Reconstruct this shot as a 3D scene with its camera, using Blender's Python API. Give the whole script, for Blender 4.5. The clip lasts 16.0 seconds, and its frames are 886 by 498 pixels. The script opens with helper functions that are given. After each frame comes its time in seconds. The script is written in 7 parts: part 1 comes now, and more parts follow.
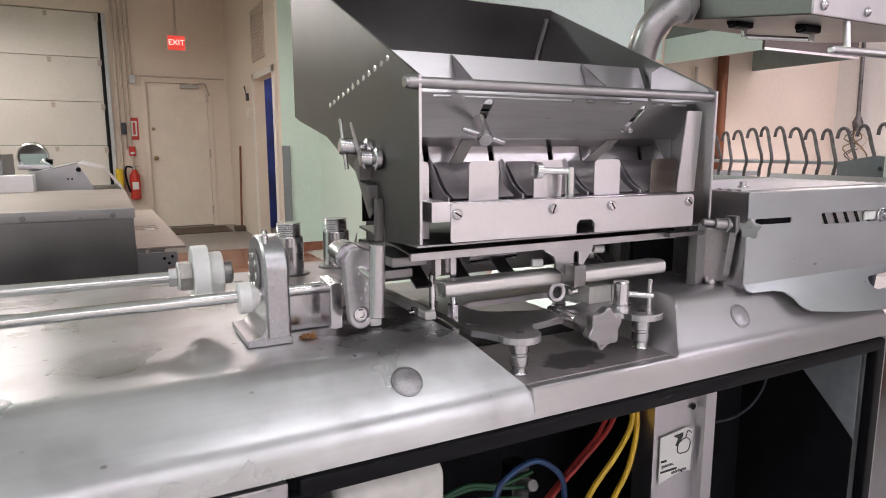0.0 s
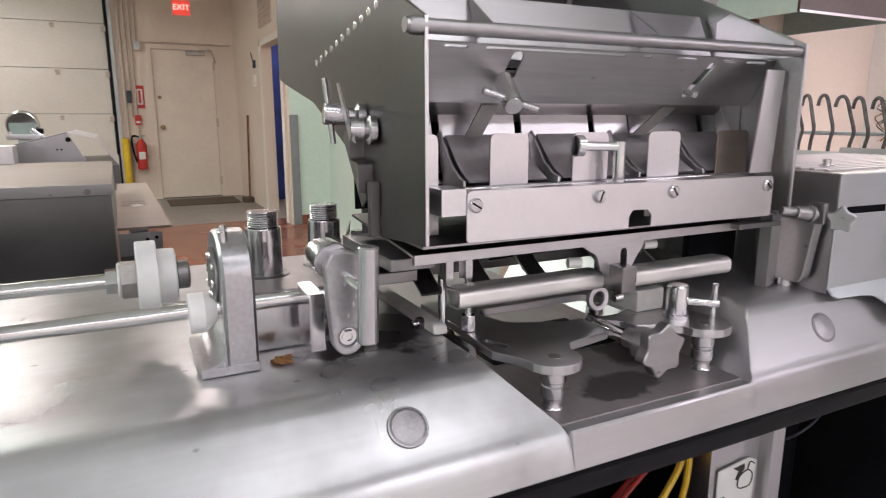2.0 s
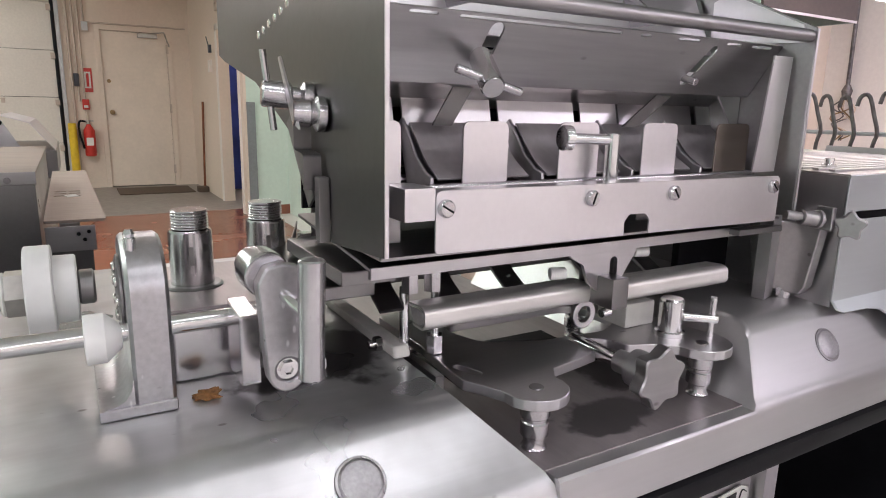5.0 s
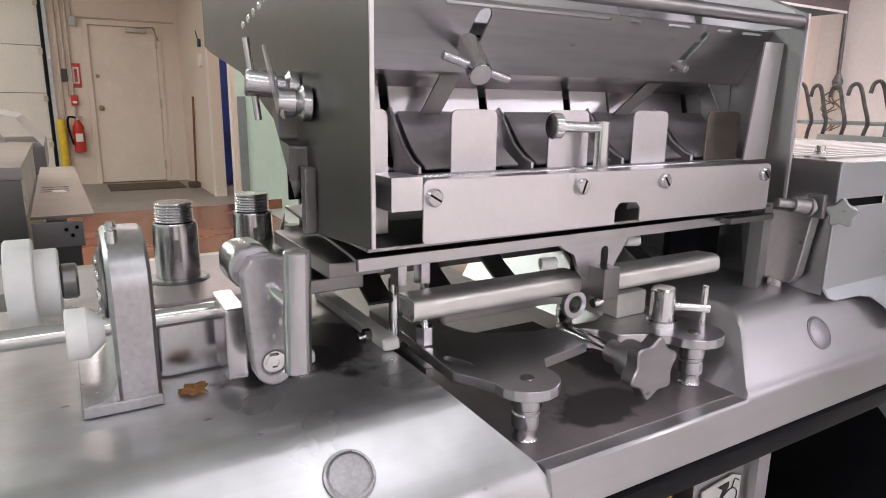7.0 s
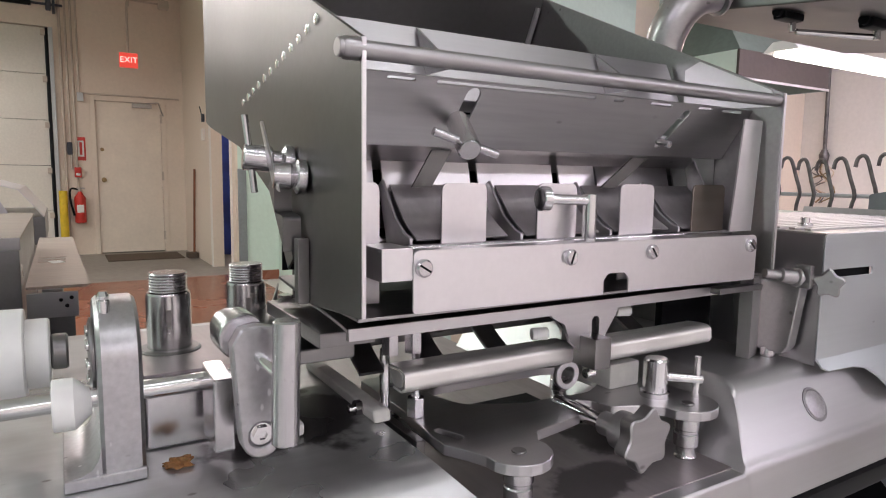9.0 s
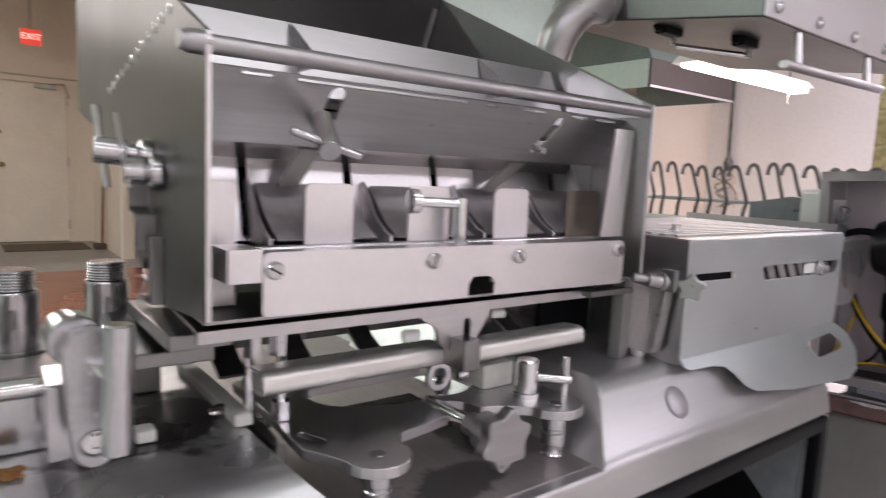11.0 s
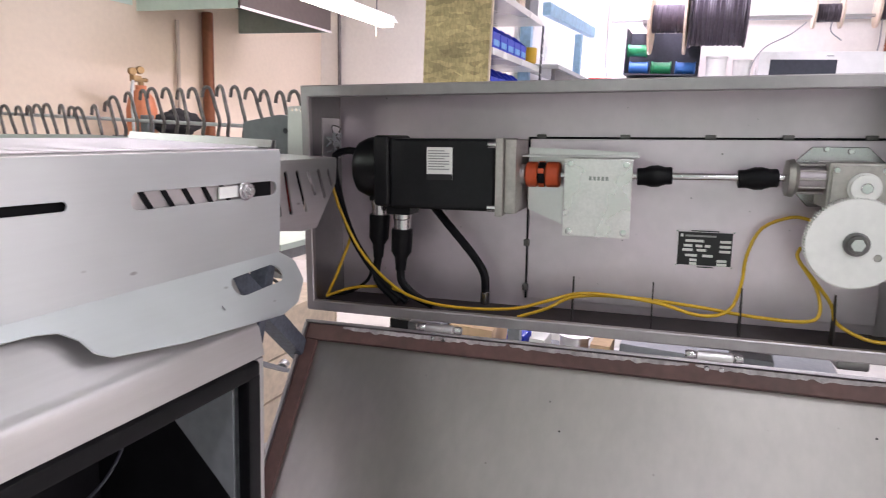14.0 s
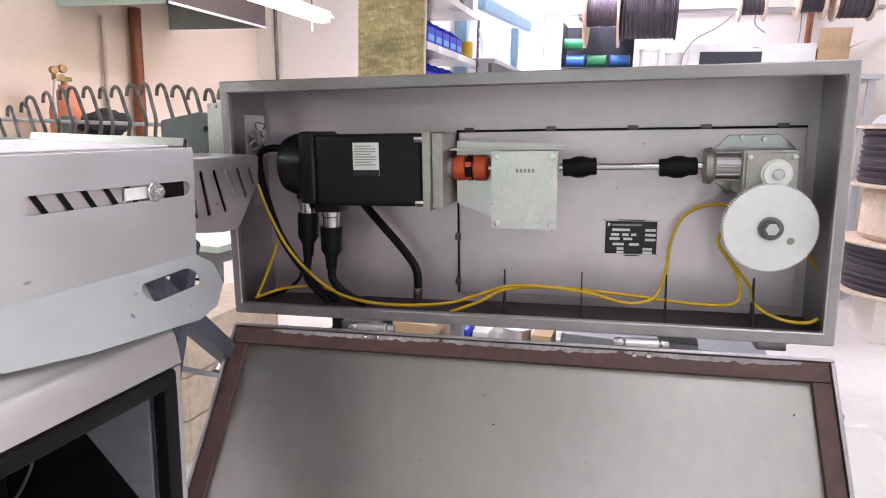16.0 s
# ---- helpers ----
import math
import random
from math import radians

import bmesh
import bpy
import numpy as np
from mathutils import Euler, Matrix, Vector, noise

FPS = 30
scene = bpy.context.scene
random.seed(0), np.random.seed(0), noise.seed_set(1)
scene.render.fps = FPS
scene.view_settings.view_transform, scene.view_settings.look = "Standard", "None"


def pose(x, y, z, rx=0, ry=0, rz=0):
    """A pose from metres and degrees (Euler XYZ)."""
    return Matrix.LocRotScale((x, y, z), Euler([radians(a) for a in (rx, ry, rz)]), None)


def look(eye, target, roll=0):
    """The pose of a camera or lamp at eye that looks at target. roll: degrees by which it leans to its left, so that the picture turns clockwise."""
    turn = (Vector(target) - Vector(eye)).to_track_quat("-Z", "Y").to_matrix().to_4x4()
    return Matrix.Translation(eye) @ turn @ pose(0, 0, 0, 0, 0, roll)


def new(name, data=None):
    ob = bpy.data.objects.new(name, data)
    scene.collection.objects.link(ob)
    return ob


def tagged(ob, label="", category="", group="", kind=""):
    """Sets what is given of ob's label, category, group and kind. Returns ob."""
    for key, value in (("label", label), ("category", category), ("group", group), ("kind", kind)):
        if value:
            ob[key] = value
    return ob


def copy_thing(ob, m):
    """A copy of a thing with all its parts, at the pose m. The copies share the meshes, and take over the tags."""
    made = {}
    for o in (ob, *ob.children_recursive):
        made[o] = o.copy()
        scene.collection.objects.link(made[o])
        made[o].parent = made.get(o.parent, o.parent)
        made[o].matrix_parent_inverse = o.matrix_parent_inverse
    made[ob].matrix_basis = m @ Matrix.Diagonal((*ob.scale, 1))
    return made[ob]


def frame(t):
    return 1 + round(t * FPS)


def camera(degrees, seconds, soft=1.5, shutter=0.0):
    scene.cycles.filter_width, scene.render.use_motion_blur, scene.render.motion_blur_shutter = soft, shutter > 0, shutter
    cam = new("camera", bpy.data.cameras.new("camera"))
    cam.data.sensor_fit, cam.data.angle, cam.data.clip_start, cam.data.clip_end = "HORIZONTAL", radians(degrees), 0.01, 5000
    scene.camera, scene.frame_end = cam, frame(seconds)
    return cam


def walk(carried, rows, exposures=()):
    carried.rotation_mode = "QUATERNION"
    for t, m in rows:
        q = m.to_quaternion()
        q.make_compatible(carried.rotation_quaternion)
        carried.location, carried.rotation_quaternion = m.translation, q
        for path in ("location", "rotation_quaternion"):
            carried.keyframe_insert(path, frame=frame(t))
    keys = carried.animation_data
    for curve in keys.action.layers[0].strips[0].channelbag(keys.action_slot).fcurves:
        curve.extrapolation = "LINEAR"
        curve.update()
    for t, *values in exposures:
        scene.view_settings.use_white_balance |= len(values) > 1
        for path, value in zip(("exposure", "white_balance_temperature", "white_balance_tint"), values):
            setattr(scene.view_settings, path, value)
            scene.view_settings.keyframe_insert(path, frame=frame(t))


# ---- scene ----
cam = camera(69.5, 16.0, soft=1.0, shutter=0.5)
PATH = [
    (0, (0.0130, -0.0129, 1.2560), (0.9316, 1.7356, 0.9428), -0.1),
    (0.5, (0.0140, -0.0109, 1.2530), (0.9370, 1.7354, 0.9378), -0.0),
    (1, (0.0459, 0.0001, 1.2490), (0.9548, 1.7517, 0.9217), 0.6),
    (1.5, (0.0888, 0.0318, 1.2490), (0.9150, 1.8138, 0.8714), 1.2),
    (2, (0.0919, 0.1410, 1.2550), (0.9712, 1.8907, 0.8508), -0.0),
    (2.5, (0.1110, 0.1982, 1.2450), (1.0815, 1.8942, 0.8161), 1.4),
    (3, (0.1320, 0.2214, 1.2470), (1.1443, 1.8964, 0.8335), 1.7),
    (3.5, (0.1330, 0.2293, 1.2470), (1.1238, 1.9143, 0.8255), 1.4),
    (4, (0.1340, 0.2293, 1.2490), (1.1206, 1.9169, 0.8243), 1.3),
    (6.5, (0.1380, 0.2293, 1.2470), (1.1260, 1.9123, 0.8066), 0.8),
    (7, (0.1410, 0.2323, 1.2450), (1.1406, 1.9065, 0.7988), 0.8),
    (7.5, (0.1410, 0.2324, 1.2450), (1.1474, 1.9035, 0.8022), 1.1),
    (8, (0.1401, 0.2334, 1.2490), (1.1528, 1.9072, 0.8343), 1.1),
    (8.2, (0.1401, 0.2324, 1.2485), (1.1592, 1.9053, 0.8800), 1.1),
    (10.3, (0.147, 0.215, 1.244), (1.160, 1.932, 1.089), 1.4),
    (10.5, (0.148, 0.214, 1.244), (1.2003, 1.9074, 1.0769), 1.4),
    (11, (0.184, 0.2, 1.252), (1.3950, 1.7736, 1.0172), 2.6),
    (11.5, (0.23, 0.188, 1.239), (1.6197, 1.6043, 0.9846), 2.2),
    (12, (0.269, 0.166, 1.243), (1.7792, 1.4434, 0.9422), 2.1),
    (12.5, (0.334, 0.14, 1.245), (1.9375, 1.2840, 0.9011), 2.8),
    (13, (0.449, 0.098, 1.235), (2.1372, 1.1118, 0.8846), 2.9),
    (13.5, (0.499, 0.083, 1.237), (2.277, 0.928, 0.882), 2.5),
    (14, (0.525, 0.08, 1.232), (2.35, 0.807, 0.852), 2.6),
    (14.5, (0.528, 0.065, 1.235), (2.38, 0.716, 0.852), 2.5),
    (15, (0.531, 0.061, 1.233), (2.392, 0.685, 0.85), 1.9),
    (15.5, (0.54, 0.056, 1.232), (2.406, 0.66, 0.841), 1.6),
    (16, (0.546, 0.054, 1.231), (2.421, 0.631, 0.844), 1.6),
]
walk(cam, [(t, look(eye, target, roll)) for t, eye, target, roll in PATH], [(0, -0.2), (10.3, -0.25), (11.3, -0.4), (12.0, -0.7), (12.6, -0.78), (13.0, -0.5), (13.6, -0.1), (14.5, 0.1), (16, 0.14)])

# ---- world, lights, exposure ----
FLOOR, CEIL, CEIL_N = 0.135, 2.98, 3.70
world = bpy.data.worlds.new("world")
scene.world = world
world.use_nodes = True
world.node_tree.nodes["Background"].inputs[0].default_value = (0.8, 0.9, 1.0, 1)
world.node_tree.nodes["Background"].inputs[1].default_value = 0.02


def area(name, x, y, z, sx, sy, watts, color=(1, 1, 1), rx=0, ry=0, rz=0):
    d = bpy.data.lights.new(name, "AREA")
    d.shape, d.size, d.size_y, d.energy, d.color = "RECTANGLE", sx, sy, watts, color
    ob = new(name, d)
    ob.matrix_world = pose(x, y, z, rx, ry, rz)
    return ob


COOL, WARM, GREENISH = (1.085, 0.922, 1.19), (1.0, 0.80, 0.70), (0.90, 1.03, 0.97)
# ceiling lights (x, y, width, watts), all out of view, placed and tinted to brighten surfaces: broad panels over the
# walkway in front, single tubes elsewhere
# the last tube lights the blue side room, whose own lamp is unseen
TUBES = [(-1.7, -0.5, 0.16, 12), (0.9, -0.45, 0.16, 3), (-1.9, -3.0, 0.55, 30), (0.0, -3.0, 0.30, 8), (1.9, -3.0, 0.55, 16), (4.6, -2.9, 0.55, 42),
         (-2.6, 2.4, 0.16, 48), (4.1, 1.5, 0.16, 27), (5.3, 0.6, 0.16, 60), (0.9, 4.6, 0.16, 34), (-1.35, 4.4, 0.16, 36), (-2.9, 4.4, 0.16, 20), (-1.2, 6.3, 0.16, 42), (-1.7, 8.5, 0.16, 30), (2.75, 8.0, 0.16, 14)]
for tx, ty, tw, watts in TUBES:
    area("added_ceiling_lamp", tx, ty, CEIL - 0.115, 1.25, tw, watts, GREENISH if 2 < ty < 5 and tx < 0 else COOL if ty < 3 else (1.05, 0.90, 0.89))
area("hood_lamp_light", 4.04, 2.25, 1.883, 1.2, 0.10, 13, WARM)

# ---- materials ----


def material(name, color, rough=0.5, metal=0.0, var=0.12, scale=40.0, stretch=(1, 1, 1), bump=0.0, blotch=0.1, blotch_scale=3.0, rough_var=0.08, spec=0.5, alpha=1.0, coat=0.0, emit=0.0):
    """A surface with fine grain and larger blotches in colour and gloss."""
    m = bpy.data.materials.new(name)
    m.use_nodes = True
    n, link = m.node_tree.nodes, m.node_tree.links.new
    b = n["Principled BSDF"]
    b.inputs["Metallic"].default_value, b.inputs["Specular IOR Level"].default_value = metal, spec
    b.inputs["Coat Weight"].default_value = coat
    co, mp = n.new("ShaderNodeTexCoord"), n.new("ShaderNodeMapping")
    mp.inputs["Scale"].default_value = stretch
    link(co.outputs["Object"], mp.inputs[0])
    fine, big = n.new("ShaderNodeTexNoise"), n.new("ShaderNodeTexNoise")
    fine.inputs["Scale"].default_value, fine.inputs["Detail"].default_value = scale, 4
    big.inputs["Scale"].default_value, big.inputs["Detail"].default_value = blotch_scale, 3
    link(mp.outputs[0], fine.inputs["Vector"])
    link(co.outputs["Object"], big.inputs["Vector"])
    mix1, mix2 = n.new("ShaderNodeMix"), n.new("ShaderNodeMix")
    for mx in (mix1, mix2):
        mx.data_type, mx.blend_type = "RGBA", "MULTIPLY"
        mx.inputs[0].default_value = 1.0
    mix1.inputs[6].default_value = (*color, 1)
    for noise_node, mx, amount in ((fine, mix1, var), (big, mix2, blotch)):
        r = n.new("ShaderNodeMapRange")
        r.inputs[1].default_value, r.inputs[2].default_value = 0.3, 0.7
        r.inputs[3].default_value, r.inputs[4].default_value = 1 - amount, 1 + amount
        link(noise_node.outputs[0], r.inputs[0])
        link(r.outputs[0], mx.inputs[7])
    link(mix1.outputs[2], mix2.inputs[6])
    link(mix2.outputs[2], b.inputs["Base Color"])
    rr = n.new("ShaderNodeMapRange")
    rr.inputs[1].default_value, rr.inputs[2].default_value = 0.25, 0.75
    rr.inputs[3].default_value, rr.inputs[4].default_value = max(0.02, rough - rough_var), min(1, rough + rough_var)
    link(big.outputs[0], rr.inputs[0])
    link(rr.outputs[0], b.inputs["Roughness"])
    if bump:
        bp = n.new("ShaderNodeBump")
        bp.inputs["Strength"].default_value, bp.inputs["Distance"].default_value = bump, 0.002
        link(fine.outputs[0], bp.inputs["Height"])
        link(bp.outputs[0], b.inputs["Normal"])
    if emit:
        b.inputs["Emission Color"].default_value = (*color, 1)
        b.inputs["Emission Strength"].default_value = emit
    if alpha < 1:
        b.inputs["Alpha"].default_value = alpha
    return m


STEEL = material("brushed_steel", (0.57, 0.555, 0.565), 0.34, 1.0, 0.025, 260, (0.05, 1, 1), 0.03, 0.05, 5, 0.06)
STEEL_V = material("brushed_steel_upright", (0.56, 0.545, 0.555), 0.34, 1.0, 0.02, 260, (1, 1, 0.05), 0.04, 0.05, 6, 0.05)
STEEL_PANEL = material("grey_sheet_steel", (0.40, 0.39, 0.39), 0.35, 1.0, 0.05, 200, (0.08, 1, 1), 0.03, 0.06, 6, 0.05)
# dark steel: real on the gear hub, a dark reflection on the sheets
STEEL_SHADE = material("shaded_and_dull_steel", (0.16, 0.158, 0.154), 0.34, 1.0, 0.03, 120, (1, 1, 1), 0.02, 0.06, 6, 0.05)
STEEL_SATIN = material("satin_steel", (0.76, 0.735, 0.745), 0.34, 1.0, 0.015, 200, (1, 1, 1), 0.01, 0.04, 8, 0.05)
STEEL_TOP = material("table_steel", (0.545, 0.55, 0.55), 0.31, 0.74, 0.03, 180, (0.05, 1, 1), 0.02, 0.12, 9, 0.07)


def stain(m, spots, dark, smear=0.0):
    """Feathered dark spots (x, y, radius along x, radius along y) in the world's plan, and faint smears, on a metal."""
    n, link = m.node_tree.nodes, m.node_tree.links.new
    b = n["Principled BSDF"]
    geo, wob = n.new("ShaderNodeNewGeometry"), n.new("ShaderNodeTexNoise")
    wob.inputs["Scale"].default_value, wob.inputs["Detail"].default_value = 34, 5
    link(geo.outputs["Position"], wob.inputs["Vector"])
    last = b.inputs["Base Color"].links[0].from_socket
    for x, y, rx, ry in spots:
        off, size, dist = n.new("ShaderNodeVectorMath"), n.new("ShaderNodeVectorMath"), n.new("ShaderNodeVectorMath")
        off.operation, size.operation, dist.operation = "SUBTRACT", "MULTIPLY", "LENGTH"
        off.inputs[1].default_value, size.inputs[1].default_value = (x, y, 1.04), (1 / rx, 1 / ry, 2)
        link(geo.outputs["Position"], off.inputs[0])
        link(off.outputs[0], size.inputs[0])
        link(size.outputs[0], dist.inputs[0])
        add = n.new("ShaderNodeMath")
        add.operation = "MULTIPLY_ADD"
        add.inputs[1].default_value = 1.5
        link(wob.outputs[0], add.inputs[0])
        link(dist.outputs["Value"], add.inputs[2])
        fall = n.new("ShaderNodeMapRange")
        fall.interpolation_type = "SMOOTHSTEP"
        fall.inputs[1].default_value, fall.inputs[2].default_value, fall.inputs[3].default_value, fall.inputs[4].default_value = 1.48, 1.78, 1.0, 0.0
        link(add.outputs[0], fall.inputs[0])
        mx = n.new("ShaderNodeMix")
        mx.data_type = "RGBA"
        mx.inputs[7].default_value = (*dark, 1)
        link(fall.outputs[0], mx.inputs[0])
        link(last, mx.inputs[6])
        last = mx.outputs[2]
    if smear:
        sm, rg, mx = n.new("ShaderNodeTexNoise"), n.new("ShaderNodeMapRange"), n.new("ShaderNodeMix")
        sm.inputs["Scale"].default_value, sm.inputs["Detail"].default_value = 7, 4
        link(geo.outputs["Position"], sm.inputs["Vector"])
        rg.inputs[1].default_value, rg.inputs[2].default_value, rg.inputs[3].default_value, rg.inputs[4].default_value = 0.48, 0.66, 0.0, smear
        link(sm.outputs[0], rg.inputs[0])
        mx.data_type = "RGBA"
        mx.inputs[7].default_value = (0.17, 0.15, 0.15, 1)
        link(rg.outputs[0], mx.inputs[0])
        link(last, mx.inputs[6])
        last = mx.outputs[2]
    link(last, b.inputs["Base Color"])


def specks(m, scale, size, color, stretch=(1, 1, 1), amount=0.8):
    """Scattered small marks, some stretched into scratches, of another colour and gloss."""
    n, link = m.node_tree.nodes, m.node_tree.links.new
    b = n["Principled BSDF"]
    co, mp, v, gate = n["Texture Coordinate"], n.new("ShaderNodeMapping"), n.new("ShaderNodeTexVoronoi"), n.new("ShaderNodeTexNoise")
    mp.inputs["Scale"].default_value = stretch
    v.inputs["Scale"].default_value = scale
    gate.inputs["Scale"].default_value, gate.inputs["Detail"].default_value = scale * 0.37, 1
    link(co.outputs["Object"], mp.inputs[0])
    link(mp.outputs[0], v.inputs["Vector"])
    link(mp.outputs[0], gate.inputs["Vector"])
    near, some, both, mx = n.new("ShaderNodeMapRange"), n.new("ShaderNodeMapRange"), n.new("ShaderNodeMath"), n.new("ShaderNodeMix")
    near.inputs[1].default_value, near.inputs[2].default_value, near.inputs[3].default_value, near.inputs[4].default_value = size * 0.5, size, amount, 0.0
    some.inputs[1].default_value, some.inputs[2].default_value = 0.54, 0.60
    link(v.outputs["Distance"], near.inputs[0])
    link(gate.outputs[0], some.inputs[0])
    both.operation = "MULTIPLY"
    link(near.outputs[0], both.inputs[0])
    link(some.outputs[0], both.inputs[1])
    mx.data_type = "RGBA"
    mx.inputs[7].default_value = (*color, 1)
    link(both.outputs[0], mx.inputs[0])
    link(b.inputs["Base Color"].links[0].from_socket, mx.inputs[6])
    link(mx.outputs[2], b.inputs["Base Color"])


stain(STEEL_TOP, ((0.315, 0.735, 0.050, 0.075), (0.262, 0.70, 0.045, 0.028)), (0.085, 0.08, 0.08), 0.45)
STEEL_PIT = material("stained_steel", (0.46, 0.42, 0.42), 0.44, 0.75, 0.06, 160, (1, 0.1, 1), 0.03, 0.16, 14, 0.10)
STEEL_CHUTE = material("worn_chute_steel", (0.58, 0.55, 0.56), 0.40, 0.75, 0.05, 140, (1, 1, 1), 0.03, 0.12, 16, 0.08)
STEEL_END = material("clean_table_steel", (0.53, 0.52, 0.52), 0.36, 0.84, 0.02, 180, (0.05, 1, 1), 0.015, 0.06, 7, 0.05)
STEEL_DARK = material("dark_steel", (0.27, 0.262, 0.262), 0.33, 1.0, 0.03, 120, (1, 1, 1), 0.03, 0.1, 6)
STEEL_BOX = material("enclosure_steel", (0.77, 0.68, 0.735), 0.38, 0.80, 0.02, 60, (1, 1, 1), 0.02, 0.09, 7, 0.08)
CHROME = material("polished_steel", (0.74, 0.73, 0.73), 0.14, 1.0, 0.03, 90, (0.1, 1, 1), 0.0, 0.04, 20, 0.05)
MACHINED = material("machined_steel", (0.58, 0.565, 0.575), 0.22, 1.0, 0.04, 300, (1, 1, 0.5), 0.02, 0.04, 20, 0.04)
CAST = material("cast_aluminium", (0.50, 0.49, 0.505), 0.36, 1.0, 0.08, 220, (1, 1, 1), 0.06, 0.07, 25, 0.08)
ALU = material("milled_aluminium", (0.84, 0.79, 0.80), 0.30, 1.0, 0.05, 240, (0.1, 1, 1), 0.03, 0.06, 18, 0.08)
ALU_DULL = material("dull_gearbox_metal", (0.46, 0.44, 0.41), 0.48, 0.9, 0.08, 150, (1, 1, 1), 0.05, 0.15, 20)
WHITE_PLASTIC = material("white_nylon", (0.82, 0.82, 0.79), 0.38, 0.0, 0.03, 80, blotch=0.04)
OLD_PLASTIC = material("worn_white_plastic", (0.72, 0.71, 0.66), 0.55, 0.0, 0.08, 60, bump=0.05, blotch=0.14, blotch_scale=12)
BLACK_RUBBER = material("black_rubber", (0.006, 0.006, 0.007), 0.42, 0.0, 0.2, 70, bump=0.05, spec=0.15)
BLACK_PAINT = material("black_motor_paint", (0.007, 0.007, 0.008), 0.36, 0.0, 0.15, 120, bump=0.04, spec=0.3, blotch=0.2, blotch_scale=9)
# near-black for the shade in the cabinet, slots and holes, and for marks
BLACK_VOID = material("black_shade_and_marks", (0.008, 0.008, 0.009), 0.55, 0.1, 0.2, 30, bump=0.02, spec=0.1)
YELLOW = material("yellow_cable", (0.60, 0.37, 0.018), 0.42, 0.0, 0.06, 60)
YELLOW_PAINT = material("yellow_paint", (0.72, 0.50, 0.03), 0.5, 0.0, 0.1, 20)
OIL_FLOOR = material("oily_dark_steel", (0.032, 0.026, 0.025), 0.6, 0.0, 0.2, 40, blotch=0.3, blotch_scale=12, spec=0.2)
RED = material("red_plastic", (0.52, 0.03, 0.02), 0.42, 0.0, 0.08, 30)
RED_CABLE = material("red_cable", (0.28, 0.02, 0.015), 0.45)
BLUE_CABLE = material("blue_cable", (0.012, 0.045, 0.12), 0.42)
GREEN_CABLE = material("green_cable", (0.008, 0.06, 0.022), 0.45)
ORANGE = material("orange_coupling", (0.50, 0.075, 0.02), 0.45, 0.0, 0.12, 60, blotch=0.15)
LABEL_WHITE = material("label_paper", (0.76, 0.76, 0.72), 0.5, 0.0, 0.03, 40)
LABEL_BLACK = material("nameplate_black", (0.015, 0.014, 0.015), 0.3, 0.0, 0.05, 40)
INK = material("printed_ink", (0.03, 0.03, 0.03), 0.6)
INK_GREY = material("faded_print", (0.30, 0.30, 0.29), 0.6)
GASKET = material("brown_gasket", (0.095, 0.048, 0.042), 0.6, 0.0, 0.15, 60, bump=0.1, blotch=0.2, blotch_scale=15)
GLUE = material("torn_pale_glue", (0.33, 0.30, 0.30), 0.6, 0.0, 0.3, 120, (0.4, 1, 1), 0.1, 0.3, 30)
PEACH = material("cream_wall_paint", (0.76, 0.66, 0.56), 0.6, 0.0, 0.03, 30, bump=0.04, blotch=0.04, blotch_scale=0.8)
OFFWHITE = material("white_wall_paint", (0.82, 0.78, 0.72), 0.6, 0.0, 0.03, 30, bump=0.04, blotch=0.05, blotch_scale=0.7)
CREAM_WALL = material("cream_block_wall_paint", (0.75, 0.645, 0.52), 0.6, 0.0, 0.03, 30, bump=0.04, blotch=0.05, blotch_scale=0.8)
MINT = material("mint_wall_paint", (0.62, 0.74, 0.66), 0.45, 0.0, 0.03, 30, bump=0.03, blotch=0.04, blotch_scale=0.6)
LID_STEEL = material("smooth_lid_steel", (0.43, 0.41, 0.39), 0.38, 0.95, 0.04, 60, (1, 1, 0.03), 0.02, 0.05, 3, 0.05)
BAR_STEEL = material("bright_worn_bar", (0.82, 0.80, 0.77), 0.45, 0.8, 0.08, 120, (0.1, 1, 1), 0.05, 0.08, 14)
# darker greens and browns for the hood faces that lie in shade
CANOPY_SHADE = material("shaded_green_hood", (0.15, 0.185, 0.16), 0.5, 0.1, 0.08, 30, blotch=0.15)
HOOD_SHADE = material("shaded_brown_hood", (0.07, 0.052, 0.045), 0.5, 0.1, 0.08, 30, blotch=0.2)
MINT_STEEL = material("mint_painted_hood", (0.36, 0.43, 0.39), 0.45, 0.3, 0.06, 30, blotch=0.1)
CEILING = material("ceiling_paint", (0.72, 0.79, 0.755), 0.8, 0.0, 0.04, 15, bump=0.05)
DOOR_PAINT = material("cream_door_paint", (0.78, 0.69, 0.59), 0.45, 0.0, 0.03, 25, blotch=0.05)
GARAGE = material("garage_door_paint", (0.74, 0.71, 0.64), 0.5, 0.0, 0.04, 40, blotch=0.06, blotch_scale=1.2)
CONDUIT = material("painted_conduit", (0.55, 0.47, 0.40), 0.5, 0.2, 0.06, 30)
RED_FLOOR = material("red_brown_epoxy", (0.24, 0.085, 0.05), 0.26, 0.0, 0.08, 25, bump=0.03, blotch=0.14, blotch_scale=1.5)
CONCRETE = material("grey_concrete", (0.27, 0.25, 0.225), 0.5, 0.0, 0.12, 18, bump=0.06, blotch=0.14, blotch_scale=1.2)
PALE_CONCRETE = material("pale_worn_concrete", (0.58, 0.56, 0.54), 0.45, 0.0, 0.10, 18, bump=0.05, blotch=0.12, blotch_scale=1.2)
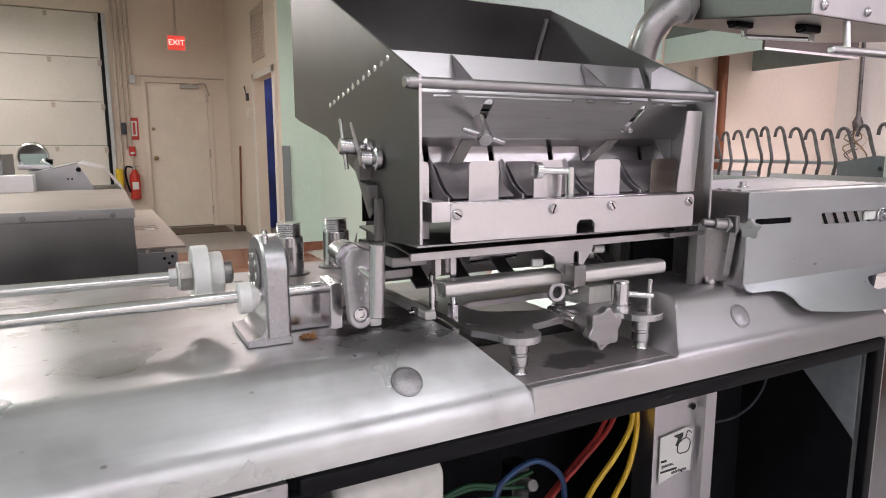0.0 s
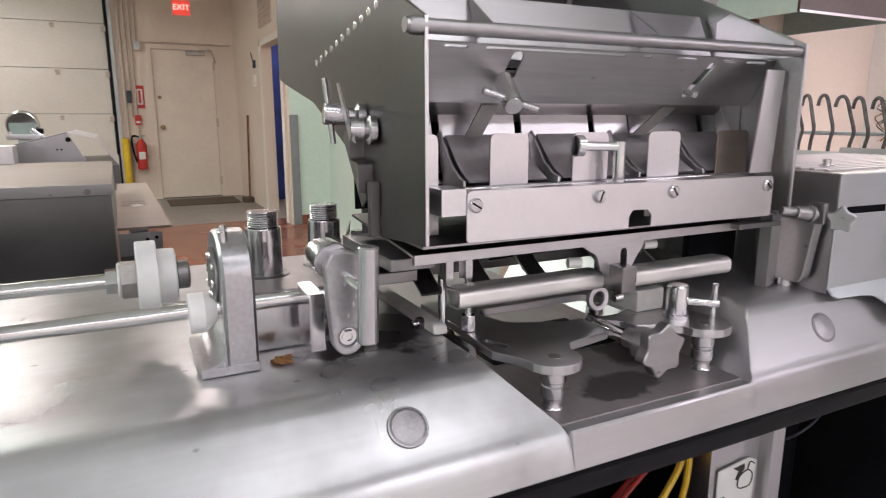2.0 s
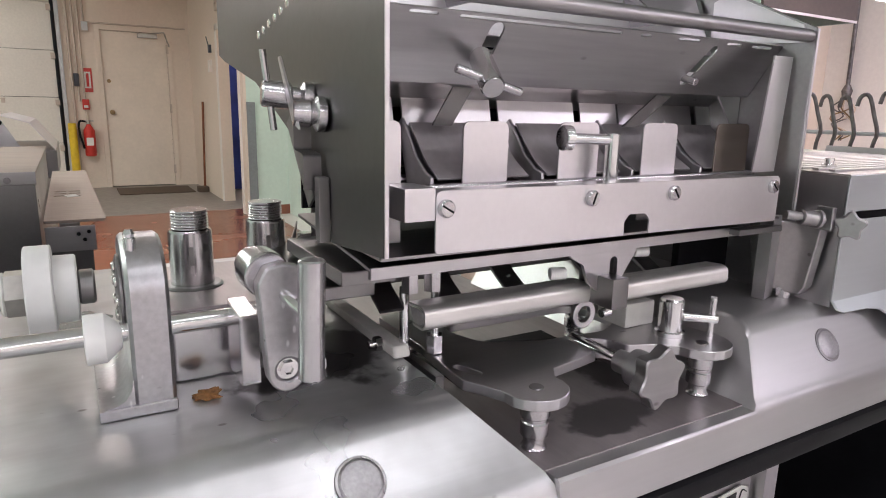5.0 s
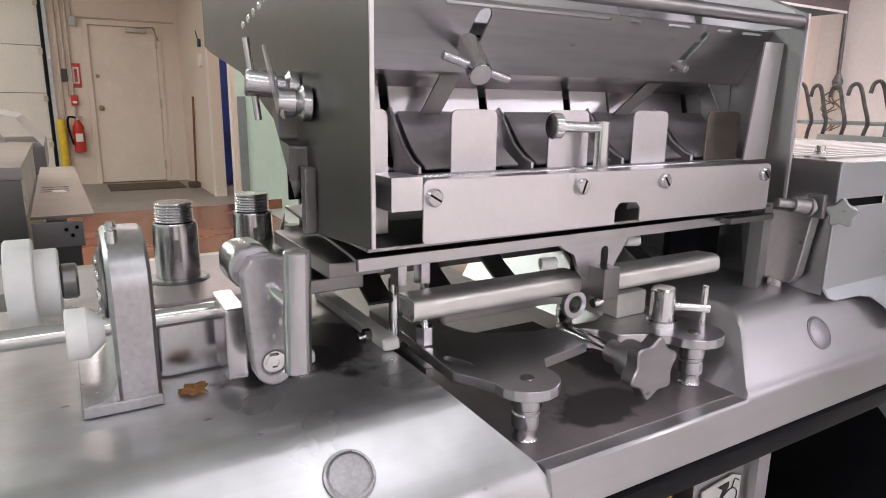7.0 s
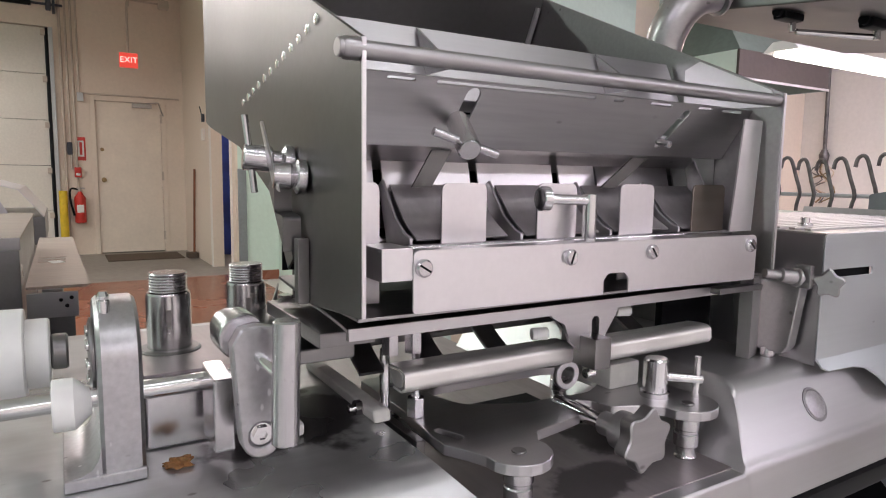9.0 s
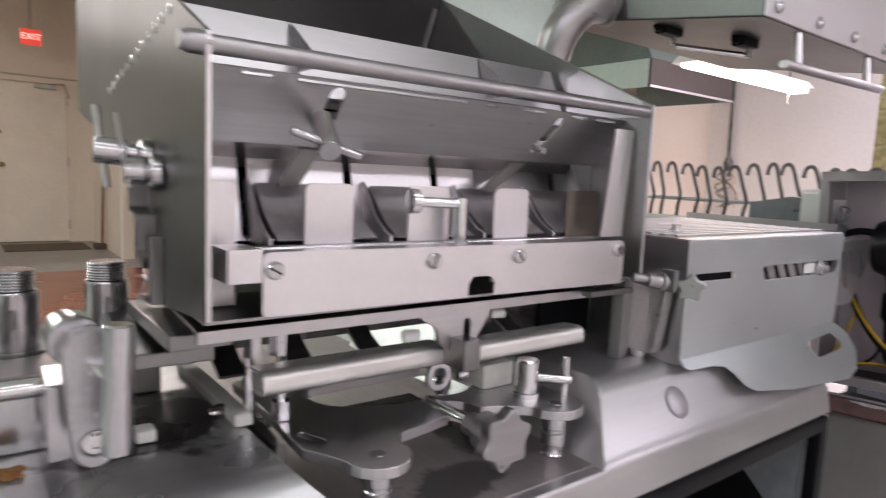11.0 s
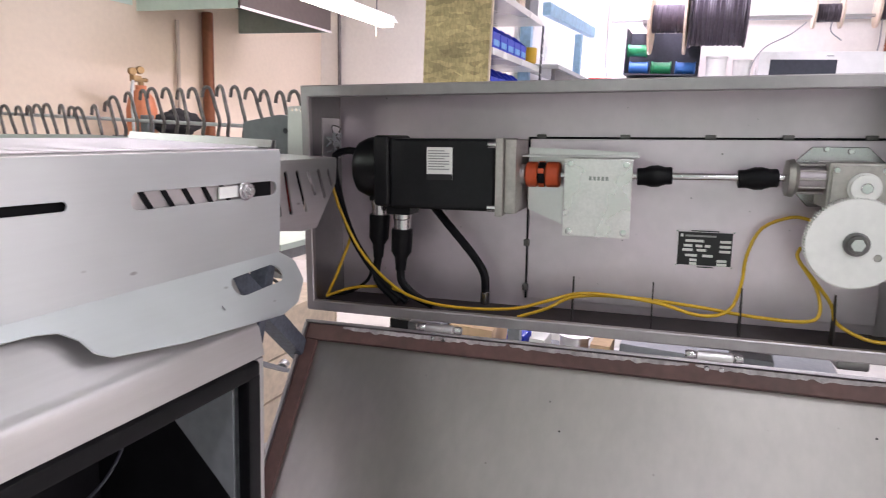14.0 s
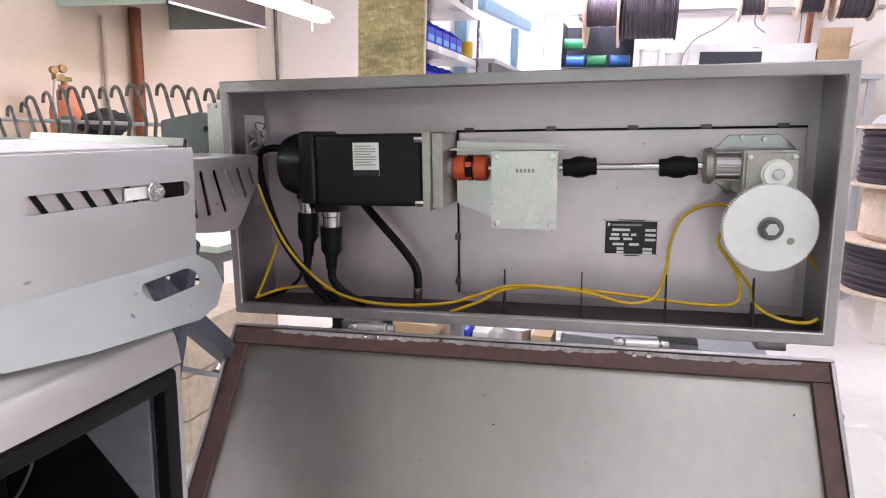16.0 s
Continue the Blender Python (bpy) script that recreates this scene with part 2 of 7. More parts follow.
PALE_FLOOR = material("pale_epoxy_floor", (0.62, 0.61, 0.58), 0.3, 0.0, 0.05, 18, bump=0.03, blotch=0.08, blotch_scale=1.1)
MAT_DARK = material("dark_door_mat", (0.10, 0.075, 0.055), 0.9, 0.0, 0.2, 90, bump=0.2)
BLUE_ROOM = material("blue_plastic_sheet", (0.02, 0.045, 0.25), 0.4, 0.0, 0.2, 6, blotch=0.4, blotch_scale=2.5)
COPPER = material("rusty_copper_pipe", (0.22, 0.085, 0.045), 0.45, 0.6, 0.12, 30, blotch=0.2, blotch_scale=4)
ORANGE_TANK = material("orange_tank_paint", (0.62, 0.22, 0.11), 0.45, 0.0, 0.08, 30, blotch=0.12, blotch_scale=6)
BRASS = material("brass", (0.30, 0.21, 0.11), 0.42, 1.0, 0.08, 50)
HOOK_STEEL = material("worn_black_hook_steel", (0.16, 0.15, 0.145), 0.45, 0.8, 0.3, 40, blotch=0.35, blotch_scale=6)
DARK_CLOTH = material("black_cloth", (0.012, 0.012, 0.014), 0.9, 0.0, 0.2, 60, bump=0.2)
GREY_PAINT = material("grey_machine_paint", (0.22, 0.235, 0.25), 0.45, 0.1, 0.08, 60, bump=0.03)
BLUE_GREY = material("blue_grey_arm_paint", (0.10, 0.115, 0.15), 0.5, 0.2, 0.25, 160, bump=0.1)
SHELF_STEEL = material("grey_shelf_paint", (0.52, 0.54, 0.55), 0.45, 0.2, 0.05, 40)
SHELF_DARK = material("dark_shelf_upright", (0.05, 0.055, 0.07), 0.5, 0.3)
BIN_BLUE = material("blue_bin_plastic", (0.02, 0.045, 0.55), 0.35, 0.0, 0.06, 30)
BIN_LIGHT = material("light_blue_label", (0.18, 0.42, 0.75), 0.5)
TAPE_BLUE = material("pale_blue_frame", (0.36, 0.58, 0.78), 0.5)
WHITE_GLOSS = material("white_appliance", (0.82, 0.82, 0.80), 0.3, 0.0, 0.02, 30)
CARDBOARD = material("cardboard", (0.58, 0.41, 0.25), 0.8, 0.0, 0.08, 50, (1, 1, 0.2), 0.05)
SPOOL_WOOD = material("spool_flange_board", (0.66, 0.55, 0.43), 0.7, 0.0, 0.12, 40, bump=0.05)
WIRE_DARK = material("dark_wire_windings", (0.055, 0.045, 0.06), 0.45, 0.0, 0.2, 60)
WIRE_GREEN = material("green_spool", (0.02, 0.26, 0.10), 0.4)
WIRE_BLUE = material("blue_spool", (0.03, 0.14, 0.42), 0.4)
PEACH_TOP = material("warm_worktop_steel", (0.36, 0.31, 0.27), 0.5, 1.0, 0.08, 60, (0.1, 1, 1), 0.02, 0.12, 4)
DEBRIS = material("dry_brown_crumb", (0.28, 0.14, 0.05), 0.8, 0.0, 0.3, 300, bump=0.3)
SIGN_RED = material("exit_letters_lit", (1.0, 0.62, 0.55), 0.5, emit=1.6)
SIGN_PANE = material("exit_sign_face_lit", (0.80, 0.07, 0.05), 0.5, emit=0.75)
TUBE_GLOW = material("fluorescent_diffuser_lit", (0.95, 1.0, 0.97), 0.5, emit=7.0)
LAMP_GLOW = material("warm_lamp_lit", (1.0, 0.90, 0.80), 0.5, emit=11.0)


def osb_material():
    m = material("osb_board", (0.50, 0.39, 0.14), 0.7, 0.0, 0.2, 70, (1, 1.6, 0.7), 0.1, 0.2, 9)
    n, link = m.node_tree.nodes, m.node_tree.links.new
    v = n.new("ShaderNodeTexVoronoi")
    v.inputs["Scale"].default_value = 48
    mp = n.new("ShaderNodeMapping")
    mp.inputs["Scale"].default_value = (1, 0.5, 1.4)
    link(n["Texture Coordinate"].outputs["Object"], mp.inputs[0])
    link(mp.outputs[0], v.inputs["Vector"])
    mx = n.new("ShaderNodeMix")
    mx.data_type, mx.blend_type = "RGBA", "OVERLAY"
    mx.inputs[0].default_value = 0.35
    b = n["Principled BSDF"]
    link(b.inputs["Base Color"].links[0].from_socket, mx.inputs[6])
    bw = n.new("ShaderNodeRGBToBW")
    link(v.outputs["Color"], bw.inputs[0])
    link(bw.outputs[0], mx.inputs[7])
    hs = n.new("ShaderNodeHueSaturation")
    hs.inputs["Saturation"].default_value = 0.8
    link(mx.outputs[2], hs.inputs["Color"])
    link(hs.outputs[0], b.inputs["Base Color"])
    return m


OSB = osb_material()

stain(STEEL_PIT, ((0.52, 0.60, 0.06, 0.03), (0.60, 0.66, 0.05, 0.04)), (0.17, 0.155, 0.155), 0.4)

specks(STEEL_BOX, 42, 0.085, (0.15, 0.13, 0.13), (1, 1, 1), 0.7)
specks(STEEL_BOX, 30, 0.07, (0.12, 0.11, 0.11), (0.25, 1, 1), 0.5)
specks(CAST, 150, 0.22, (0.92, 0.91, 0.92), (1, 1, 0.45))
specks(CAST, 120, 0.16, (0.10, 0.10, 0.10), (0.6, 1, 1), 0.7)
specks(STEEL_TOP, 60, 0.13, (0.16, 0.14, 0.13), (0.6, 1, 1), 0.7)
specks(STEEL, 45, 0.10, (0.22, 0.21, 0.21), (0.4, 1, 1), 0.6)
specks(STEEL_PANEL, 50, 0.12, (0.12, 0.11, 0.11), (0.5, 1, 1), 0.6)
specks(MACHINED, 160, 0.10, (0.16, 0.16, 0.16), (1, 1, 0.6), 0.4)
specks(LID_STEEL, 30, 0.07, (0.10, 0.10, 0.10), (1, 1, 1), 0.7)
COVER_STEEL = material("cover_steel", (0.69, 0.72, 0.735), 0.36, 0.85, 0.012, 220, (0.06, 1, 1), 0.008, 0.07, 6, 0.06)
specks(COVER_STEEL, 45, 0.10, (0.24, 0.23, 0.23), (0.4, 1, 1), 0.6)
SPUN = material("spun_cap_steel", (0.36, 0.35, 0.355), 0.36, 1.0, 0.10, 420, (1, 1, 1), 0.10, 0.12, 60, 0.08)
RIM_STEEL = material("grey_rim_steel", (0.41, 0.385, 0.395), 0.40, 1.0, 0.04, 90, (1, 1, 1), 0.03, 0.08, 9, 0.07)

# ---- building helpers ----
IDENT = Matrix.Identity(4)


def thing(name, at, label, category, group="", kind=""):
    """An Empty at the base of a thing whose parts are drawn in world places."""
    ob = new(name)
    ob.empty_display_size = 0.05
    ob.matrix_basis = Matrix.Translation(at) if not isinstance(at, Matrix) else at
    return tagged(ob, label, category, group, kind)


def smooth(me, angle=35):
    me.shade_smooth()
    bm = bmesh.new()
    bm.from_mesh(me)
    for e in bm.edges:
        if len(e.link_faces) == 2 and e.calc_face_angle(0) > radians(angle):
            e.smooth = False
    bm.to_mesh(me)
    bm.free()


def finish(name, bm, mat, m=None):
    if m is not None:
        bm.transform(m)
    bmesh.ops.recalc_face_normals(bm, faces=bm.faces)
    me = bpy.data.meshes.new(name)
    bm.to_mesh(me)
    bm.free()
    me.materials.append(mat)
    smooth(me)
    ob = new(name, me)
    if len(me.polygons) > 6:
        wn = ob.modifiers.new("flat_faces", "WEIGHTED_NORMAL")
        wn.keep_sharp = True
    return ob


def part(name, bm, mat, parent, label="", m=None):
    """One mesh under a thing (or under a part), drawn in world places."""
    ob = finish(name, bm, mat, m)
    ob.parent = parent
    if parent.type == "EMPTY":
        ob.matrix_parent_inverse = parent.matrix_basis.inverted()
    return tagged(ob, label)


def solid(name, bm, mat, label, category, group="", kind="", m=None):
    """A thing that is one mesh."""
    return tagged(finish(name, bm, mat, m), label, category, group, kind)


def join(*bms):
    out = bms[0]
    for b in bms[1:]:
        me = bpy.data.meshes.new("tmp")
        b.to_mesh(me)
        b.free()
        out.from_mesh(me)
        bpy.data.meshes.remove(me)
    return out


def bevel(bm, r, seg=2, angle=30):
    if r:
        edges = [e for e in bm.edges if len(e.link_faces) == 2 and e.calc_face_angle(0) > radians(angle)]
        bmesh.ops.bevel(bm, geom=edges, offset=r, segments=seg, affect="EDGES", profile=0.6, clamp_overlap=True)
    return bm


def box(x0, x1, y0, y1, z0, z1, r=0.0, seg=2):
    bm = bmesh.new()
    bmesh.ops.create_cube(bm, size=1, matrix=Matrix.Translation(((x0 + x1) / 2, (y0 + y1) / 2, (z0 + z1) / 2)) @ Matrix.Diagonal((abs(x1 - x0), abs(y1 - y0), abs(z1 - z0), 1)))
    return bevel(bm, r, seg)


def frame_of(a, b):
    """A frame at a whose z runs to b."""
    a, b = Vector(a), Vector(b)
    return Matrix.Translation(a) @ (b - a).to_track_quat("Z", "Y").to_matrix().to_4x4(), (b - a).length


def lathe(a, b, profile, n=28):
    """Turned solid from a to b; profile: (share of the length, radius)."""
    m, length = frame_of(a, b)
    bm = bmesh.new()
    rings = []
    for s, r in profile:
        rings.append([bm.verts.new(m @ Vector((r * math.cos(2 * math.pi * k / n), r * math.sin(2 * math.pi * k / n), s * length))) for k in range(n)])
    for p, q in zip(rings, rings[1:]):
        for k in range(n):
            bm.faces.new((p[k], p[(k + 1) % n], q[(k + 1) % n], q[k]))
    bm.faces.new(rings[0][::-1])
    bm.faces.new(rings[-1])
    return bm


def rod(a, b, r, n=20, edge=0.0):
    """A round bar with softened ends."""
    length = (Vector(b) - Vector(a)).length
    e = min(edge or r * 0.12, length * 0.4)
    return lathe(a, b, [(0, r - e), (e / length, r), (1 - e / length, r), (1, r - e)], n)


def hexbar(a, b, r):
    return bevel(lathe(a, b, [(0, r), (1, r)], 6), r * 0.06, 1)


def pipe(points, r, n=10, step=4, closed=False):
    """A bent tube through the points, rounded by a spline."""
    pts = [Vector(p) for p in points]
    line = []
    if step > 1 and len(pts) > 2:
        ext = [pts[0] * 2 - pts[1], *pts, pts[-1] * 2 - pts[-2]]
        for i in range(1, len(ext) - 2):
            p0, p1, p2, p3 = ext[i - 1 : i + 3]
            for k in range(step):
                t = k / step
                line.append(0.5 * (2 * p1 + (p2 - p0) * t + (2 * p0 - 5 * p1 + 4 * p2 - p3) * t * t + (3 * p1 - p0 - 3 * p2 + p3) * t**3))
        line.append(pts[-1])
    else:
        line = pts
    bm = bmesh.new()
    rings, up = [], None
    for i, p in enumerate(line):
        d = (line[min(i + 1, len(line) - 1)] - line[max(i - 1, 0)]).normalized()
        if up is None:
            up = d.orthogonal().normalized()
        up = (up - d * up.dot(d)).normalized()
        side = d.cross(up)
        rings.append([bm.verts.new(p + r * (math.cos(2 * math.pi * k / n) * up + math.sin(2 * math.pi * k / n) * side)) for k in range(n)])
    for p, q in zip(rings, rings[1:]):
        for k in range(n):
            bm.faces.new((p[k], p[(k + 1) % n], q[(k + 1) % n], q[k]))
    bm.faces.new(rings[0][::-1])
    bm.faces.new(rings[-1])
    return bm


def rounded(points, r, n=5):
    """The outline with its corners rounded; r: one radius or one a corner."""
    out, count = [], len(points)
    rs = r if isinstance(r, (list, tuple)) else [r] * count
    for i, p in enumerate(points):
        p, a, b = Vector(p), Vector(points[i - 1]), Vector(points[(i + 1) % count])
        if rs[i] <= 0:
            out.append(p)
            continue
        u, v = (a - p), (b - p)
        half = u.angle(v) / 2
        cut = min(rs[i] / math.tan(half), u.length * 0.48, v.length * 0.48)
        s, e = p + u.normalized() * cut, p + v.normalized() * cut
        for k in range(n + 1):
            t = k / n
            out.append((1 - t) ** 2 * s + 2 * t * (1 - t) * p + t * t * e)
    return out


def disc(cx, cy, rx, ry=None, n=24):
    return [Vector((cx + rx * math.cos(2 * math.pi * k / n), cy + (ry or rx) * math.sin(2 * math.pi * k / n))) for k in range(n)]


def slot(x0, y0, x1, y1, r, n=8):
    """A long hole with round ends from one centre to the other."""
    a = math.atan2(y1 - y0, x1 - x0)
    out = [Vector((x0 + r * math.cos(a + math.pi / 2 + math.pi * k / n), y0 + r * math.sin(a + math.pi / 2 + math.pi * k / n))) for k in range(n + 1)]
    return out + [Vector((x1 + r * math.cos(a - math.pi / 2 + math.pi * k / n), y1 + r * math.sin(a - math.pi / 2 + math.pi * k / n))) for k in range(n + 1)]


PLANES = {
    "xz": lambda a, b, c: (a, c, b),
    "yz": lambda a, b, c: (c, a, b),
    "xy": lambda a, b, c: (a, b, c),
}


def plate(outline, plane, at, thick, holes=(), r=0.0, edge=0.0):
    """A plate cut from an outline in a plane, from at to at + thick, with holes right through it."""
    put = PLANES[plane]
    bm = bmesh.new()
    for ring in (rounded([Vector(p) for p in outline], r) if r else [Vector(p) for p in outline], *holes):
        vs = [bm.verts.new(put(p[0], p[1], at)) for p in ring]
        for k in range(len(vs)):
            bm.edges.new((vs[k - 1], vs[k]))
    bmesh.ops.triangle_fill(bm, use_beauty=True, use_dissolve=False, edges=bm.edges[:])
    bmesh.ops.dissolve_limit(bm, angle_limit=0.01, verts=bm.verts[:], edges=bm.edges[:])
    got = bmesh.ops.extrude_face_region(bm, geom=bm.faces[:])
    bmesh.ops.translate(bm, vec=put(0, 0, thick), verts=[g for g in got["geom"] if isinstance(g, bmesh.types.BMVert)])
    bmesh.ops.recalc_face_normals(bm, faces=bm.faces)
    return bevel(bm, edge, 1, 60)


def sheet(profile, plane, a0, a1, thick, n_round=0.0):
    """Bent sheet metal: an open profile in a plane, thickened and drawn out from a0 to a1."""
    put = PLANES[plane]
    pts = [Vector(p) for p in profile]
    if n_round:
        mid = []
        for i in range(1, len(pts) - 1):
            p, u, v = pts[i], pts[i - 1] - pts[i], pts[i + 1] - pts[i]
            cut = min(n_round, u.length * 0.45, v.length * 0.45)
            s, e = p + u.normalized() * cut, p + v.normalized() * cut
            mid += [(1 - t / 5) ** 2 * s + 2 * t / 5 * (1 - t / 5) * p + (t / 5) ** 2 * e for t in range(6)]
        pts = [pts[0], *mid, pts[-1]]
    off = []
    for i, p in enumerate(pts):
        d = (pts[min(i + 1, len(pts) - 1)] - pts[max(i - 1, 0)]).normalized()
        off.append(p + Vector((-d.y, d.x)) * thick)
    bm = bmesh.new()
    rows = [[bm.verts.new(put(p[0], p[1], a)) for p in side] for side in (pts, off) for a in (a0, a1)]
    p0, p1, q0, q1 = rows
    for i in range(len(pts) - 1):
        for a, b in ((p0, p1), (q1, q0), (q0, p0), (p1, q1)):
            bm.faces.new((a[i], a[i + 1], b[i + 1], b[i]))
    bm.faces.new((p0[0], p1[0], q1[0], q0[0]))
    bm.faces.new((p0[-1], q0[-1], q1[-1], p1[-1]))
    return bm


def words(name, text, size, m, mat, parent, depth=0.0006):
    """Printed or raised words as a mesh, in the frame m (x along the line, y up the line)."""
    c = bpy.data.curves.new("words", "FONT")
    c.body, c.size, c.extrude, c.align_x, c.align_y = text, size, depth, "CENTER", "CENTER"
    tmp = bpy.data.objects.new("words", c)
    scene.collection.objects.link(tmp)
    me = bpy.data.meshes.new_from_object(tmp.evaluated_get(bpy.context.evaluated_depsgraph_get()))
    bpy.data.objects.remove(tmp)
    bm = bmesh.new()
    bm.from_mesh(me)
    return part(name, bm, mat, parent, m=m)

# ---- room ----
YD, XS, YM, YA, XB = 9.85, 1.67, 6.85, 3.7, 6.13


def structure(name, bm, mat, label, category="wall", m=None):
    return solid(name, bm, mat, label, category, kind="structure", m=m)


structure("floor_near", box(-4.6, 1.9, -4.1, 2.6, FLOOR - 0.1, FLOOR), PALE_CONCRETE, "worn pale grey concrete floor round the machine", "floor")
structure("floor", box(-4.6, 1.9, 2.6, 7.35, FLOOR - 0.1, FLOOR), RED_FLOOR, "glossy red-brown epoxy workshop floor", "floor")
structure("floor_concrete", box(-4.6, 1.9, 7.35, YD + 0.2, FLOOR - 0.1, FLOOR), CONCRETE, "grey concrete floor before the exit door", "floor")
structure("floor_pale", box(1.9, XB + 0.2, -4.1, 6.85, FLOOR - 0.1, FLOOR), PALE_FLOOR, "pale glossy epoxy floor of the parts area", "floor")
structure("ceiling", box(-4.6, XB + 0.2, -4.1, 5.2, CEIL, CEIL + 0.1), CEILING, "plain off-white painted ceiling", "ceiling")
structure("ceiling_north", box(-4.8, 3.7, 5.2, YD + 0.2, CEIL_N, CEIL_N + 0.1), MINT, "high pale mint painted ceiling by the garage door", "ceiling")
structure("soffit", box(-4.6, 3.7, 5.2, 5.3, CEIL + 0.001, CEIL_N), PEACH, "cream painted drop between the two ceilings", "wall")
structure("wall_west", box(-4.8, -4.6, -4.1, YD + 0.2, FLOOR, CEIL_N), MINT, "plain pale mint painted side wall")
structure("wall_south", box(-4.8, XB + 0.2, -4.3, -4.1, FLOOR, CEIL), OFFWHITE, "plain off-white painted wall behind the viewer")
structure("wall_east", box(XB, XB + 0.2, -4.1, YA + 0.2, FLOOR, CEIL), OFFWHITE, "white painted concrete block wall behind the spools")
structure("wall_hood", box(2.3, XB, YA, YA + 0.2, FLOOR, CEIL), CREAM_WALL, "cream painted wall behind the hood and hooks")
structure("wall_hood_return", box(2.1, 2.3, YA, YM, FLOOR, CEIL_N), MINT, "pale mint painted return wall")
structure("wall_mint", box(XS + 0.025, 3.6, YM - 0.005, YM - 0.001, FLOOR, CEIL_N), MINT, "pale mint painted partition wall")
structure("wall_partition", box(XS + 0.121, 3.6, YM, YM + 0.16, FLOOR, CEIL_N), PEACH, "plain back of the partition wall")
# mint sheet colours in the green-tinted shade above the cream wall
structure("trim", box(2.301, 3.86, YA - 0.004, YA, 1.92, CEIL - 0.001), MINT, "thin mint sheet for the green-tinted shade of the upper wall", "wall paint")
# door wall with its two openings, and the side wall with a doorway
DX0, DX1, DZ = 0.55, 1.425, FLOOR + 2.06
GX1 = 0.10
structure("wall_north", plate([(-4.6, FLOOR), (-4.6, CEIL_N), (XS, CEIL_N), (XS, FLOOR), (DX1, FLOOR), (DX1, DZ), (DX0, DZ), (DX0, FLOOR), (GX1, FLOOR), (GX1, 3.02), (-3.2, 3.02), (-3.2, FLOOR)], "xz", YD, 0.2), PEACH, "cream painted wall with an exit door")
structure("wall_side", plate([(YD, FLOOR), (YD, CEIL_N), (YM, CEIL_N), (YM, FLOOR), (7.05, FLOOR), (7.05, 2.06), (8.0, 2.06), (8.0, FLOOR)], "yz", XS, 0.12), PEACH, "cream painted side wall with an open doorway")
structure("wall_side_room", box(XS + 0.001, 3.7, YD, YD + 0.2, FLOOR, CEIL_N), PEACH, "plain end wall of the side room")
structure("floor_side_room", box(1.901, 3.7, YM + 0.001, YD + 0.2, FLOOR - 0.1, FLOOR), CONCRETE, "grey concrete floor of the side room", "floor")
structure("wall_behind_doorway", box(3.6, 3.7, YM, YD, FLOOR, CEIL_N), PEACH, "plain wall of the side room")
for k, (y0, y1, z0, z1) in enumerate([(8.0, 8.07, FLOOR, 2.13), (6.98, 7.05, FLOOR, 2.13), (6.98, 8.07, 2.06, 2.13)]):
    structure("trim", box(XS - 0.012, XS, y0, y1, z0, z1, 0.003), OFFWHITE, "cream painted doorway trim", "trim")
structure("trim", box(XS + 0.02, XS + 0.10, YM - 0.045, YM - 0.0055, FLOOR, 1.28, 0.006), GREY_PAINT, "grey corner guard on the partition", "trim")
structure("baseboard", box(XS + 0.1, 2.1, YM - 0.014, YM - 0.0055, FLOOR, FLOOR + 0.1, 0.003), RED_FLOOR, "red-brown painted baseboard", "baseboard")
solid("plastic_curtain", box(1.82, 2.75, 8.95, 8.97, FLOOR + 0.02, 2.25, 0.004), BLUE_ROOM, "blue plastic sheet hanging in the side room", "curtain")

# sectional garage door: panels with grooves, hinges, track
gd = thing("garage_door", (-1.5, YD, FLOOR), "cream sectional overhead garage door with steel hinges", "garage door")
for k in range(5):
    z0 = FLOOR + 0.02 + k * 0.572
    part("door_panel", bevel(box(-3.15, GX1 - 0.03, YD + 0.03, YD + 0.08, z0, z0 + 0.567), 0.006, 2), GARAGE, gd)
    for hx in (-0.52, -1.4, -2.3):
        part("hinge", join(box(hx - 0.02, hx + 0.02, YD + 0.012, YD + 0.03, z0 + 0.49, z0 + 0.545, 0.003), rod((hx - 0.025, YD + 0.014, z0 + 0.542), (hx + 0.025, YD + 0.014, z0 + 0.542), 0.008, 10)), CONDUIT, gd)
    part("roller_bracket", box(GX1 - 0.07, GX1 + 0.012, YD - 0.012, YD + 0.03, z0 + 0.47, z0 + 0.54, 0.004), CONDUIT, gd)
part("weather_strip", box(GX1 - 0.02, GX1 + 0.012, YD - 0.02, YD + 0.02, FLOOR, 3.01, 0.003), BLACK_RUBBER, gd, "black rubber weather strip")
part("track", box(GX1 + 0.014, GX1 + 0.06, YD - 0.045, YD - 0.004, FLOOR, 3.01, 0.004), SHELF_STEEL, gd, "grey steel track")
bol = solid("bollard", join(rod((0.185, YD - 0.13, FLOOR), (0.185, YD - 0.13, 0.98), 0.048, 24), rod((0.185, YD - 0.13, FLOOR), (0.185, YD - 0.13, FLOOR + 0.012), 0.08, 24)), YELLOW_PAINT, "yellow painted steel guard post beside the garage door", "bollard")

# exit door
d1 = thing("door_1", (0.99, YD, FLOOR), "closed cream steel exit door with a closer and knob", "door", kind="structure")
part("door_leaf", box(DX0 + 0.045, DX1 - 0.045, YD + 0.02, YD + 0.065, FLOOR + 0.012, DZ - 0.045, 0.003), DOOR_PAINT, d1)
part("door_frame", plate([(DX0 - 0.02, FLOOR), (DX0 - 0.02, DZ + 0.03), (DX1 + 0.02, DZ + 0.03), (DX1 + 0.02, FLOOR), (DX1 - 0.042, FLOOR), (DX1 - 0.042, DZ - 0.042), (DX0 + 0.042, DZ - 0.042), (DX0 + 0.042, FLOOR)], "xz", YD - 0.012, 0.06, edge=0.003), PEACH, d1)
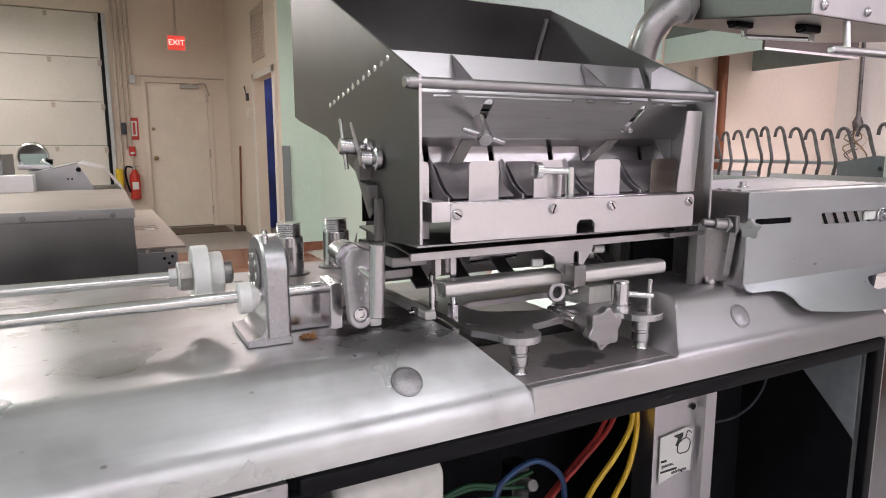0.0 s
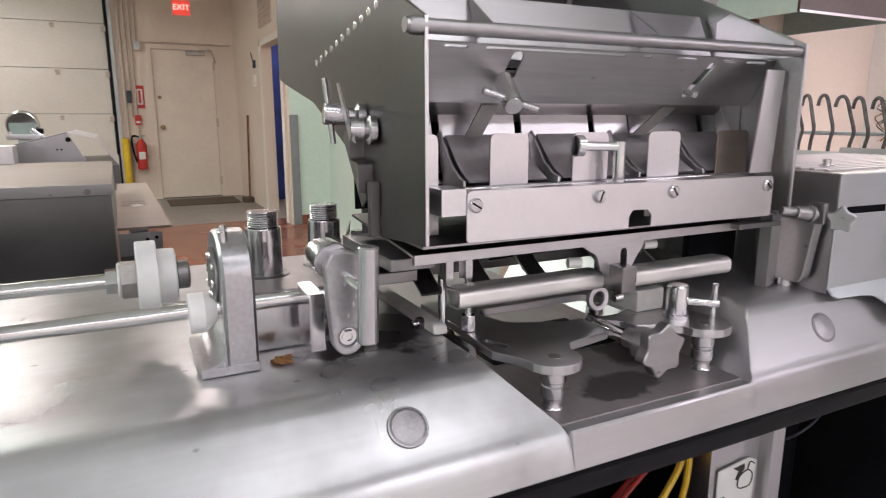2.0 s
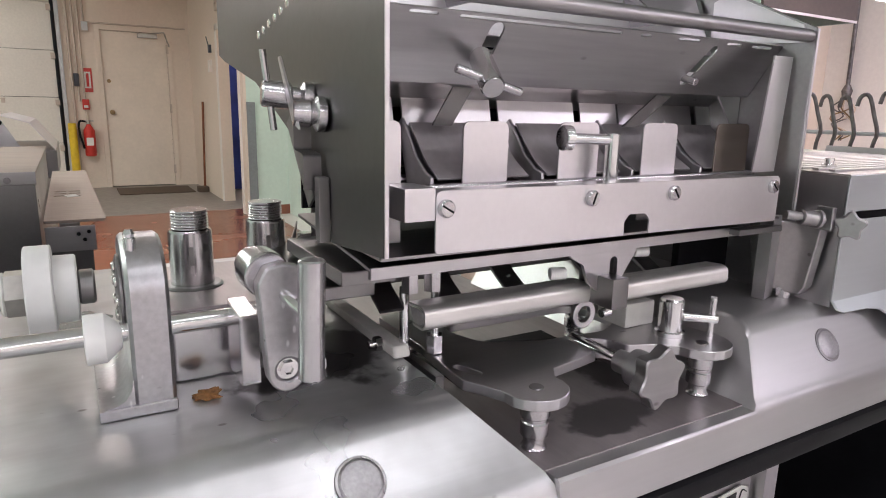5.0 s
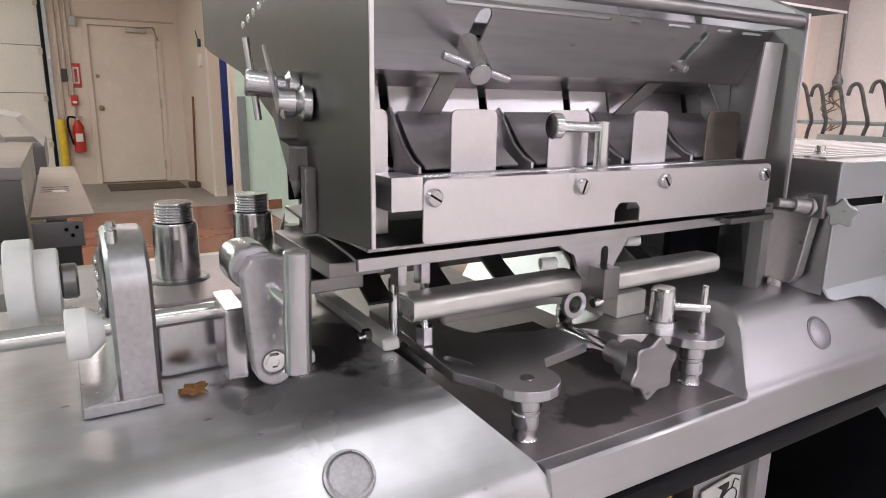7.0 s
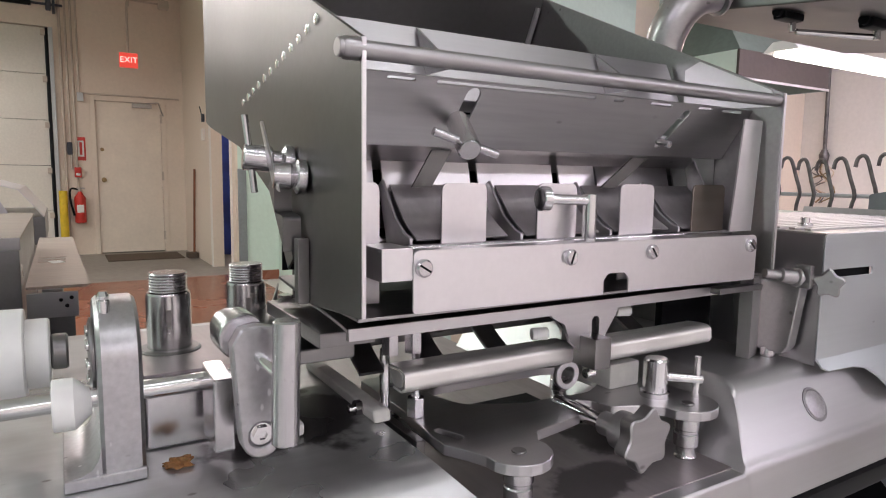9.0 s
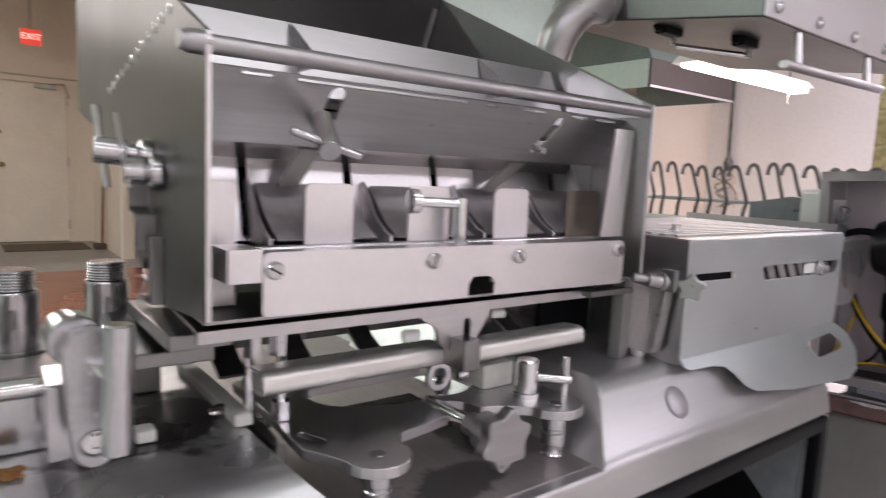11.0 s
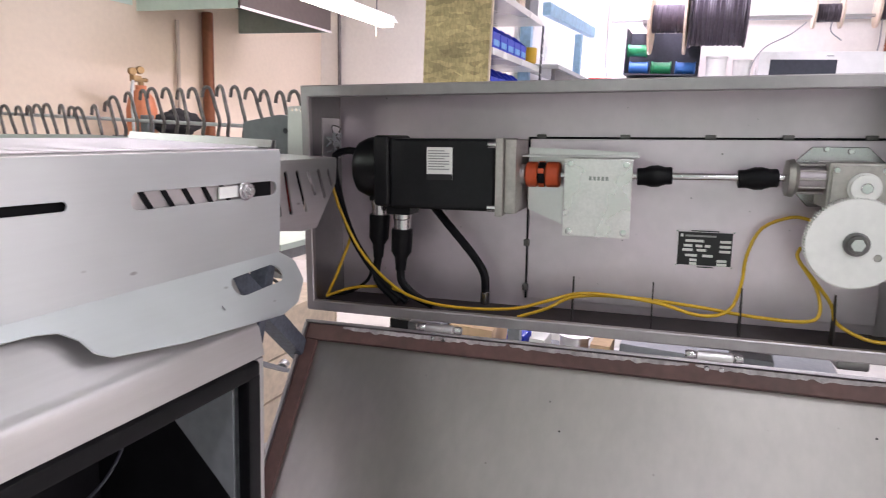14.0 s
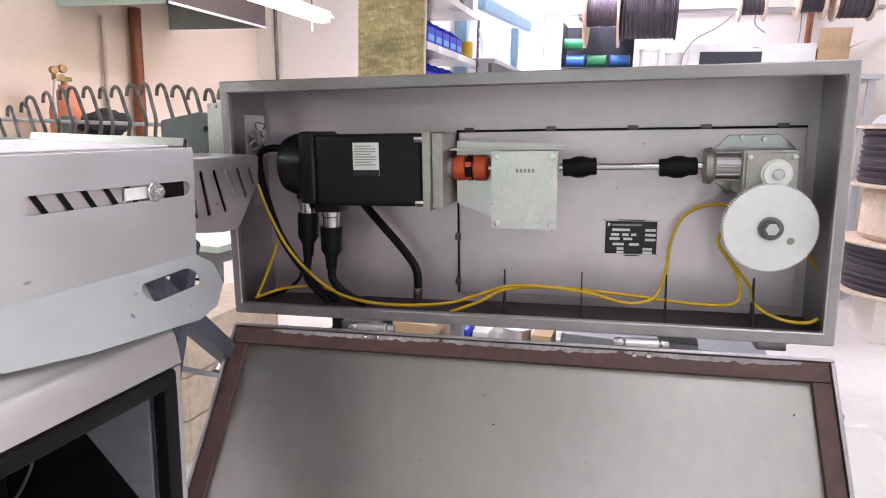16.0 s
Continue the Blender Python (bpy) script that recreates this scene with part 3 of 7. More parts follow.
part("door_knob", lathe((DX0 + 0.115, YD + 0.02, 1.12), (DX0 + 0.115, YD - 0.05, 1.12), [(0, 0.032), (0.15, 0.032), (0.2, 0.012), (0.5, 0.012), (0.65, 0.028), (0.9, 0.03), (1, 0.018)], 18), BRASS, d1, "brass door knob")
part("deadbolt", rod((DX0 + 0.105, YD + 0.022, 1.52), (DX0 + 0.105, YD + 0.002, 1.52), 0.024, 18), BRASS, d1)
for hz in (DZ - 0.24, 1.18, 0.36):
    part("hinge", box(DX1 - 0.052, DX1 - 0.026, YD - 0.016, YD + 0.016, hz - 0.06, hz + 0.06, 0.003), CONDUIT, d1)
part("door_closer", join(box(1.03, 1.27, YD - 0.04, YD + 0.018, DZ - 0.11, DZ - 0.055, 0.008), pipe([(1.20, YD - 0.03, DZ - 0.05), (1.33, YD - 0.20, DZ - 0.045), (1.41, YD - 0.03, DZ - 0.2)], 0.009, 8, 1)), ALU_DULL, d1, "bronze door closer with folding arm")
solid("door_mat", box(0.62, 1.5, 8.95, 9.62, FLOOR, FLOOR + 0.012, 0.004), MAT_DARK, "dark brown door mat on the concrete", "door mat")

# exit sign hung from a conduit
es = thing("exit_sign", (0.98, YD - 0.6, 2.73), "lit red exit sign hanging from a conduit", "exit sign")
part("sign_body", box(0.855, 1.060, YD - 0.64, YD - 0.58, 2.520, 2.695, 0.006), SIGN_PANE, es)
part("stem", rod((0.955, YD - 0.61, 2.695), (0.955, YD - 0.61, CEIL_N), 0.014, 12), CONDUIT, es, "grey conduit stem")
words("letters", "EXIT", 0.098, pose(0.957, YD - 0.643, 2.608, 90), SIGN_RED, es)

# conduits and wall fittings left of the door
for cx, z0, z1, r in ((0.235, FLOOR, CEIL_N, 0.017), (0.30, 1.25, CEIL_N, 0.013), (0.36, FLOOR + 0.6, CEIL_N, 0.013), (0.42, 2.22, CEIL_N, 0.012)):
    solid("conduit", rod((cx, YD - 0.02, z0), (cx, YD - 0.02, z1), r, 10), CONDUIT, "cream painted electrical conduit on the wall", "conduit", "wall conduits")
solid("conduit", rod((0.42, YD - 0.02, DZ + 0.035), (1.62, YD - 0.02, DZ + 0.035), 0.011, 10), CONDUIT, "cream painted electrical conduit over the door", "conduit", "wall conduits")
# overhead pipes and the door's spring shaft
solid("ceiling_pipe", rod((0.1, YD - 0.5, 3.55), (1.66, YD - 0.35, 3.56), 0.035, 14), CONDUIT, "painted pipe running under the high ceiling", "pipe")
solid("ceiling_duct", box(0.75, 1.66, YD - 0.42, YD - 0.02, 3.60, 3.699, 0.006), CONDUIT, "painted square duct under the high ceiling", "duct")
solid("conduit_elbow", join(rod((0.99, YD - 0.6, 3.34), (1.35, YD - 0.5, 3.36), 0.012, 10), box(1.33, 1.45, YD - 0.56, YD - 0.46, 3.30, 3.40, 0.006), rod((0.99, YD - 0.6, 3.34), (0.97, YD - 0.608, 3.26), 0.012, 10), rod((1.39, YD - 0.5, 3.39), (1.39, YD - 0.46, 3.60), 0.010, 10)), CONDUIT, "painted conduit with a small junction box", "conduit")
sp = thing("door_spring_shaft", (-1.5, YD - 0.1, 3.25), "black steel spring shaft over the garage door", "spring shaft")
part("shaft", rod((-3.2, YD - 0.1, 3.27), (0.28, YD - 0.1, 3.27), 0.016, 14), SHELF_DARK, sp)
part("spring", rod((-2.2, YD - 0.1, 3.27), (-0.05, YD - 0.1, 3.27), 0.038, 20), BLACK_RUBBER, sp, "black coil spring")
part("drum", rod((0.10, YD - 0.1, 3.27), (0.16, YD - 0.1, 3.27), 0.075, 24), SHELF_DARK, sp)
part("bracket", box(0.17, 0.20, YD - 0.16, YD - 0.001, 3.18, 3.36, 0.004), SHELF_DARK, sp)
jb = thing("junction_box", (0.43, YD, 2.12), "grey metal junction box on the wall", "junction box")
part("body", box(0.39, 0.47, YD - 0.05, YD, 2.12, 2.24, 0.006), CONDUIT, jb)
part("lid", box(0.395, 0.465, YD - 0.056, YD - 0.05, 2.126, 2.234, 0.002), SHELF_STEEL, jb)
ws = thing("wall_sign", (0.41, YD, 1.36), "red and white fire notice on the wall", "sign")
part("board", box(0.355, 0.465, YD - 0.008, YD - 0.003, 1.37, 1.67, 0.002), RED, ws)
part("panel", box(0.375, 0.445, YD - 0.011, YD - 0.009, 1.42, 1.625), LABEL_WHITE, ws)
part("bar", box(0.395, 0.425, YD - 0.0135, YD - 0.0115, 1.44, 1.605), RED, ws)
fa = thing("fire_alarm", (0.36, YD, 1.18), "red fire alarm pull station", "fire alarm")
part("body", box(0.325, 0.405, YD - 0.05, YD, 1.15, 1.28, 0.008), RED, fa)
part("handle", box(0.34, 0.39, YD - 0.062, YD - 0.052, 1.175, 1.205, 0.003), LABEL_WHITE, fa)
solid("light_switch", box(0.255, 0.315, YD - 0.05, YD, 1.44, 1.60, 0.01), SHELF_DARK, "dark wall switch box", "switch")
fe = thing("fire_extinguisher", (0.37, YD - 0.1, 0.55), "red fire extinguisher with black hose on the wall", "extinguisher")
part("cylinder", lathe((0.37, YD - 0.1, 0.56), (0.37, YD - 0.1, 0.97), [(0, 0.05), (0.03, 0.066), (0.8, 0.066), (0.93, 0.035), (1, 0.02)], 24), RED, fe)
part("valve", join(rod((0.37, YD - 0.1, 0.96), (0.37, YD - 0.1, 1.02), 0.02, 14), box(0.33, 0.43, YD - 0.115, YD - 0.085, 1.0, 1.02, 0.004)), ALU_DULL, fe, "metal valve with squeeze lever")
part("hose", pipe([(0.35, YD - 0.1, 1.0), (0.27, YD - 0.12, 1.0), (0.262, YD - 0.13, 0.86), (0.30, YD - 0.15, 0.66)], 0.013, 10), BLACK_RUBBER, fe, "black rubber hose")
part("label", box(0.33, 0.41, YD - 0.1685, YD - 0.165, 0.70, 0.80), LABEL_WHITE, fe)
# broom, thermostat and vent on the side wall
br = thing("broom", (XS - 0.06, 9.0, FLOOR), "push broom with a long wooden handle against the wall", "broom")
part("handle", rod((XS - 0.05, 8.98, FLOOR + 0.06), (XS - 0.02, 8.98, 1.28), 0.014, 12), COPPER, br)
part("head", box(XS - 0.14, XS - 0.01, 8.9, 9.06, FLOOR, FLOOR + 0.07, 0.012), MAT_DARK, br)
solid("thermostat", box(XS - 0.035, XS, 8.32, 8.42, 1.62, 1.76, 0.006), OFFWHITE, "small cream wall thermostat box", "thermostat")
solid("door_hook", join(box(XS - 0.03, XS, 8.33, 8.40, 1.84, 1.93, 0.004), rod((XS - 0.02, 8.36, 1.88), (XS - 0.05, 8.36, 2.02), 0.006, 8)), SHELF_DARK, "small dark bracket on the side wall", "bracket")
vt = thing("wall_vent", (XS, 7.7, 2.3), "cream wall vent grille", "vent")
part("frame", plate([(7.35, 2.26), (8.0, 2.26), (8.0, 2.84), (7.35, 2.84)], "yz", XS - 0.015, 0.015, [[Vector(p) for p in ((7.39, 2.30), (7.96, 2.30), (7.96, 2.80), (7.39, 2.80))]]), CONDUIT, vt)
for k in range(12):
    part("slat", box(XS - 0.012, XS - 0.004, 7.39, 7.96, 2.305 + k * 0.041, 2.33 + k * 0.041), CONDUIT, vt)
# ceiling fittings drawn for the added lamps
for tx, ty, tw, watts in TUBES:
    cf = thing("added_ceiling_light", (tx, ty, CEIL), "added out-of-view white ceiling fluorescent light with a lit diffuser", "ceiling light", "ceiling lights")
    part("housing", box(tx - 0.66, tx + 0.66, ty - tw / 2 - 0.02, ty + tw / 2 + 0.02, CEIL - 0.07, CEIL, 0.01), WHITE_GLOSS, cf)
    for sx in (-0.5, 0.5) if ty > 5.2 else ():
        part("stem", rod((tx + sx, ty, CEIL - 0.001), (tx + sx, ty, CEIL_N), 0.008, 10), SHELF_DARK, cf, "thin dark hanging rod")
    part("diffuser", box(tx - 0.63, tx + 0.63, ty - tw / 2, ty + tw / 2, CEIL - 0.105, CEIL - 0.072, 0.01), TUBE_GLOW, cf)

# ---- the main machine: cabinet ----
XL, XR = -1.25, 1.115
cab = thing("machine_cabinet", (0.0, 0.8, FLOOR), "brushed stainless steel machine cabinet with an open front", "machine")


def prism(profile, x0, x1, r, shift=None, angle=20):
    """A closed yz outline drawn out along x; shift moves the end's corners along x."""
    bm = bmesh.new()
    a = [bm.verts.new((x0, y, z)) for y, z in profile]
    b = [bm.verts.new((x1 + (shift or {}).get(i, 0), y, z)) for i, (y, z) in enumerate(profile)]
    n = len(profile)
    for i in range(n):
        bm.faces.new((a[i], a[(i + 1) % n], b[(i + 1) % n], b[i]))
    bm.faces.new(a[::-1])
    bm.faces.new(b)
    bmesh.ops.recalc_face_normals(bm, faces=bm.faces)
    return bevel(bm, r, 3, angle)


# the table's front bends down in one smooth sheet; its right end runs back at a slant
TABLE = [(1.13, 0.97), (1.13, 1.04), (0.614, 1.04), (0.606, 1.0385), (0.599, 1.035), (0.591, 1.0285), (0.566, 1.005), (0.5530, 0.9930), (0.5465, 0.9845), (0.5408, 0.972), (0.5365, 0.956), (0.549, 0.952), (0.560, 0.97)]
part("tabletop", prism(TABLE, XL, 0.366, 0.0, {k: 0.052 * min(1, (1.04 - z) / 0.052) for k, (y, z) in enumerate(TABLE) if y < 0.61}, 50), STEEL_TOP, cab, "stained steel table top with a sloped front")
HUMP = [(1.02, 0.97), (1.02, 1.062), (0.604, 1.0565), (0.596, 1.0552), (0.588, 1.0515), (0.580, 1.0445), (0.552, 0.9985), (0.5475, 0.9940), (0.5432, 0.988), (0.5402, 0.975), (0.5365, 0.956), (0.549, 0.952), (0.560, 0.97)]
LIP = [(1.02, 0.97), (1.02, 0.9895), (0.604, 0.9895), (0.596, 0.9895), (0.588, 0.9895), (0.575, 0.9895), (0.5485, 0.9900), (0.5445, 0.9902), (0.5417, 0.9880), (0.5398, 0.975), (0.5365, 0.956), (0.549, 0.952), (0.560, 0.97)]
hump = bmesh.new()
BASE = 0.645  # foot of the leaning left side, which meets the raised profile in a fold
fold = [BASE + 0.004 + 0.033 * max(0.0, (z - 0.9895) / 0.0605) for y, z in HUMP]
rings = [[(x, *p) for p in LIP] for x in (0.418, BASE)]
rings.append([(BASE + (fx - BASE) * 0.94, *(Vector(p) + (Vector(q) - Vector(p)) * 0.94)) for fx, p, q in zip(fold, LIP, HUMP)])
rings.append([(fx + 0.004, *q) for fx, q in zip(fold, HUMP)])
for x, up in ((XR - 0.010, 1.0), (XR - 0.003, 0.985), (XR, 0.95)):
    rings.append([(x, *(Vector(p) + (Vector(q) - Vector(p)) * up)) for p, q in zip(LIP, HUMP)])
rings = [[hump.verts.new(c) for c in ring] for ring in rings]
for r0, r1 in zip(rings, rings[1:]):
    for i in range(len(LIP)):
        j = (i + 1) % len(LIP)
        hump.faces.new((r0[i], r0[j], r1[j], r1[i]))
hump.faces.new(rings[0][::-1])
hump.faces.new(rings[-1])
part("right_cover", hump, STEEL_END, cab, "brushed steel raised end of the base running into the front lip")
part("pit_floor", box(0.36, 0.655, 0.5570, 1.13, 0.976, 0.9908), STEEL_PIT, cab, "stained dark steel well floor")
# flat black patch gives the plate's oval hole its dark depth
part("well_dark_patch", box(0.435, 0.606, 0.70, 0.80, 0.9910, 0.9918), BLACK_VOID, cab, "flat black patch for the dark depth under the oval hole")
part("gasket_top", box(0.15, 1.1015, 0.531, 0.546, 0.935, 0.9545, 0.005), BLACK_RUBBER, cab, "black rubber door gasket")
part("gasket_side", box(1.080, 1.1015, 0.531, 0.5485, 0.30, 0.9395, 0.004), BLACK_RUBBER, cab, "black rubber door gasket")
part("gasket_left", box(0.142, 0.160, 0.531, 0.546, 0.30, 0.9395, 0.004), BLACK_RUBBER, cab, "black rubber door gasket")
part("front_panel", box(XL, 0.141, 0.537, 0.549, 0.28, 0.9515, 0.003), STEEL, cab)
part("end_post", box(1.102, XR - 0.001, 0.536, 0.5488, 0.20, 0.955, 0.003), STEEL_V, cab)
part("end_panel", box(1.090, XR - 0.001, 0.549, 1.02, 0.20, 0.972, 0.003), COVER_STEEL, cab)
# cabinet insides are coloured near-black for the shade in there
part("end_shade_sheet", box(1.0858, 1.0896, 0.5600, 1.0, 0.262, 0.965), BLACK_VOID, cab, "black sheet for the shade inside the cabinet")
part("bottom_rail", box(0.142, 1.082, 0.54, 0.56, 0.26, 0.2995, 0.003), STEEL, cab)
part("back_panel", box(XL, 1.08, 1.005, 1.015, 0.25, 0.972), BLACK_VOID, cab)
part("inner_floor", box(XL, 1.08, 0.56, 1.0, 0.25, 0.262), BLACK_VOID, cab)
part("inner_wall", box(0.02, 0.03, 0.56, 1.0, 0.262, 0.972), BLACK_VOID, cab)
for lx in (XL + 0.08, 0.0, 1.04):
    for ly in (0.60, 0.96):
        part("leg", join(rod((lx, ly, FLOOR + 0.02), (lx, ly, 0.25), 0.022, 14), rod((lx, ly, FLOOR), (lx, ly, FLOOR + 0.022), 0.04, 18)), MACHINED, cab)
# post, sticker and the end panel's lit triangle inside the open cabinet
part("inner_post", sheet([(0.692, 0.66), (0.692, 0.62), (0.778, 0.62), (0.778, 0.603), (0.800, 0.603)], "xy", 0.263, 0.93, 0.002), STEEL_V, cab, "steel channel post")
# not a real gusset: the end panel's lit patch is added as a plate
part("gusset", plate([(0.556, 0.95), (0.72, 0.95), (0.655, 0.872), (0.58, 0.80), (0.556, 0.775)], "yz", 1.0812, 0.004, edge=0.0005), GREY_PAINT, cab, "grey triangle added for the lit patch of the end panel")
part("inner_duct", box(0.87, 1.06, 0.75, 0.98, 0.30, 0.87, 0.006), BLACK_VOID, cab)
part("valve_block", prism([(0.60, 0.885), (0.63, 0.905), (0.72, 0.905), (0.72, 0.78), (0.60, 0.78)], 0.205, 0.338, 0.010), OLD_PLASTIC, cab, "white moulded plastic block")
stk = part("sticker", plate([(0.703, 0.764), (0.703, 0.836), (0.756, 0.842), (0.770, 0.836), (0.768, 0.770), (0.750, 0.774)], "xz", 0.6165, 0.0015), LABEL_WHITE, cab, "torn white safety sticker")
part("print_bar", box(0.705, 0.716, 0.6155, 0.6163, 0.7965, 0.7995), INK, stk)
words("print", "guantes.", 0.0078, pose(0.7195, 0.6160, 0.7905, 90), INK, stk, 0.0003)
part("print_bar", box(0.705, 0.738, 0.6155, 0.6163, 0.7800, 0.7830), INK, stk)
words("print", "anbringen.", 0.0078, pose(0.7440, 0.6160, 0.7765, 90), INK, stk, 0.0003)
part("pictogram", join(pipe([(0.744, 0.6160, 0.803), (0.760, 0.6160, 0.804), (0.764, 0.6160, 0.818), (0.754, 0.6160, 0.826), (0.740, 0.6160, 0.820), (0.738, 0.6160, 0.808), (0.744, 0.6160, 0.803)], 0.0008, 6), pipe([(0.754, 0.6160, 0.826), (0.758, 0.6160, 0.836), (0.766, 0.6160, 0.832)], 0.0008, 6), plate([(0.728, 0.834), (0.748, 0.836), (0.748, 0.830), (0.738, 0.816), (0.733, 0.818), (0.738, 0.828)], "xz", 0.6157, 0.0006)), INK, stk)
part("post_hole", rod((0.768, 0.6175, 0.872), (0.768, 0.6165, 0.872), 0.005, 14), BLACK_VOID, cab)
for nm, mt, pts, r in (
    ("yellow_cable", YELLOW, [(0.676, 0.66, 0.91), (0.668, 0.64, 0.862), (0.625, 0.625, 0.825), (0.573, 0.62, 0.778), (0.55, 0.64, 0.68)], 0.0040),
    ("yellow_cable", YELLOW, [(0.684, 0.66, 0.91), (0.678, 0.64, 0.855), (0.650, 0.625, 0.80), (0.617, 0.62, 0.760), (0.59, 0.64, 0.66)], 0.0040),
    ("red_cable", RED_CABLE, [(0.672, 0.67, 0.90), (0.655, 0.67, 0.845), (0.600, 0.665, 0.805), (0.545, 0.66, 0.770), (0.52, 0.67, 0.72)], 0.0035),
    ("red_cable", RED_CABLE, [(0.668, 0.68, 0.90), (0.645, 0.68, 0.835), (0.590, 0.675, 0.795), (0.535, 0.67, 0.755)], 0.0035),
    ("blue_cable", BLUE_CABLE, [(0.425, 0.64, 0.74), (0.432, 0.64, 0.803), (0.453, 0.64, 0.829), (0.497, 0.64, 0.840), (0.536, 0.64, 0.812), (0.555, 0.65, 0.769), (0.56, 0.66, 0.70)], 0.0042),
    ("green_cable", GREEN_CABLE, [(0.36, 0.68, 0.795), (0.41, 0.67, 0.812), (0.46, 0.67, 0.800), (0.52, 0.68, 0.80)], 0.0030),
    ("green_cable", GREEN_CABLE, [(0.36, 0.69, 0.785), (0.415, 0.68, 0.800), (0.46, 0.68, 0.790), (0.53, 0.68, 0.775)], 0.0030),
    ("green_cable", GREEN_CABLE, [(0.36, 0.69, 0.770), (0.42, 0.68, 0.782), (0.50, 0.68, 0.765)], 0.0030),
):
    part(nm, pipe(pts, r, 8), mt, cab)
part("cable_gland", rod((0.678, 0.66, 0.885), (0.678, 0.66, 0.974), 0.018, 14), BLACK_RUBBER, cab)
part("terminal_plug", join(rod((0.515, 0.70, 0.77), (0.515, 0.67, 0.785), 0.009, 12), rod((0.515, 0.69, 0.745), (0.515, 0.67, 0.755), 0.007, 12), box(0.500, 0.530, 0.70, 0.73, 0.74, 0.80, 0.003)), STEEL_SHADE, cab)
part("thin_wire", pipe([(0.925, 0.70, 0.781), (0.970, 0.70, 0.780), (1.012, 0.70, 0.791), (1.040, 0.70, 0.812), (1.055, 0.70, 0.841), (1.058, 0.70, 0.90)], 0.002, 8), SHELF_DARK, cab, "thin dark wire inside the cabinet")
# round caps on the sloped front
for cx, y, z, n in ((0.278, 0.573, 1.0135, (0, -0.68, 0.733)), (0.789, 0.5655, 1.0215, (0, -0.85, 0.52))):
    n = Vector(n).normalized()
    c = Vector((cx, y, z))
    part("round_cap", lathe(c - n * 0.002, c + n * 0.0022, [(0, 0.0155), (0.7, 0.0155), (0.8, 0.0148), (0.85, 0.0136), (0.8, 0.0134), (1.0, 0.001)], 32), SPUN, cab, "round spun steel cap")
    part("cap_ring", lathe(c - n * 0.001, c + n * 0.0006, [(0, 0.0175), (0.9, 0.0172), (1.0, 0.0150)], 32), STEEL_DARK, cab)
# oil stains and a crumb on the table
rng = random.Random(4)


def blob(cx, cy, rx, ry, z, n=40, rough=0.25):
    bm = bmesh.new()
    vs = []
    for k in range(n):
        a = 2 * math.pi * k / n
        q = 1 + rough * noise.noise((math.cos(a) * 2.2 + cx * 9, math.sin(a) * 2.2 + cy * 9, 0)) + rough * 0.6 * noise.noise((math.cos(a) * 7 + cx * 30, math.sin(a) * 7, 3))
        vs.append(bm.verts.new((cx + rx * q * math.cos(a), cy + ry * q * math.sin(a), z)))
    bm.faces.new(vs)
    return bm


cr = bmesh.new()
bmesh.ops.create_icosphere(cr, subdivisions=3, radius=0.007)
for v in cr.verts:
    v.co *= 1 + 0.9 * noise.noise(v.co * 260)
    v.co = Vector((v.co.x * 1.3, v.co.y, max(v.co.z, -0.002) * 0.55 + 0.0012))
solid("crumb", cr, DEBRIS, "dry brown crumb of leftover filling on the steel table", "debris", m=Matrix.Translation((0.207, 0.688, 1.0405)))


def screw(name, c, axis, r, parent, h=0.003, turn=0.6, mat=MACHINED):
    """A slotted screw head at c that looks along axis."""
    c, axis = Vector(c), Vector(axis).normalized()
    p = part(name, lathe(c, c + axis * h, [(0, r), (0.7, r), (1, r * 0.8)], 20), mat, parent)
    m, _ = frame_of(c, c + axis)
    part("screw_slot", box(-r * 0.78, r * 0.78, -r * 0.11, r * 0.11, h - 0.0004, h + 0.0003), BLACK_VOID, p, m=m @ pose(0, 0, 0, 0, 0, math.degrees(turn)))
    return p


# ---- hopper ----
hop = thing("hopper", (0.53, 0.8, 1.15), "stainless steel feed hopper with a slotted front and chutes", "hopper")
side = [(0.600, 1.152), (0.600, 1.331), (0.972, 1.502), (1.088, 1.502), (1.088, 1.308), (1.06, 1.300), (0.915, 1.272), (0.722, 1.195), (0.698, 1.160), (0.698, 1.144)]
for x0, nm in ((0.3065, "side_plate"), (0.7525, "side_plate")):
    # left plate is the same steel; its dark reflection is in the colour
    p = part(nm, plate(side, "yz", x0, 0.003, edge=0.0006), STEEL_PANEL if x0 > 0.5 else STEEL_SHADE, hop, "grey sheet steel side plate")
    if x0 < 0.5:
        # bright discs stand in for light showing through the vent holes
        for k in range(12):
            t = k / 11
            part("lit_vent_hole", lathe((0.3066, 0.679 + 0.214 * t, 1.356 - 0.040 * t), (0.3050, 0.679 + 0.214 * t, 1.356 - 0.040 * t), [(0, 0.0042), (0.6, 0.0040), (1, 0.0028)], 10), CHROME, p)
# light caught by the front edges is put in as strips of brighter steel
for x0 in (0.3065, 0.7525):
    part("edge_glint", box(x0, x0 + 0.003, 0.5982, 0.5998, 1.1525, 1.3305, 0.0005), STEEL_SATIN, hop, "sheet edge, its glint put in as brighter steel")
# back sheets are the hopper's own steel, coloured darker for the shade inside
part("back_wall", sheet([(0.968, 1.5015), (1.008, 1.43), (1.03, 1.375), (0.95, 1.335), (0.745, 1.302)], "yz", 0.3097, 0.7523, 0.003), STEEL_DARK, hop, "sheet steel back wall, darkened for the shade inside")
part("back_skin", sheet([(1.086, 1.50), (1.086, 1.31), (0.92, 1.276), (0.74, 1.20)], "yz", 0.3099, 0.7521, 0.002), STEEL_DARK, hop)
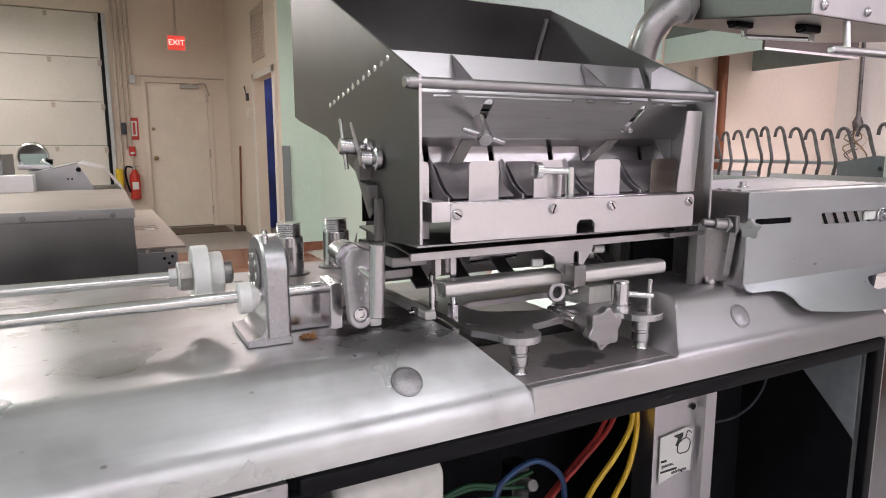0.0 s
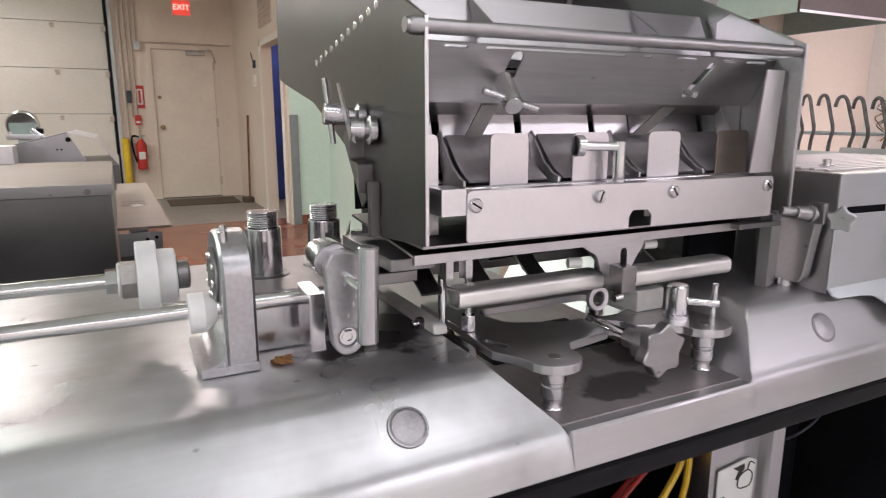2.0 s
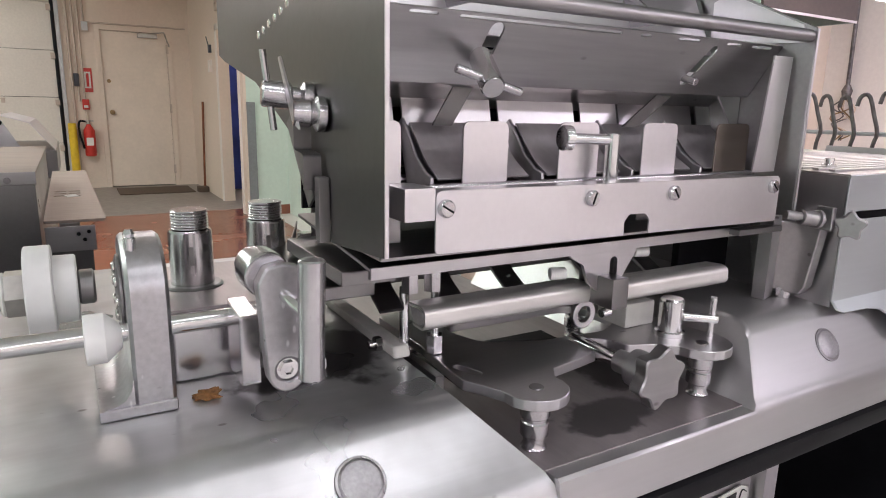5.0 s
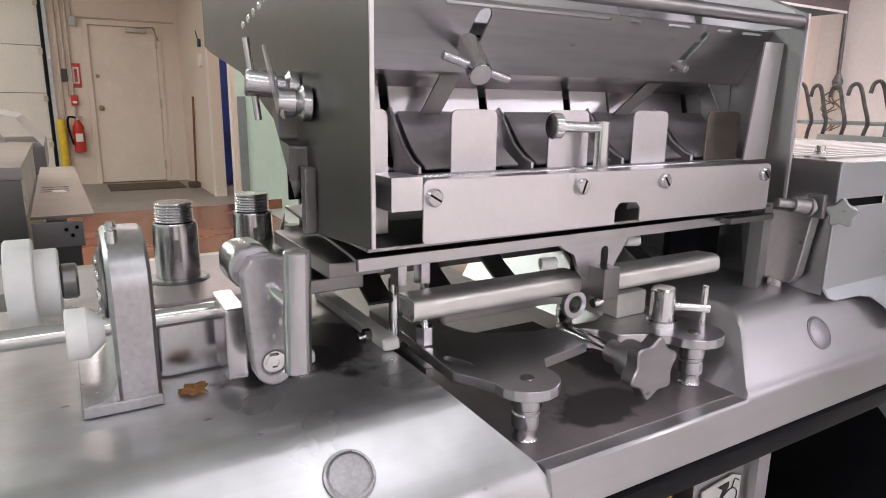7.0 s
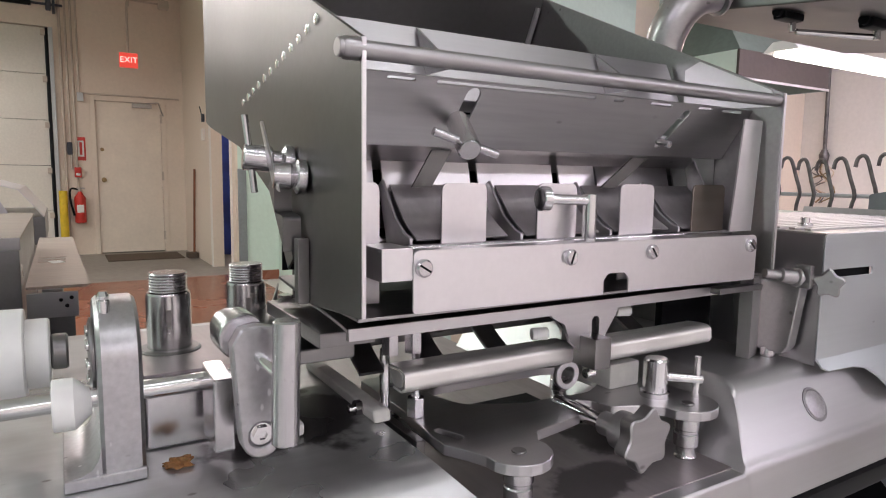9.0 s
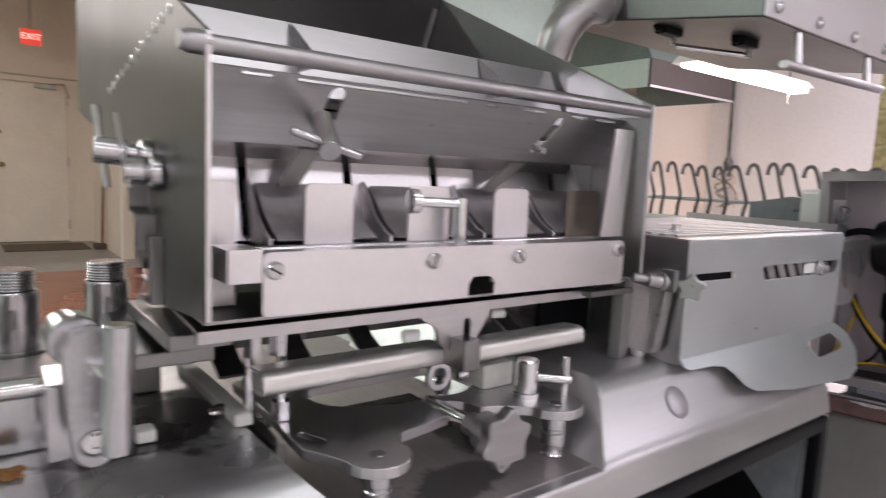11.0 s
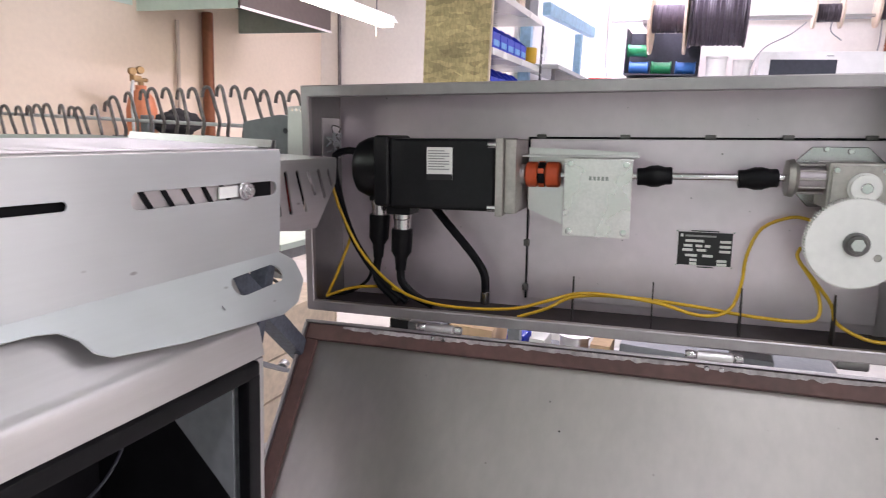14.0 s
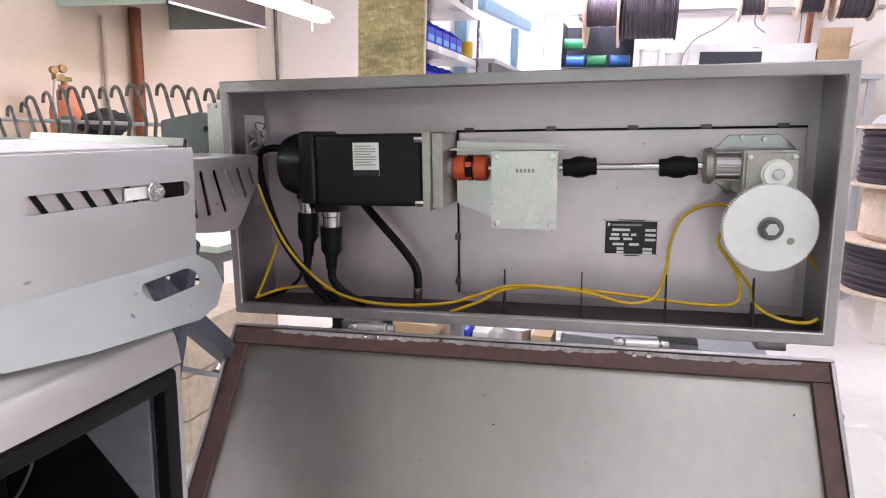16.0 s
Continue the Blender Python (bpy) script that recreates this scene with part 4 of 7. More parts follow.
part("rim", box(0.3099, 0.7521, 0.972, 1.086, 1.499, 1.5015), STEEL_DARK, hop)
part("corner_seam", pipe([(0.7465, 0.974, 1.487), (0.7465, 1.000, 1.434), (0.7465, 1.022, 1.383)], 0.0042, 10, 2), STEEL_SATIN, hop, "bright welded corner seam")
part("baffle", sheet([(0.738, 1.3755), (0.708, 1.312)], "yz", 0.3098, 0.7450, 0.002), STEEL, hop, "bright upright sheet steel baffle")
# bright triangle is added where the right plate mirrors pale light
part("lit_side_patch", plate([(0.715, 1.322), (0.715, 1.3665), (0.697, 1.3735), (0.612, 1.3345), (0.606, 1.318)], "yz", 0.7496, 0.002), STEEL_SATIN, hop, "bright plate added for the lit front of the side plate")
for gx in (0.418, 0.631):
    part("gusset", plate([(0.735, 1.3745), (0.718, 1.332), (0.672, 1.332)], "yz", gx, 0.0025), STEEL_DARK, hop, "dark triangular sheet gusset")
slots = [slot(0.413, 0.026, 0.4155, 0.0465, 0.0064), slot(0.644, 0.014, 0.658, 0.047, 0.0048), *(slot(a, 0.0545, b, 0.0545, 0.0014) for a, b in ((0.342, 0.362), (0.382, 0.536), (0.560, 0.570), (0.606, 0.632), (0.672, 0.690), (0.708, 0.735)))]
front = plate([(0.3100, 0.0), (0.7520, 0.0), (0.7520, 0.058), (0.3100, 0.058)], "xz", 0.0, 0.002, slots)
tilt = pose(0, 0.664, 1.268, 34, 0, 0)
part("front_panel", front, STEEL_PANEL, hop, "grey sloped front panel with two slots", m=tilt)
part("panel_lip", sheet([(0.664, 1.268), (0.70, 1.2655), (0.72, 1.25)], "yz", 0.3102, 0.7518, 0.002), STEEL_PANEL, hop)
part("cross_rod", rod((0.292, 0.604, 1.3235), (0.749, 0.604, 1.3235), 0.0060, 24), STEEL_PANEL, hop, "polished steel cross rod")
part("rod_end", lathe((0.295, 0.604, 1.3235), (0.306, 0.604, 1.3235), [(0, 0.0062), (0.2, 0.0074), (1, 0.0074)], 20), STEEL_PANEL, hop)
# chute behind the opening: bright back plate, fins, trough
FINS = (0.368, 0.463, 0.559, 0.612, 0.725)
back = plate([(0.3100, 0.0), (0.7520, 0.0), (0.7520, 0.105), (0.3100, 0.105)], "xz", 0.0, 0.002, [slot(fx, 0.006, fx, 0.092, 0.0042 if k != 3 else 0.0012) for k, fx in enumerate(FINS)])
part("chute_back", back, STEEL_SATIN, hop, "bright steel chute plate with upright slots", m=pose(0, 0.694, 1.192, -14, 0, 0))
# black sheet for the shade behind the chute slots
part("chute_shade", box(0.3100, 0.7520, 0.78, 0.783, 1.16, 1.31), BLACK_VOID, hop)
for k, (x0, x1) in enumerate(((0.376, 0.462), (0.482, 0.566), (0.586, 0.66), (0.680, 0.745))):
    part("scoop", sheet([(0.7005, 1.238), (0.674, 1.209), (0.652, 1.197)], "yz", x0, x1, 0.0015, 0.012), STEEL_CHUTE, hop, "curved steel scoop")
    part("guide_fin", plate([(0.650, 1.190), (0.690, 1.190), (0.7055, 1.238), (0.7000, 1.242), (0.690, 1.229), (0.676, 1.212), (0.660, 1.2015), (0.650, 1.1985)], "yz", x0 - 0.008, 0.003, edge=0.0006), STEEL_CHUTE, hop, "curved steel guide fin")
part("trough", sheet([(0.640, 1.178), (0.70, 1.180), (0.735, 1.19)], "yz", 0.3101, 0.7519, 0.002), STEEL_DARK, hop)
part("floor_flange", box(0.3098, 0.7520, 0.612, 0.700, 1.1470, 1.1495, 0.0006), STEEL_PANEL, hop, "flat steel flange under the chute")
part("trough_lip", rod((0.3102, 0.648, 1.1905), (0.7518, 0.648, 1.1905), 0.0032, 14), MACHINED, hop, "bright rolled trough lip")
part("corner_fold", plate([(0.7515, 1.225), (0.7515, 1.300), (0.715, 1.270)], "xz", 0.672, 0.002), STEEL, hop)
for st in ([(0.414, 1.279), (0.433, 1.279), (0.406, 1.236), (0.388, 1.236)], [(0.652, 1.275), (0.674, 1.275), (0.617, 1.236), (0.597, 1.236)]):
    part("strut", plate(st, "xz", 0.684, 0.002), STEEL_SHADE, hop)
hd = part("clamp_handle", lathe((0.4085, 0.650, 1.2885), (0.3970, 0.613, 1.2640), [(0, 0.008), (0.05, 0.0088), (0.95, 0.0088), (1, 0.0075)], 24), MACHINED, hop, "round steel clamp handle")
part("cross_bar", rod((0.3725, 0.624, 1.2772), (0.4240, 0.617, 1.2618), 0.0032, 14), MACHINED, hd)
part("clamp_pin", rod((0.641, 0.655, 1.282), (0.641, 0.64, 1.278), 0.0034, 14), MACHINED, hop)
# front plate with tabs
fp = thing("adjuster_plate", (0.527, 0.587, 1.153), "bright steel adjuster plate with four slotted screws", "plate")
part("face", plate([(0.3405, 1.1535), (0.3405, 1.1965), (0.7135, 1.1940), (0.7135, 1.1510), (0.542, 1.1525), (0.542, 1.164), (0.537, 1.169), (0.519, 1.1695), (0.514, 1.164), (0.514, 1.1527)], "xz", 0.5920, 0.002, r=[0.004, 0.006, 0.006, 0.004, 0, 0.004, 0.004, 0.004, 0.004, 0], edge=0.0003), STEEL_SATIN, fp)
part("return_box", box(0.3175, 0.3403, 0.5922, 0.625, 1.1765, 1.1985, 0.001), STEEL_SATIN, fp)
part("top_flange", box(0.3408, 0.7132, 0.5942, 0.640, 1.1895, 1.1915), STEEL_SATIN, fp)
for sx, sz, tn in ((0.3475, 1.1845, 2.6), (0.4765, 1.1850, 1.2), (0.5670, 1.1848, 2.2), (0.7015, 1.1845, 2.4)):
    screw("slotted_screw", (sx, 0.5918, sz), (0, -1, 0), 0.0062, fp, 0.0042, tn)
# the fifth tab's brown reflection is put in as a warmer, darker steel
for x0, x1, dark in ((0.3125, 0.3425, 0), (0.3955, 0.4375, 0), (0.4900, 0.5340, 0), (0.5880, 0.6330, 0), (0.6900, 0.7400, 1)):
    part("tab", plate([(x0, 1.151), (x0, 1.2405), (x1, 1.2405), (x1, 1.151)], "xz", 0.6485, 0.002, r=[0, 0.007, 0.007, 0], edge=0.0003), PEACH_TOP if dark else STEEL_SATIN, fp)
part("stop_post", rod((0.534, 0.632, 1.190), (0.534, 0.632, 1.232), 0.0062, 18), CHROME, fp)
part("stop_rod", lathe((0.4850, 0.640, 1.2278), (0.534, 0.632, 1.2265), [(0, 0.0095), (0.02, 0.0105), (0.15, 0.0105), (0.19, 0.0045), (1, 0.0045)], 20), CHROME, fp, "turned steel knob on a rod")
# leaning blade and lower leg on the right
part("blade", plate([(0.7215, 1.305), (0.7500, 1.305), (0.7425, 1.195), (0.7080, 1.195)], "xz", 0.618, 0.002), STEEL_SATIN, hop, "bright leaning steel blade", m=None)
part("lower_leg", sheet([(0.7585, 0.636), (0.760, 0.622), (0.786, 0.630)], "xy", 1.0575, 1.150, 0.002), STEEL_SATIN, hop)
# clamp set outside the left plate
cl = thing("side_clamp", (0.29, 0.73, 1.24), "polished steel clamp pins with wire levers", "clamp")
part("pin", lathe((0.268, 0.744, 1.2585), (0.3065, 0.738, 1.2550), [(0, 0.009), (0.03, 0.0105), (0.55, 0.0105), (0.6, 0.0075), (0.75, 0.0075), (0.82, 0.0125), (1, 0.0125)], 24), MACHINED, cl)
part("pin", lathe((0.283, 0.712, 1.2440), (0.3065, 0.708, 1.2430), [(0, 0.0095), (0.5, 0.0105), (0.62, 0.0085), (0.75, 0.0135), (1, 0.0135)], 24), MACHINED, cl)
part("lever", rod((0.2695, 0.742, 1.291), (0.2765, 0.742, 1.230), 0.0028, 12), MACHINED, cl)
part("lever_blade", plate([(0.700, 1.232), (0.716, 1.238), (0.748, 1.286), (0.744, 1.287)], "yz", 0.2830, 0.0018), STEEL_SATIN, cl)
part("strap", sheet([(0.735, 1.240), (0.735, 1.215), (0.712, 1.2125), (0.712, 1.185)], "yz", 0.290, 0.3045, 0.0018, 0.004), STEEL_DARK, cl)
part("hanger", plate([(0.760, 1.245), (0.775, 1.235), (0.722, 1.170), (0.708, 1.180)], "yz", 0.2965, 0.002), STEEL_DARK, cl)
part("drop_leg", box(0.297, 0.3062, 0.698, 0.708, 1.145, 1.196, 0.001), STEEL_DARK, cl)

# ---- carriage under the hopper ----
car = thing("carriage", (0.52, 0.65, 0.99), "steel carriage with rounded push bars under the hopper", "carriage")
part("tray", sheet([(0.800, 1.152), (0.650, 1.1385), (0.636, 1.1365), (0.636, 1.1285)], "yz", 0.312, 0.729, 0.0025, 0.002), STEEL_DARK, car, "dark flat steel tray")
part("tray_edge", box(0.312, 0.729, 0.6335, 0.6365, 1.1285, 1.1375, 0.0006), STEEL, car)
brk = plate([(0.497, 1.128), (0.585, 1.128), (0.572, 1.110), (0.560, 1.092), (0.540, 1.088), (0.525, 1.100), (0.518, 1.117)], "xz", 0.640, 0.004, [slot(0.5545, 1.103, 0.5545, 1.117, 0.0045)], r=0.004)
part("hanger_bracket", brk, STEEL, car, "steel bracket with an upright slot")
for x0, x1, z, yo in ((0.364, 0.538, 1.0868, 0.0), (0.566, 0.712, 1.0880, -0.014)):
    half = [(0.676 + yo, z + 0.0062), (0.655 + yo, z + 0.0078), (0.6498 + yo, z + 0.0055), (0.6490 + yo, z - 0.0050), (0.6525 + yo, z - 0.0085), (0.668 + yo, z - 0.0085)]
    part("push_bar", sheet(half, "yz", x0, x1, -0.0018, 0.0035), BAR_STEEL, car, "bright rounded sheet push bar")
    part("bar_end", plate([(0.674 + yo, z + 0.0046), (0.659 + yo, z + 0.0062), (0.6525 + yo, z + 0.0038), (0.6512 + yo, z), (0.6525 + yo, z - 0.0045), (0.657 + yo, z - 0.0068), (0.667 + yo, z - 0.0068)], "yz", x0, 0.0015), BAR_STEEL, car)
part("bar_clamp", box(0.536, 0.5555, 0.620, 0.665, 1.078, 1.106, 0.002), STEEL_DARK, car)
ear = join(plate(disc(0.535, 1.0655, 0.0135, n=28), "xz", 0.652, 0.006, [disc(0.535, 1.0655, 0.0078)], edge=0.0008), box(0.527, 0.543, 0.6525, 0.6575, 1.076, 1.085, 0.001))
part("ring_ear", ear, STEEL, car, "steel lug with a round eye")
part("ear_screw", rod((0.5555, 0.652, 1.0635), (0.566, 0.652, 1.0645), 0.0045, 14), CHROME, car)
for hx, hy in ((0.372, 0.690), (0.392, 0.687), (0.628, 0.70)):
    part("standoff", hexbar((hx, hy, 1.098), (hx, hy, 1.136), 0.0078), MACHINED, car, "hexagonal steel standoff")
part("standoff", hexbar((0.395, 0.687, 1.042), (0.395, 0.687, 1.058), 0.0078), MACHINED, car)
part("threaded_stud", rod((0.395, 0.687, 1.055), (0.395, 0.687, 1.10), 0.004, 12), CHROME, car)
part("threaded_stud", rod((0.372, 0.700, 1.042), (0.372, 0.700, 1.10), 0.0045, 12), CHROME, car)
for kx in (0.345, 0.405, 0.475, 0.575, 0.655):
    part("curved_arm", sheet([(0.79, 1.130), (0.745, 1.122), (0.715, 1.098), (0.69, 1.085)], "yz", kx, kx + 0.022, 0.003, 0.01), STEEL_DARK, car, "curved dark steel arm")
part("side_rail", prism([(0.70, 1.108), (0.84, 1.118), (0.84, 1.106), (0.70, 1.096)], 0.285, 0.345, 0.002), STEEL_DARK, car)
part("under_tray", box(0.30, 0.345, 0.66, 0.80, 1.118, 1.130, 0.002), STEEL_DARK, car)
for kx, kz in ((0.497, 1.107), (0.600, 1.118)):
    part("white_pin", rod((kx, 0.66, kz), (kx + 0.014, 0.655, kz), 0.0055, 14), WHITE_PLASTIC, car)
part("fine_roller", rod((0.44, 0.735, 1.110), (0.52, 0.735, 1.113), 0.012, 18), MACHINED, car)
# added dark plate blocks the bright wall seen behind the carriage
part("rear_housing", box(0.340, 0.800, 0.845, 0.850, 1.060, 1.165, 0.002), STEEL_SHADE, car, "dark plate standing in for the machinery behind the carriage")
# bone-shaped lower plate on turned legs
lobe = lambda cx, cy, r, a0, a1, n=10: [(cx + r * math.cos(radians(a0 + (a1 - a0) * k / n)), cy + r * math.sin(radians(a0 + (a1 - a0) * k / n))) for k in range(n + 1)]
outline = [(0.392, 0.800), (0.392, 0.705), (0.387, 0.650), (0.386, 0.625), (0.396, 0.608), *lobe(0.430, 0.590, 0.027, 175, 375), (0.466, 0.611), (0.500, 0.617), (0.524, 0.622), (0.530, 0.642), (0.544, 0.652), (0.556, 0.642), (0.562, 0.622), (0.585, 0.612), *lobe(0.632, 0.600, 0.030, 185, 390), (0.655, 0.650), (0.645, 0.70), (0.645, 0.800)]
hole = rounded([Vector(p) for p in ((0.428, 0.745), (0.446, 0.690), (0.500, 0.668), (0.570, 0.662), (0.605, 0.680), (0.600, 0.745))], 0.03, 6)
part("base_plate", plate(outline, "xy", 1.0325, 0.0085, [hole, slot(0.397, 0.650, 0.404, 0.632, 0.004)], r=0.006, edge=0.0012), STEEL, car, "grey steel plate with rounded lobes and an oval hole")
for lx, ly in ((0.430, 0.588), (0.629, 0.594), (0.41, 0.77), (0.63, 0.77)):
    part("leg", lathe((lx, ly, 0.990), (lx, ly, 1.0328), [(0, 0.0095), (0.05, 0.0105), (0.12, 0.0085), (0.26, 0.0085), (0.3, 0.0112), (0.55, 0.0112), (0.58, 0.0102), (0.64, 0.0102), (0.67, 0.0118), (1, 0.0118)], 24), MACHINED, car, "turned steel foot")
    part("leg_cap", rod((lx, ly, 1.0405), (lx, ly, 1.0420), 0.006, 16), STEEL_DARK, car)
part("lock_post", lathe((0.6205, 0.625, 1.041), (0.6205, 0.625, 1.0775), [(0, 0.014), (0.12, 0.014), (0.14, 0.0115), (0.95, 0.0115), (1, 0.010)], 24), CHROME, car, "turned lock post")
part("lock_arm", rod((0.628, 0.618, 1.060), (0.656, 0.600, 1.058), 0.0045, 14), CHROME, car)
part("lock_pin", rod((0.652, 0.603, 1.080), (0.651, 0.603, 1.038), 0.0032, 12), CHROME, car)
part("white_block", box(0.592, 0.632, 0.655, 0.695, 1.041, 1.066, 0.003), OLD_PLASTIC, car, "worn white plastic block")


def star(cx, cz, r0, r1, lobes, y0, depth, turn=0.3):
    pts = []
    for k in range(lobes * 10):
        a = 2 * math.pi * k / (lobes * 10)
        q = min(0.88, 1 - abs(math.sin(lobes * a / 2)) ** 1.2)
        pts.append(Vector((cx + (r0 + (r1 - r0) * q) * math.cos(a + turn), cz + (r0 + (r1 - r0) * q) * math.sin(a + turn))))
    return plate(pts, "xz", y0, depth, edge=0.0012)


kn = thing("star_knob", (0.531, 0.556, 1.041), "grey six-lobed star knob on a turned shaft", "knob", "star knobs")
part("knob_head", star(0.531, 1.0405, 0.0205, 0.0272, 6, 0.553, 0.013), STEEL_PANEL, kn)
part("collar", lathe((0.531, 0.566, 1.0405), (0.529, 0.600, 1.040), [(0, 0.014), (0.3, 0.016), (0.5, 0.016), (0.55, 0.010), (1, 0.010)], 24), STEEL, kn)
part("shaft", rod((0.529, 0.600, 1.040), (0.529, 0.66, 1.040), 0.007, 16), CHROME, kn)
# strip beside the well and its bolt
stp = thing("guide_strip", (0.372, 0.74, 0.99), "white plastic guide strip with a hex bolt", "strip")
part("strip", prism([(0.688, 1.0405), (0.86, 1.0405), (0.86, 1.0505), (0.691, 1.0505)], 0.357, 0.373, 0.003), OLD_PLASTIC, stp)
part("bolt", join(hexbar((0.351, 0.716, 1.0465), (0.357, 0.716, 1.0465), 0.0065), rod((0.345, 0.716, 1.0465), (0.352, 0.716, 1.0465), 0.0035, 12)), CHROME, stp)
part("support_bar", box(0.376, 0.384, 0.65, 0.85, 1.0, 1.036, 0.001), STEEL_DARK, stp)

# ---- shaft drive on the table ----
blk = thing("bearing_stand", (0.16, 0.70, 1.04), "cast aluminium arched bearing stand on the table", "bearing stand")
arch = [(0.678, 1.0405), (0.770, 1.0405), (0.770, 1.122)] + [(0.724 + 0.046 * math.cos(a * math.pi / 10), 1.122 + 0.037 * math.sin(a * math.pi / 10)) for a in range(1, 10)] + [(0.678, 1.122)]
part("body", plate(arch, "yz", 0.158, 0.0265, [disc(0.724, 1.118, 0.018)], edge=0.0025), CAST, blk)
part("foot", prism([(0.676, 1.0405), (0.676, 1.0485), (0.772, 1.0485), (0.772, 1.0405)], 0.136, 0.185, 0.0015), CAST, blk)
part("fillet", plate([(0.137, 1.0484), (0.146, 1.0492), (0.1525, 1.0525), (0.1565, 1.0585), (0.1582, 1.066), (0.1582, 1.0484)], "xz", 0.6785, 0.091), CAST, blk)
part("bearing", lathe((0.1575, 0.724, 1.118), (0.1545, 0.724, 1.118), [(0, 0.026), (0.6, 0.026), (1, 0.022)], 30), STEEL_DARK, blk)
for k in range(8):
    a = k * math.pi / 4 + 0.2
    part("bearing_ball", rod((0.1548, 0.724 + 0.018 * math.cos(a), 1.118 + 0.018 * math.sin(a)), (0.1528, 0.724 + 0.018 * math.cos(a), 1.118 + 0.018 * math.sin(a)), 0.004, 12), CHROME, blk)
part("grease_nipple", lathe((0.164, 0.70, 1.150), (0.164, 0.70, 1.166), [(0, 0.004), (0.6, 0.004), (0.65, 0.003), (0.8, 0.0038), (1, 0.0025)], 12), CHROME, blk)
sh = thing("front_shaft", (0.0, 0.695, 1.09), "polished steel shaft with a white plastic cone", "shaft")
part("shaft", rod((-1.1, 0.702, 1.0895), (0.250, 0.698, 1.0955), 0.0068, 20), CHROME, sh)
part("joint_ring", rod((-0.003, 0.6996, 1.0943), (-0.0015, 0.6996, 1.0943), 0.0071, 20), STEEL_DARK, sh)
part("cone", lathe((0.1320, 0.6985, 1.0925), (0.1545, 0.698, 1.0927), [(0, 0.0165), (0.04, 0.0172), (0.55, 0.0172), (0.95, 0.0092), (1, 0.0085)], 28), WHITE_PLASTIC, sh, "white plastic cone")
sr = thing("rear_shaft", (0.0, 0.80, 1.10), "polished steel shaft with a white flanged roller", "shaft")
part("shaft", rod((-1.1, 0.805, 1.105), (0.085, 0.798, 1.1045), 0.0068, 20), CHROME, sr)
part("nut", hexbar((0.070, 0.7985, 1.1045), (0.079, 0.7985, 1.1045), 0.0125), CHROME, sr)
part("nut", hexbar((0.083, 0.798, 1.1045), (0.096, 0.798, 1.1045), 0.0185), ALU_DULL, sr)
part("washer", rod((0.080, 0.798, 1.1045), (0.083, 0.798, 1.1045), 0.017, 24), OLD_PLASTIC, sr)
part("roller", lathe((0.0965, 0.798, 1.1045), (0.131, 0.798, 1.1045), [(0, 0.0345), (0.03, 0.0355), (0.50, 0.0355), (0.53, 0.0345), (0.54, 0.0268), (0.96, 0.0268), (1, 0.0255)], 40), WHITE_PLASTIC, sr, "white nylon flanged roller")
part("cage", rod((0.131, 0.798, 1.1045), (0.143, 0.798, 1.1045), 0.014, 24), STEEL_DARK, sr)
# block with two threaded cylinders
cb = thing("valve_body", (0.24, 0.80, 1.04), "machined steel block with two threaded turrets", "valve")
part("block", box(0.189, 0.250, 0.722, 0.800, 1.0405, 1.092, 0.003), MACHINED, cb)
part("deck", prism([(0.735, 1.094), (0.90, 1.090), (0.90, 1.084), (0.735, 1.088)], 0.190, 0.335, 0.001), STEEL_PIT, cb)
part("pillar", box(0.20, 0.33, 0.805, 0.885, 1.0405, 1.084, 0.003), STEEL_DARK, cb)
for tx, ty in ((0.219, 0.812), (0.2915, 0.838)):
    z0 = 1.090
    tur = part("turret", lathe((tx, ty, z0), (tx, ty, 1.143), [(0, 0.0205), (0.05, 0.0205), (0.08, 0.0182), (0.95, 0.0182), (1, 0.0172)], 30), MACHINED, cb, "machined steel turret")
    prof = [(0, 0.0138)]
    for k in range(6):
        prof += [(0.06 + k * 0.14, 0.0158), (0.13 + k * 0.14, 0.0148)]
    part("thread", lathe((tx, ty, 1.143), (tx, ty, 1.160), prof + [(0.93, 0.0158), (1, 0.0150)], 30), MACHINED, tur)
    part("flange", lathe((tx, ty, z0), (tx, ty, z0 + 0.005), [(0, 0.0255), (0.7, 0.0255), (1, 0.0235)], 30), STEEL_DARK, tur, "dark round flange")
    part("key_slot", box(tx - 0.0045, tx - 0.0005, ty - 0.0187, ty - 0.0178, 1.114, 1.130, 0.001), STEEL_DARK, tur)
part("wedge", plate([(0.307, 1.092), (0.318, 1.092), (0.323, 1.138)], "xz", 0.838, 0.004), STEEL, cb)
part("guide_block", prism([(0.664, 1.053), (0.664, 1.105), (0.705, 1.108), (0.705, 1.053)], 0.226, 0.240, 0.002), MACHINED, cb)
part("bolt_post", lathe((0.318, 0.80, 1.0905), (0.318, 0.80, 1.128), [(0, 0.014), (0.8, 0.014), (0.85, 0.008), (1, 0.008)], 20), MACHINED, cb)
part("bolt_head", hexbar((0.318, 0.80, 1.128), (0.318, 0.80, 1.134), 0.0075), CHROME, cb)
part("clip_block", box(0.334, 0.352, 0.745, 0.80, 1.108, 1.132, 0.002), STEEL_DARK, cb)
# crank lever with its handle
lv = thing("crank_lever", (0.246, 0.63, 1.06), "polished steel crank lever with a round upright handle", "lever")
lvo = [(0.2305, 1.137), (0.2365, 1.1475), (0.2475, 1.149), (0.2600, 1.146), (0.2605, 1.085)] + [(0.2485 + 0.0135 * math.cos(radians(a)), 1.0755 + 0.0150 * math.sin(radians(a))) for a in range(0, -181, -20)]
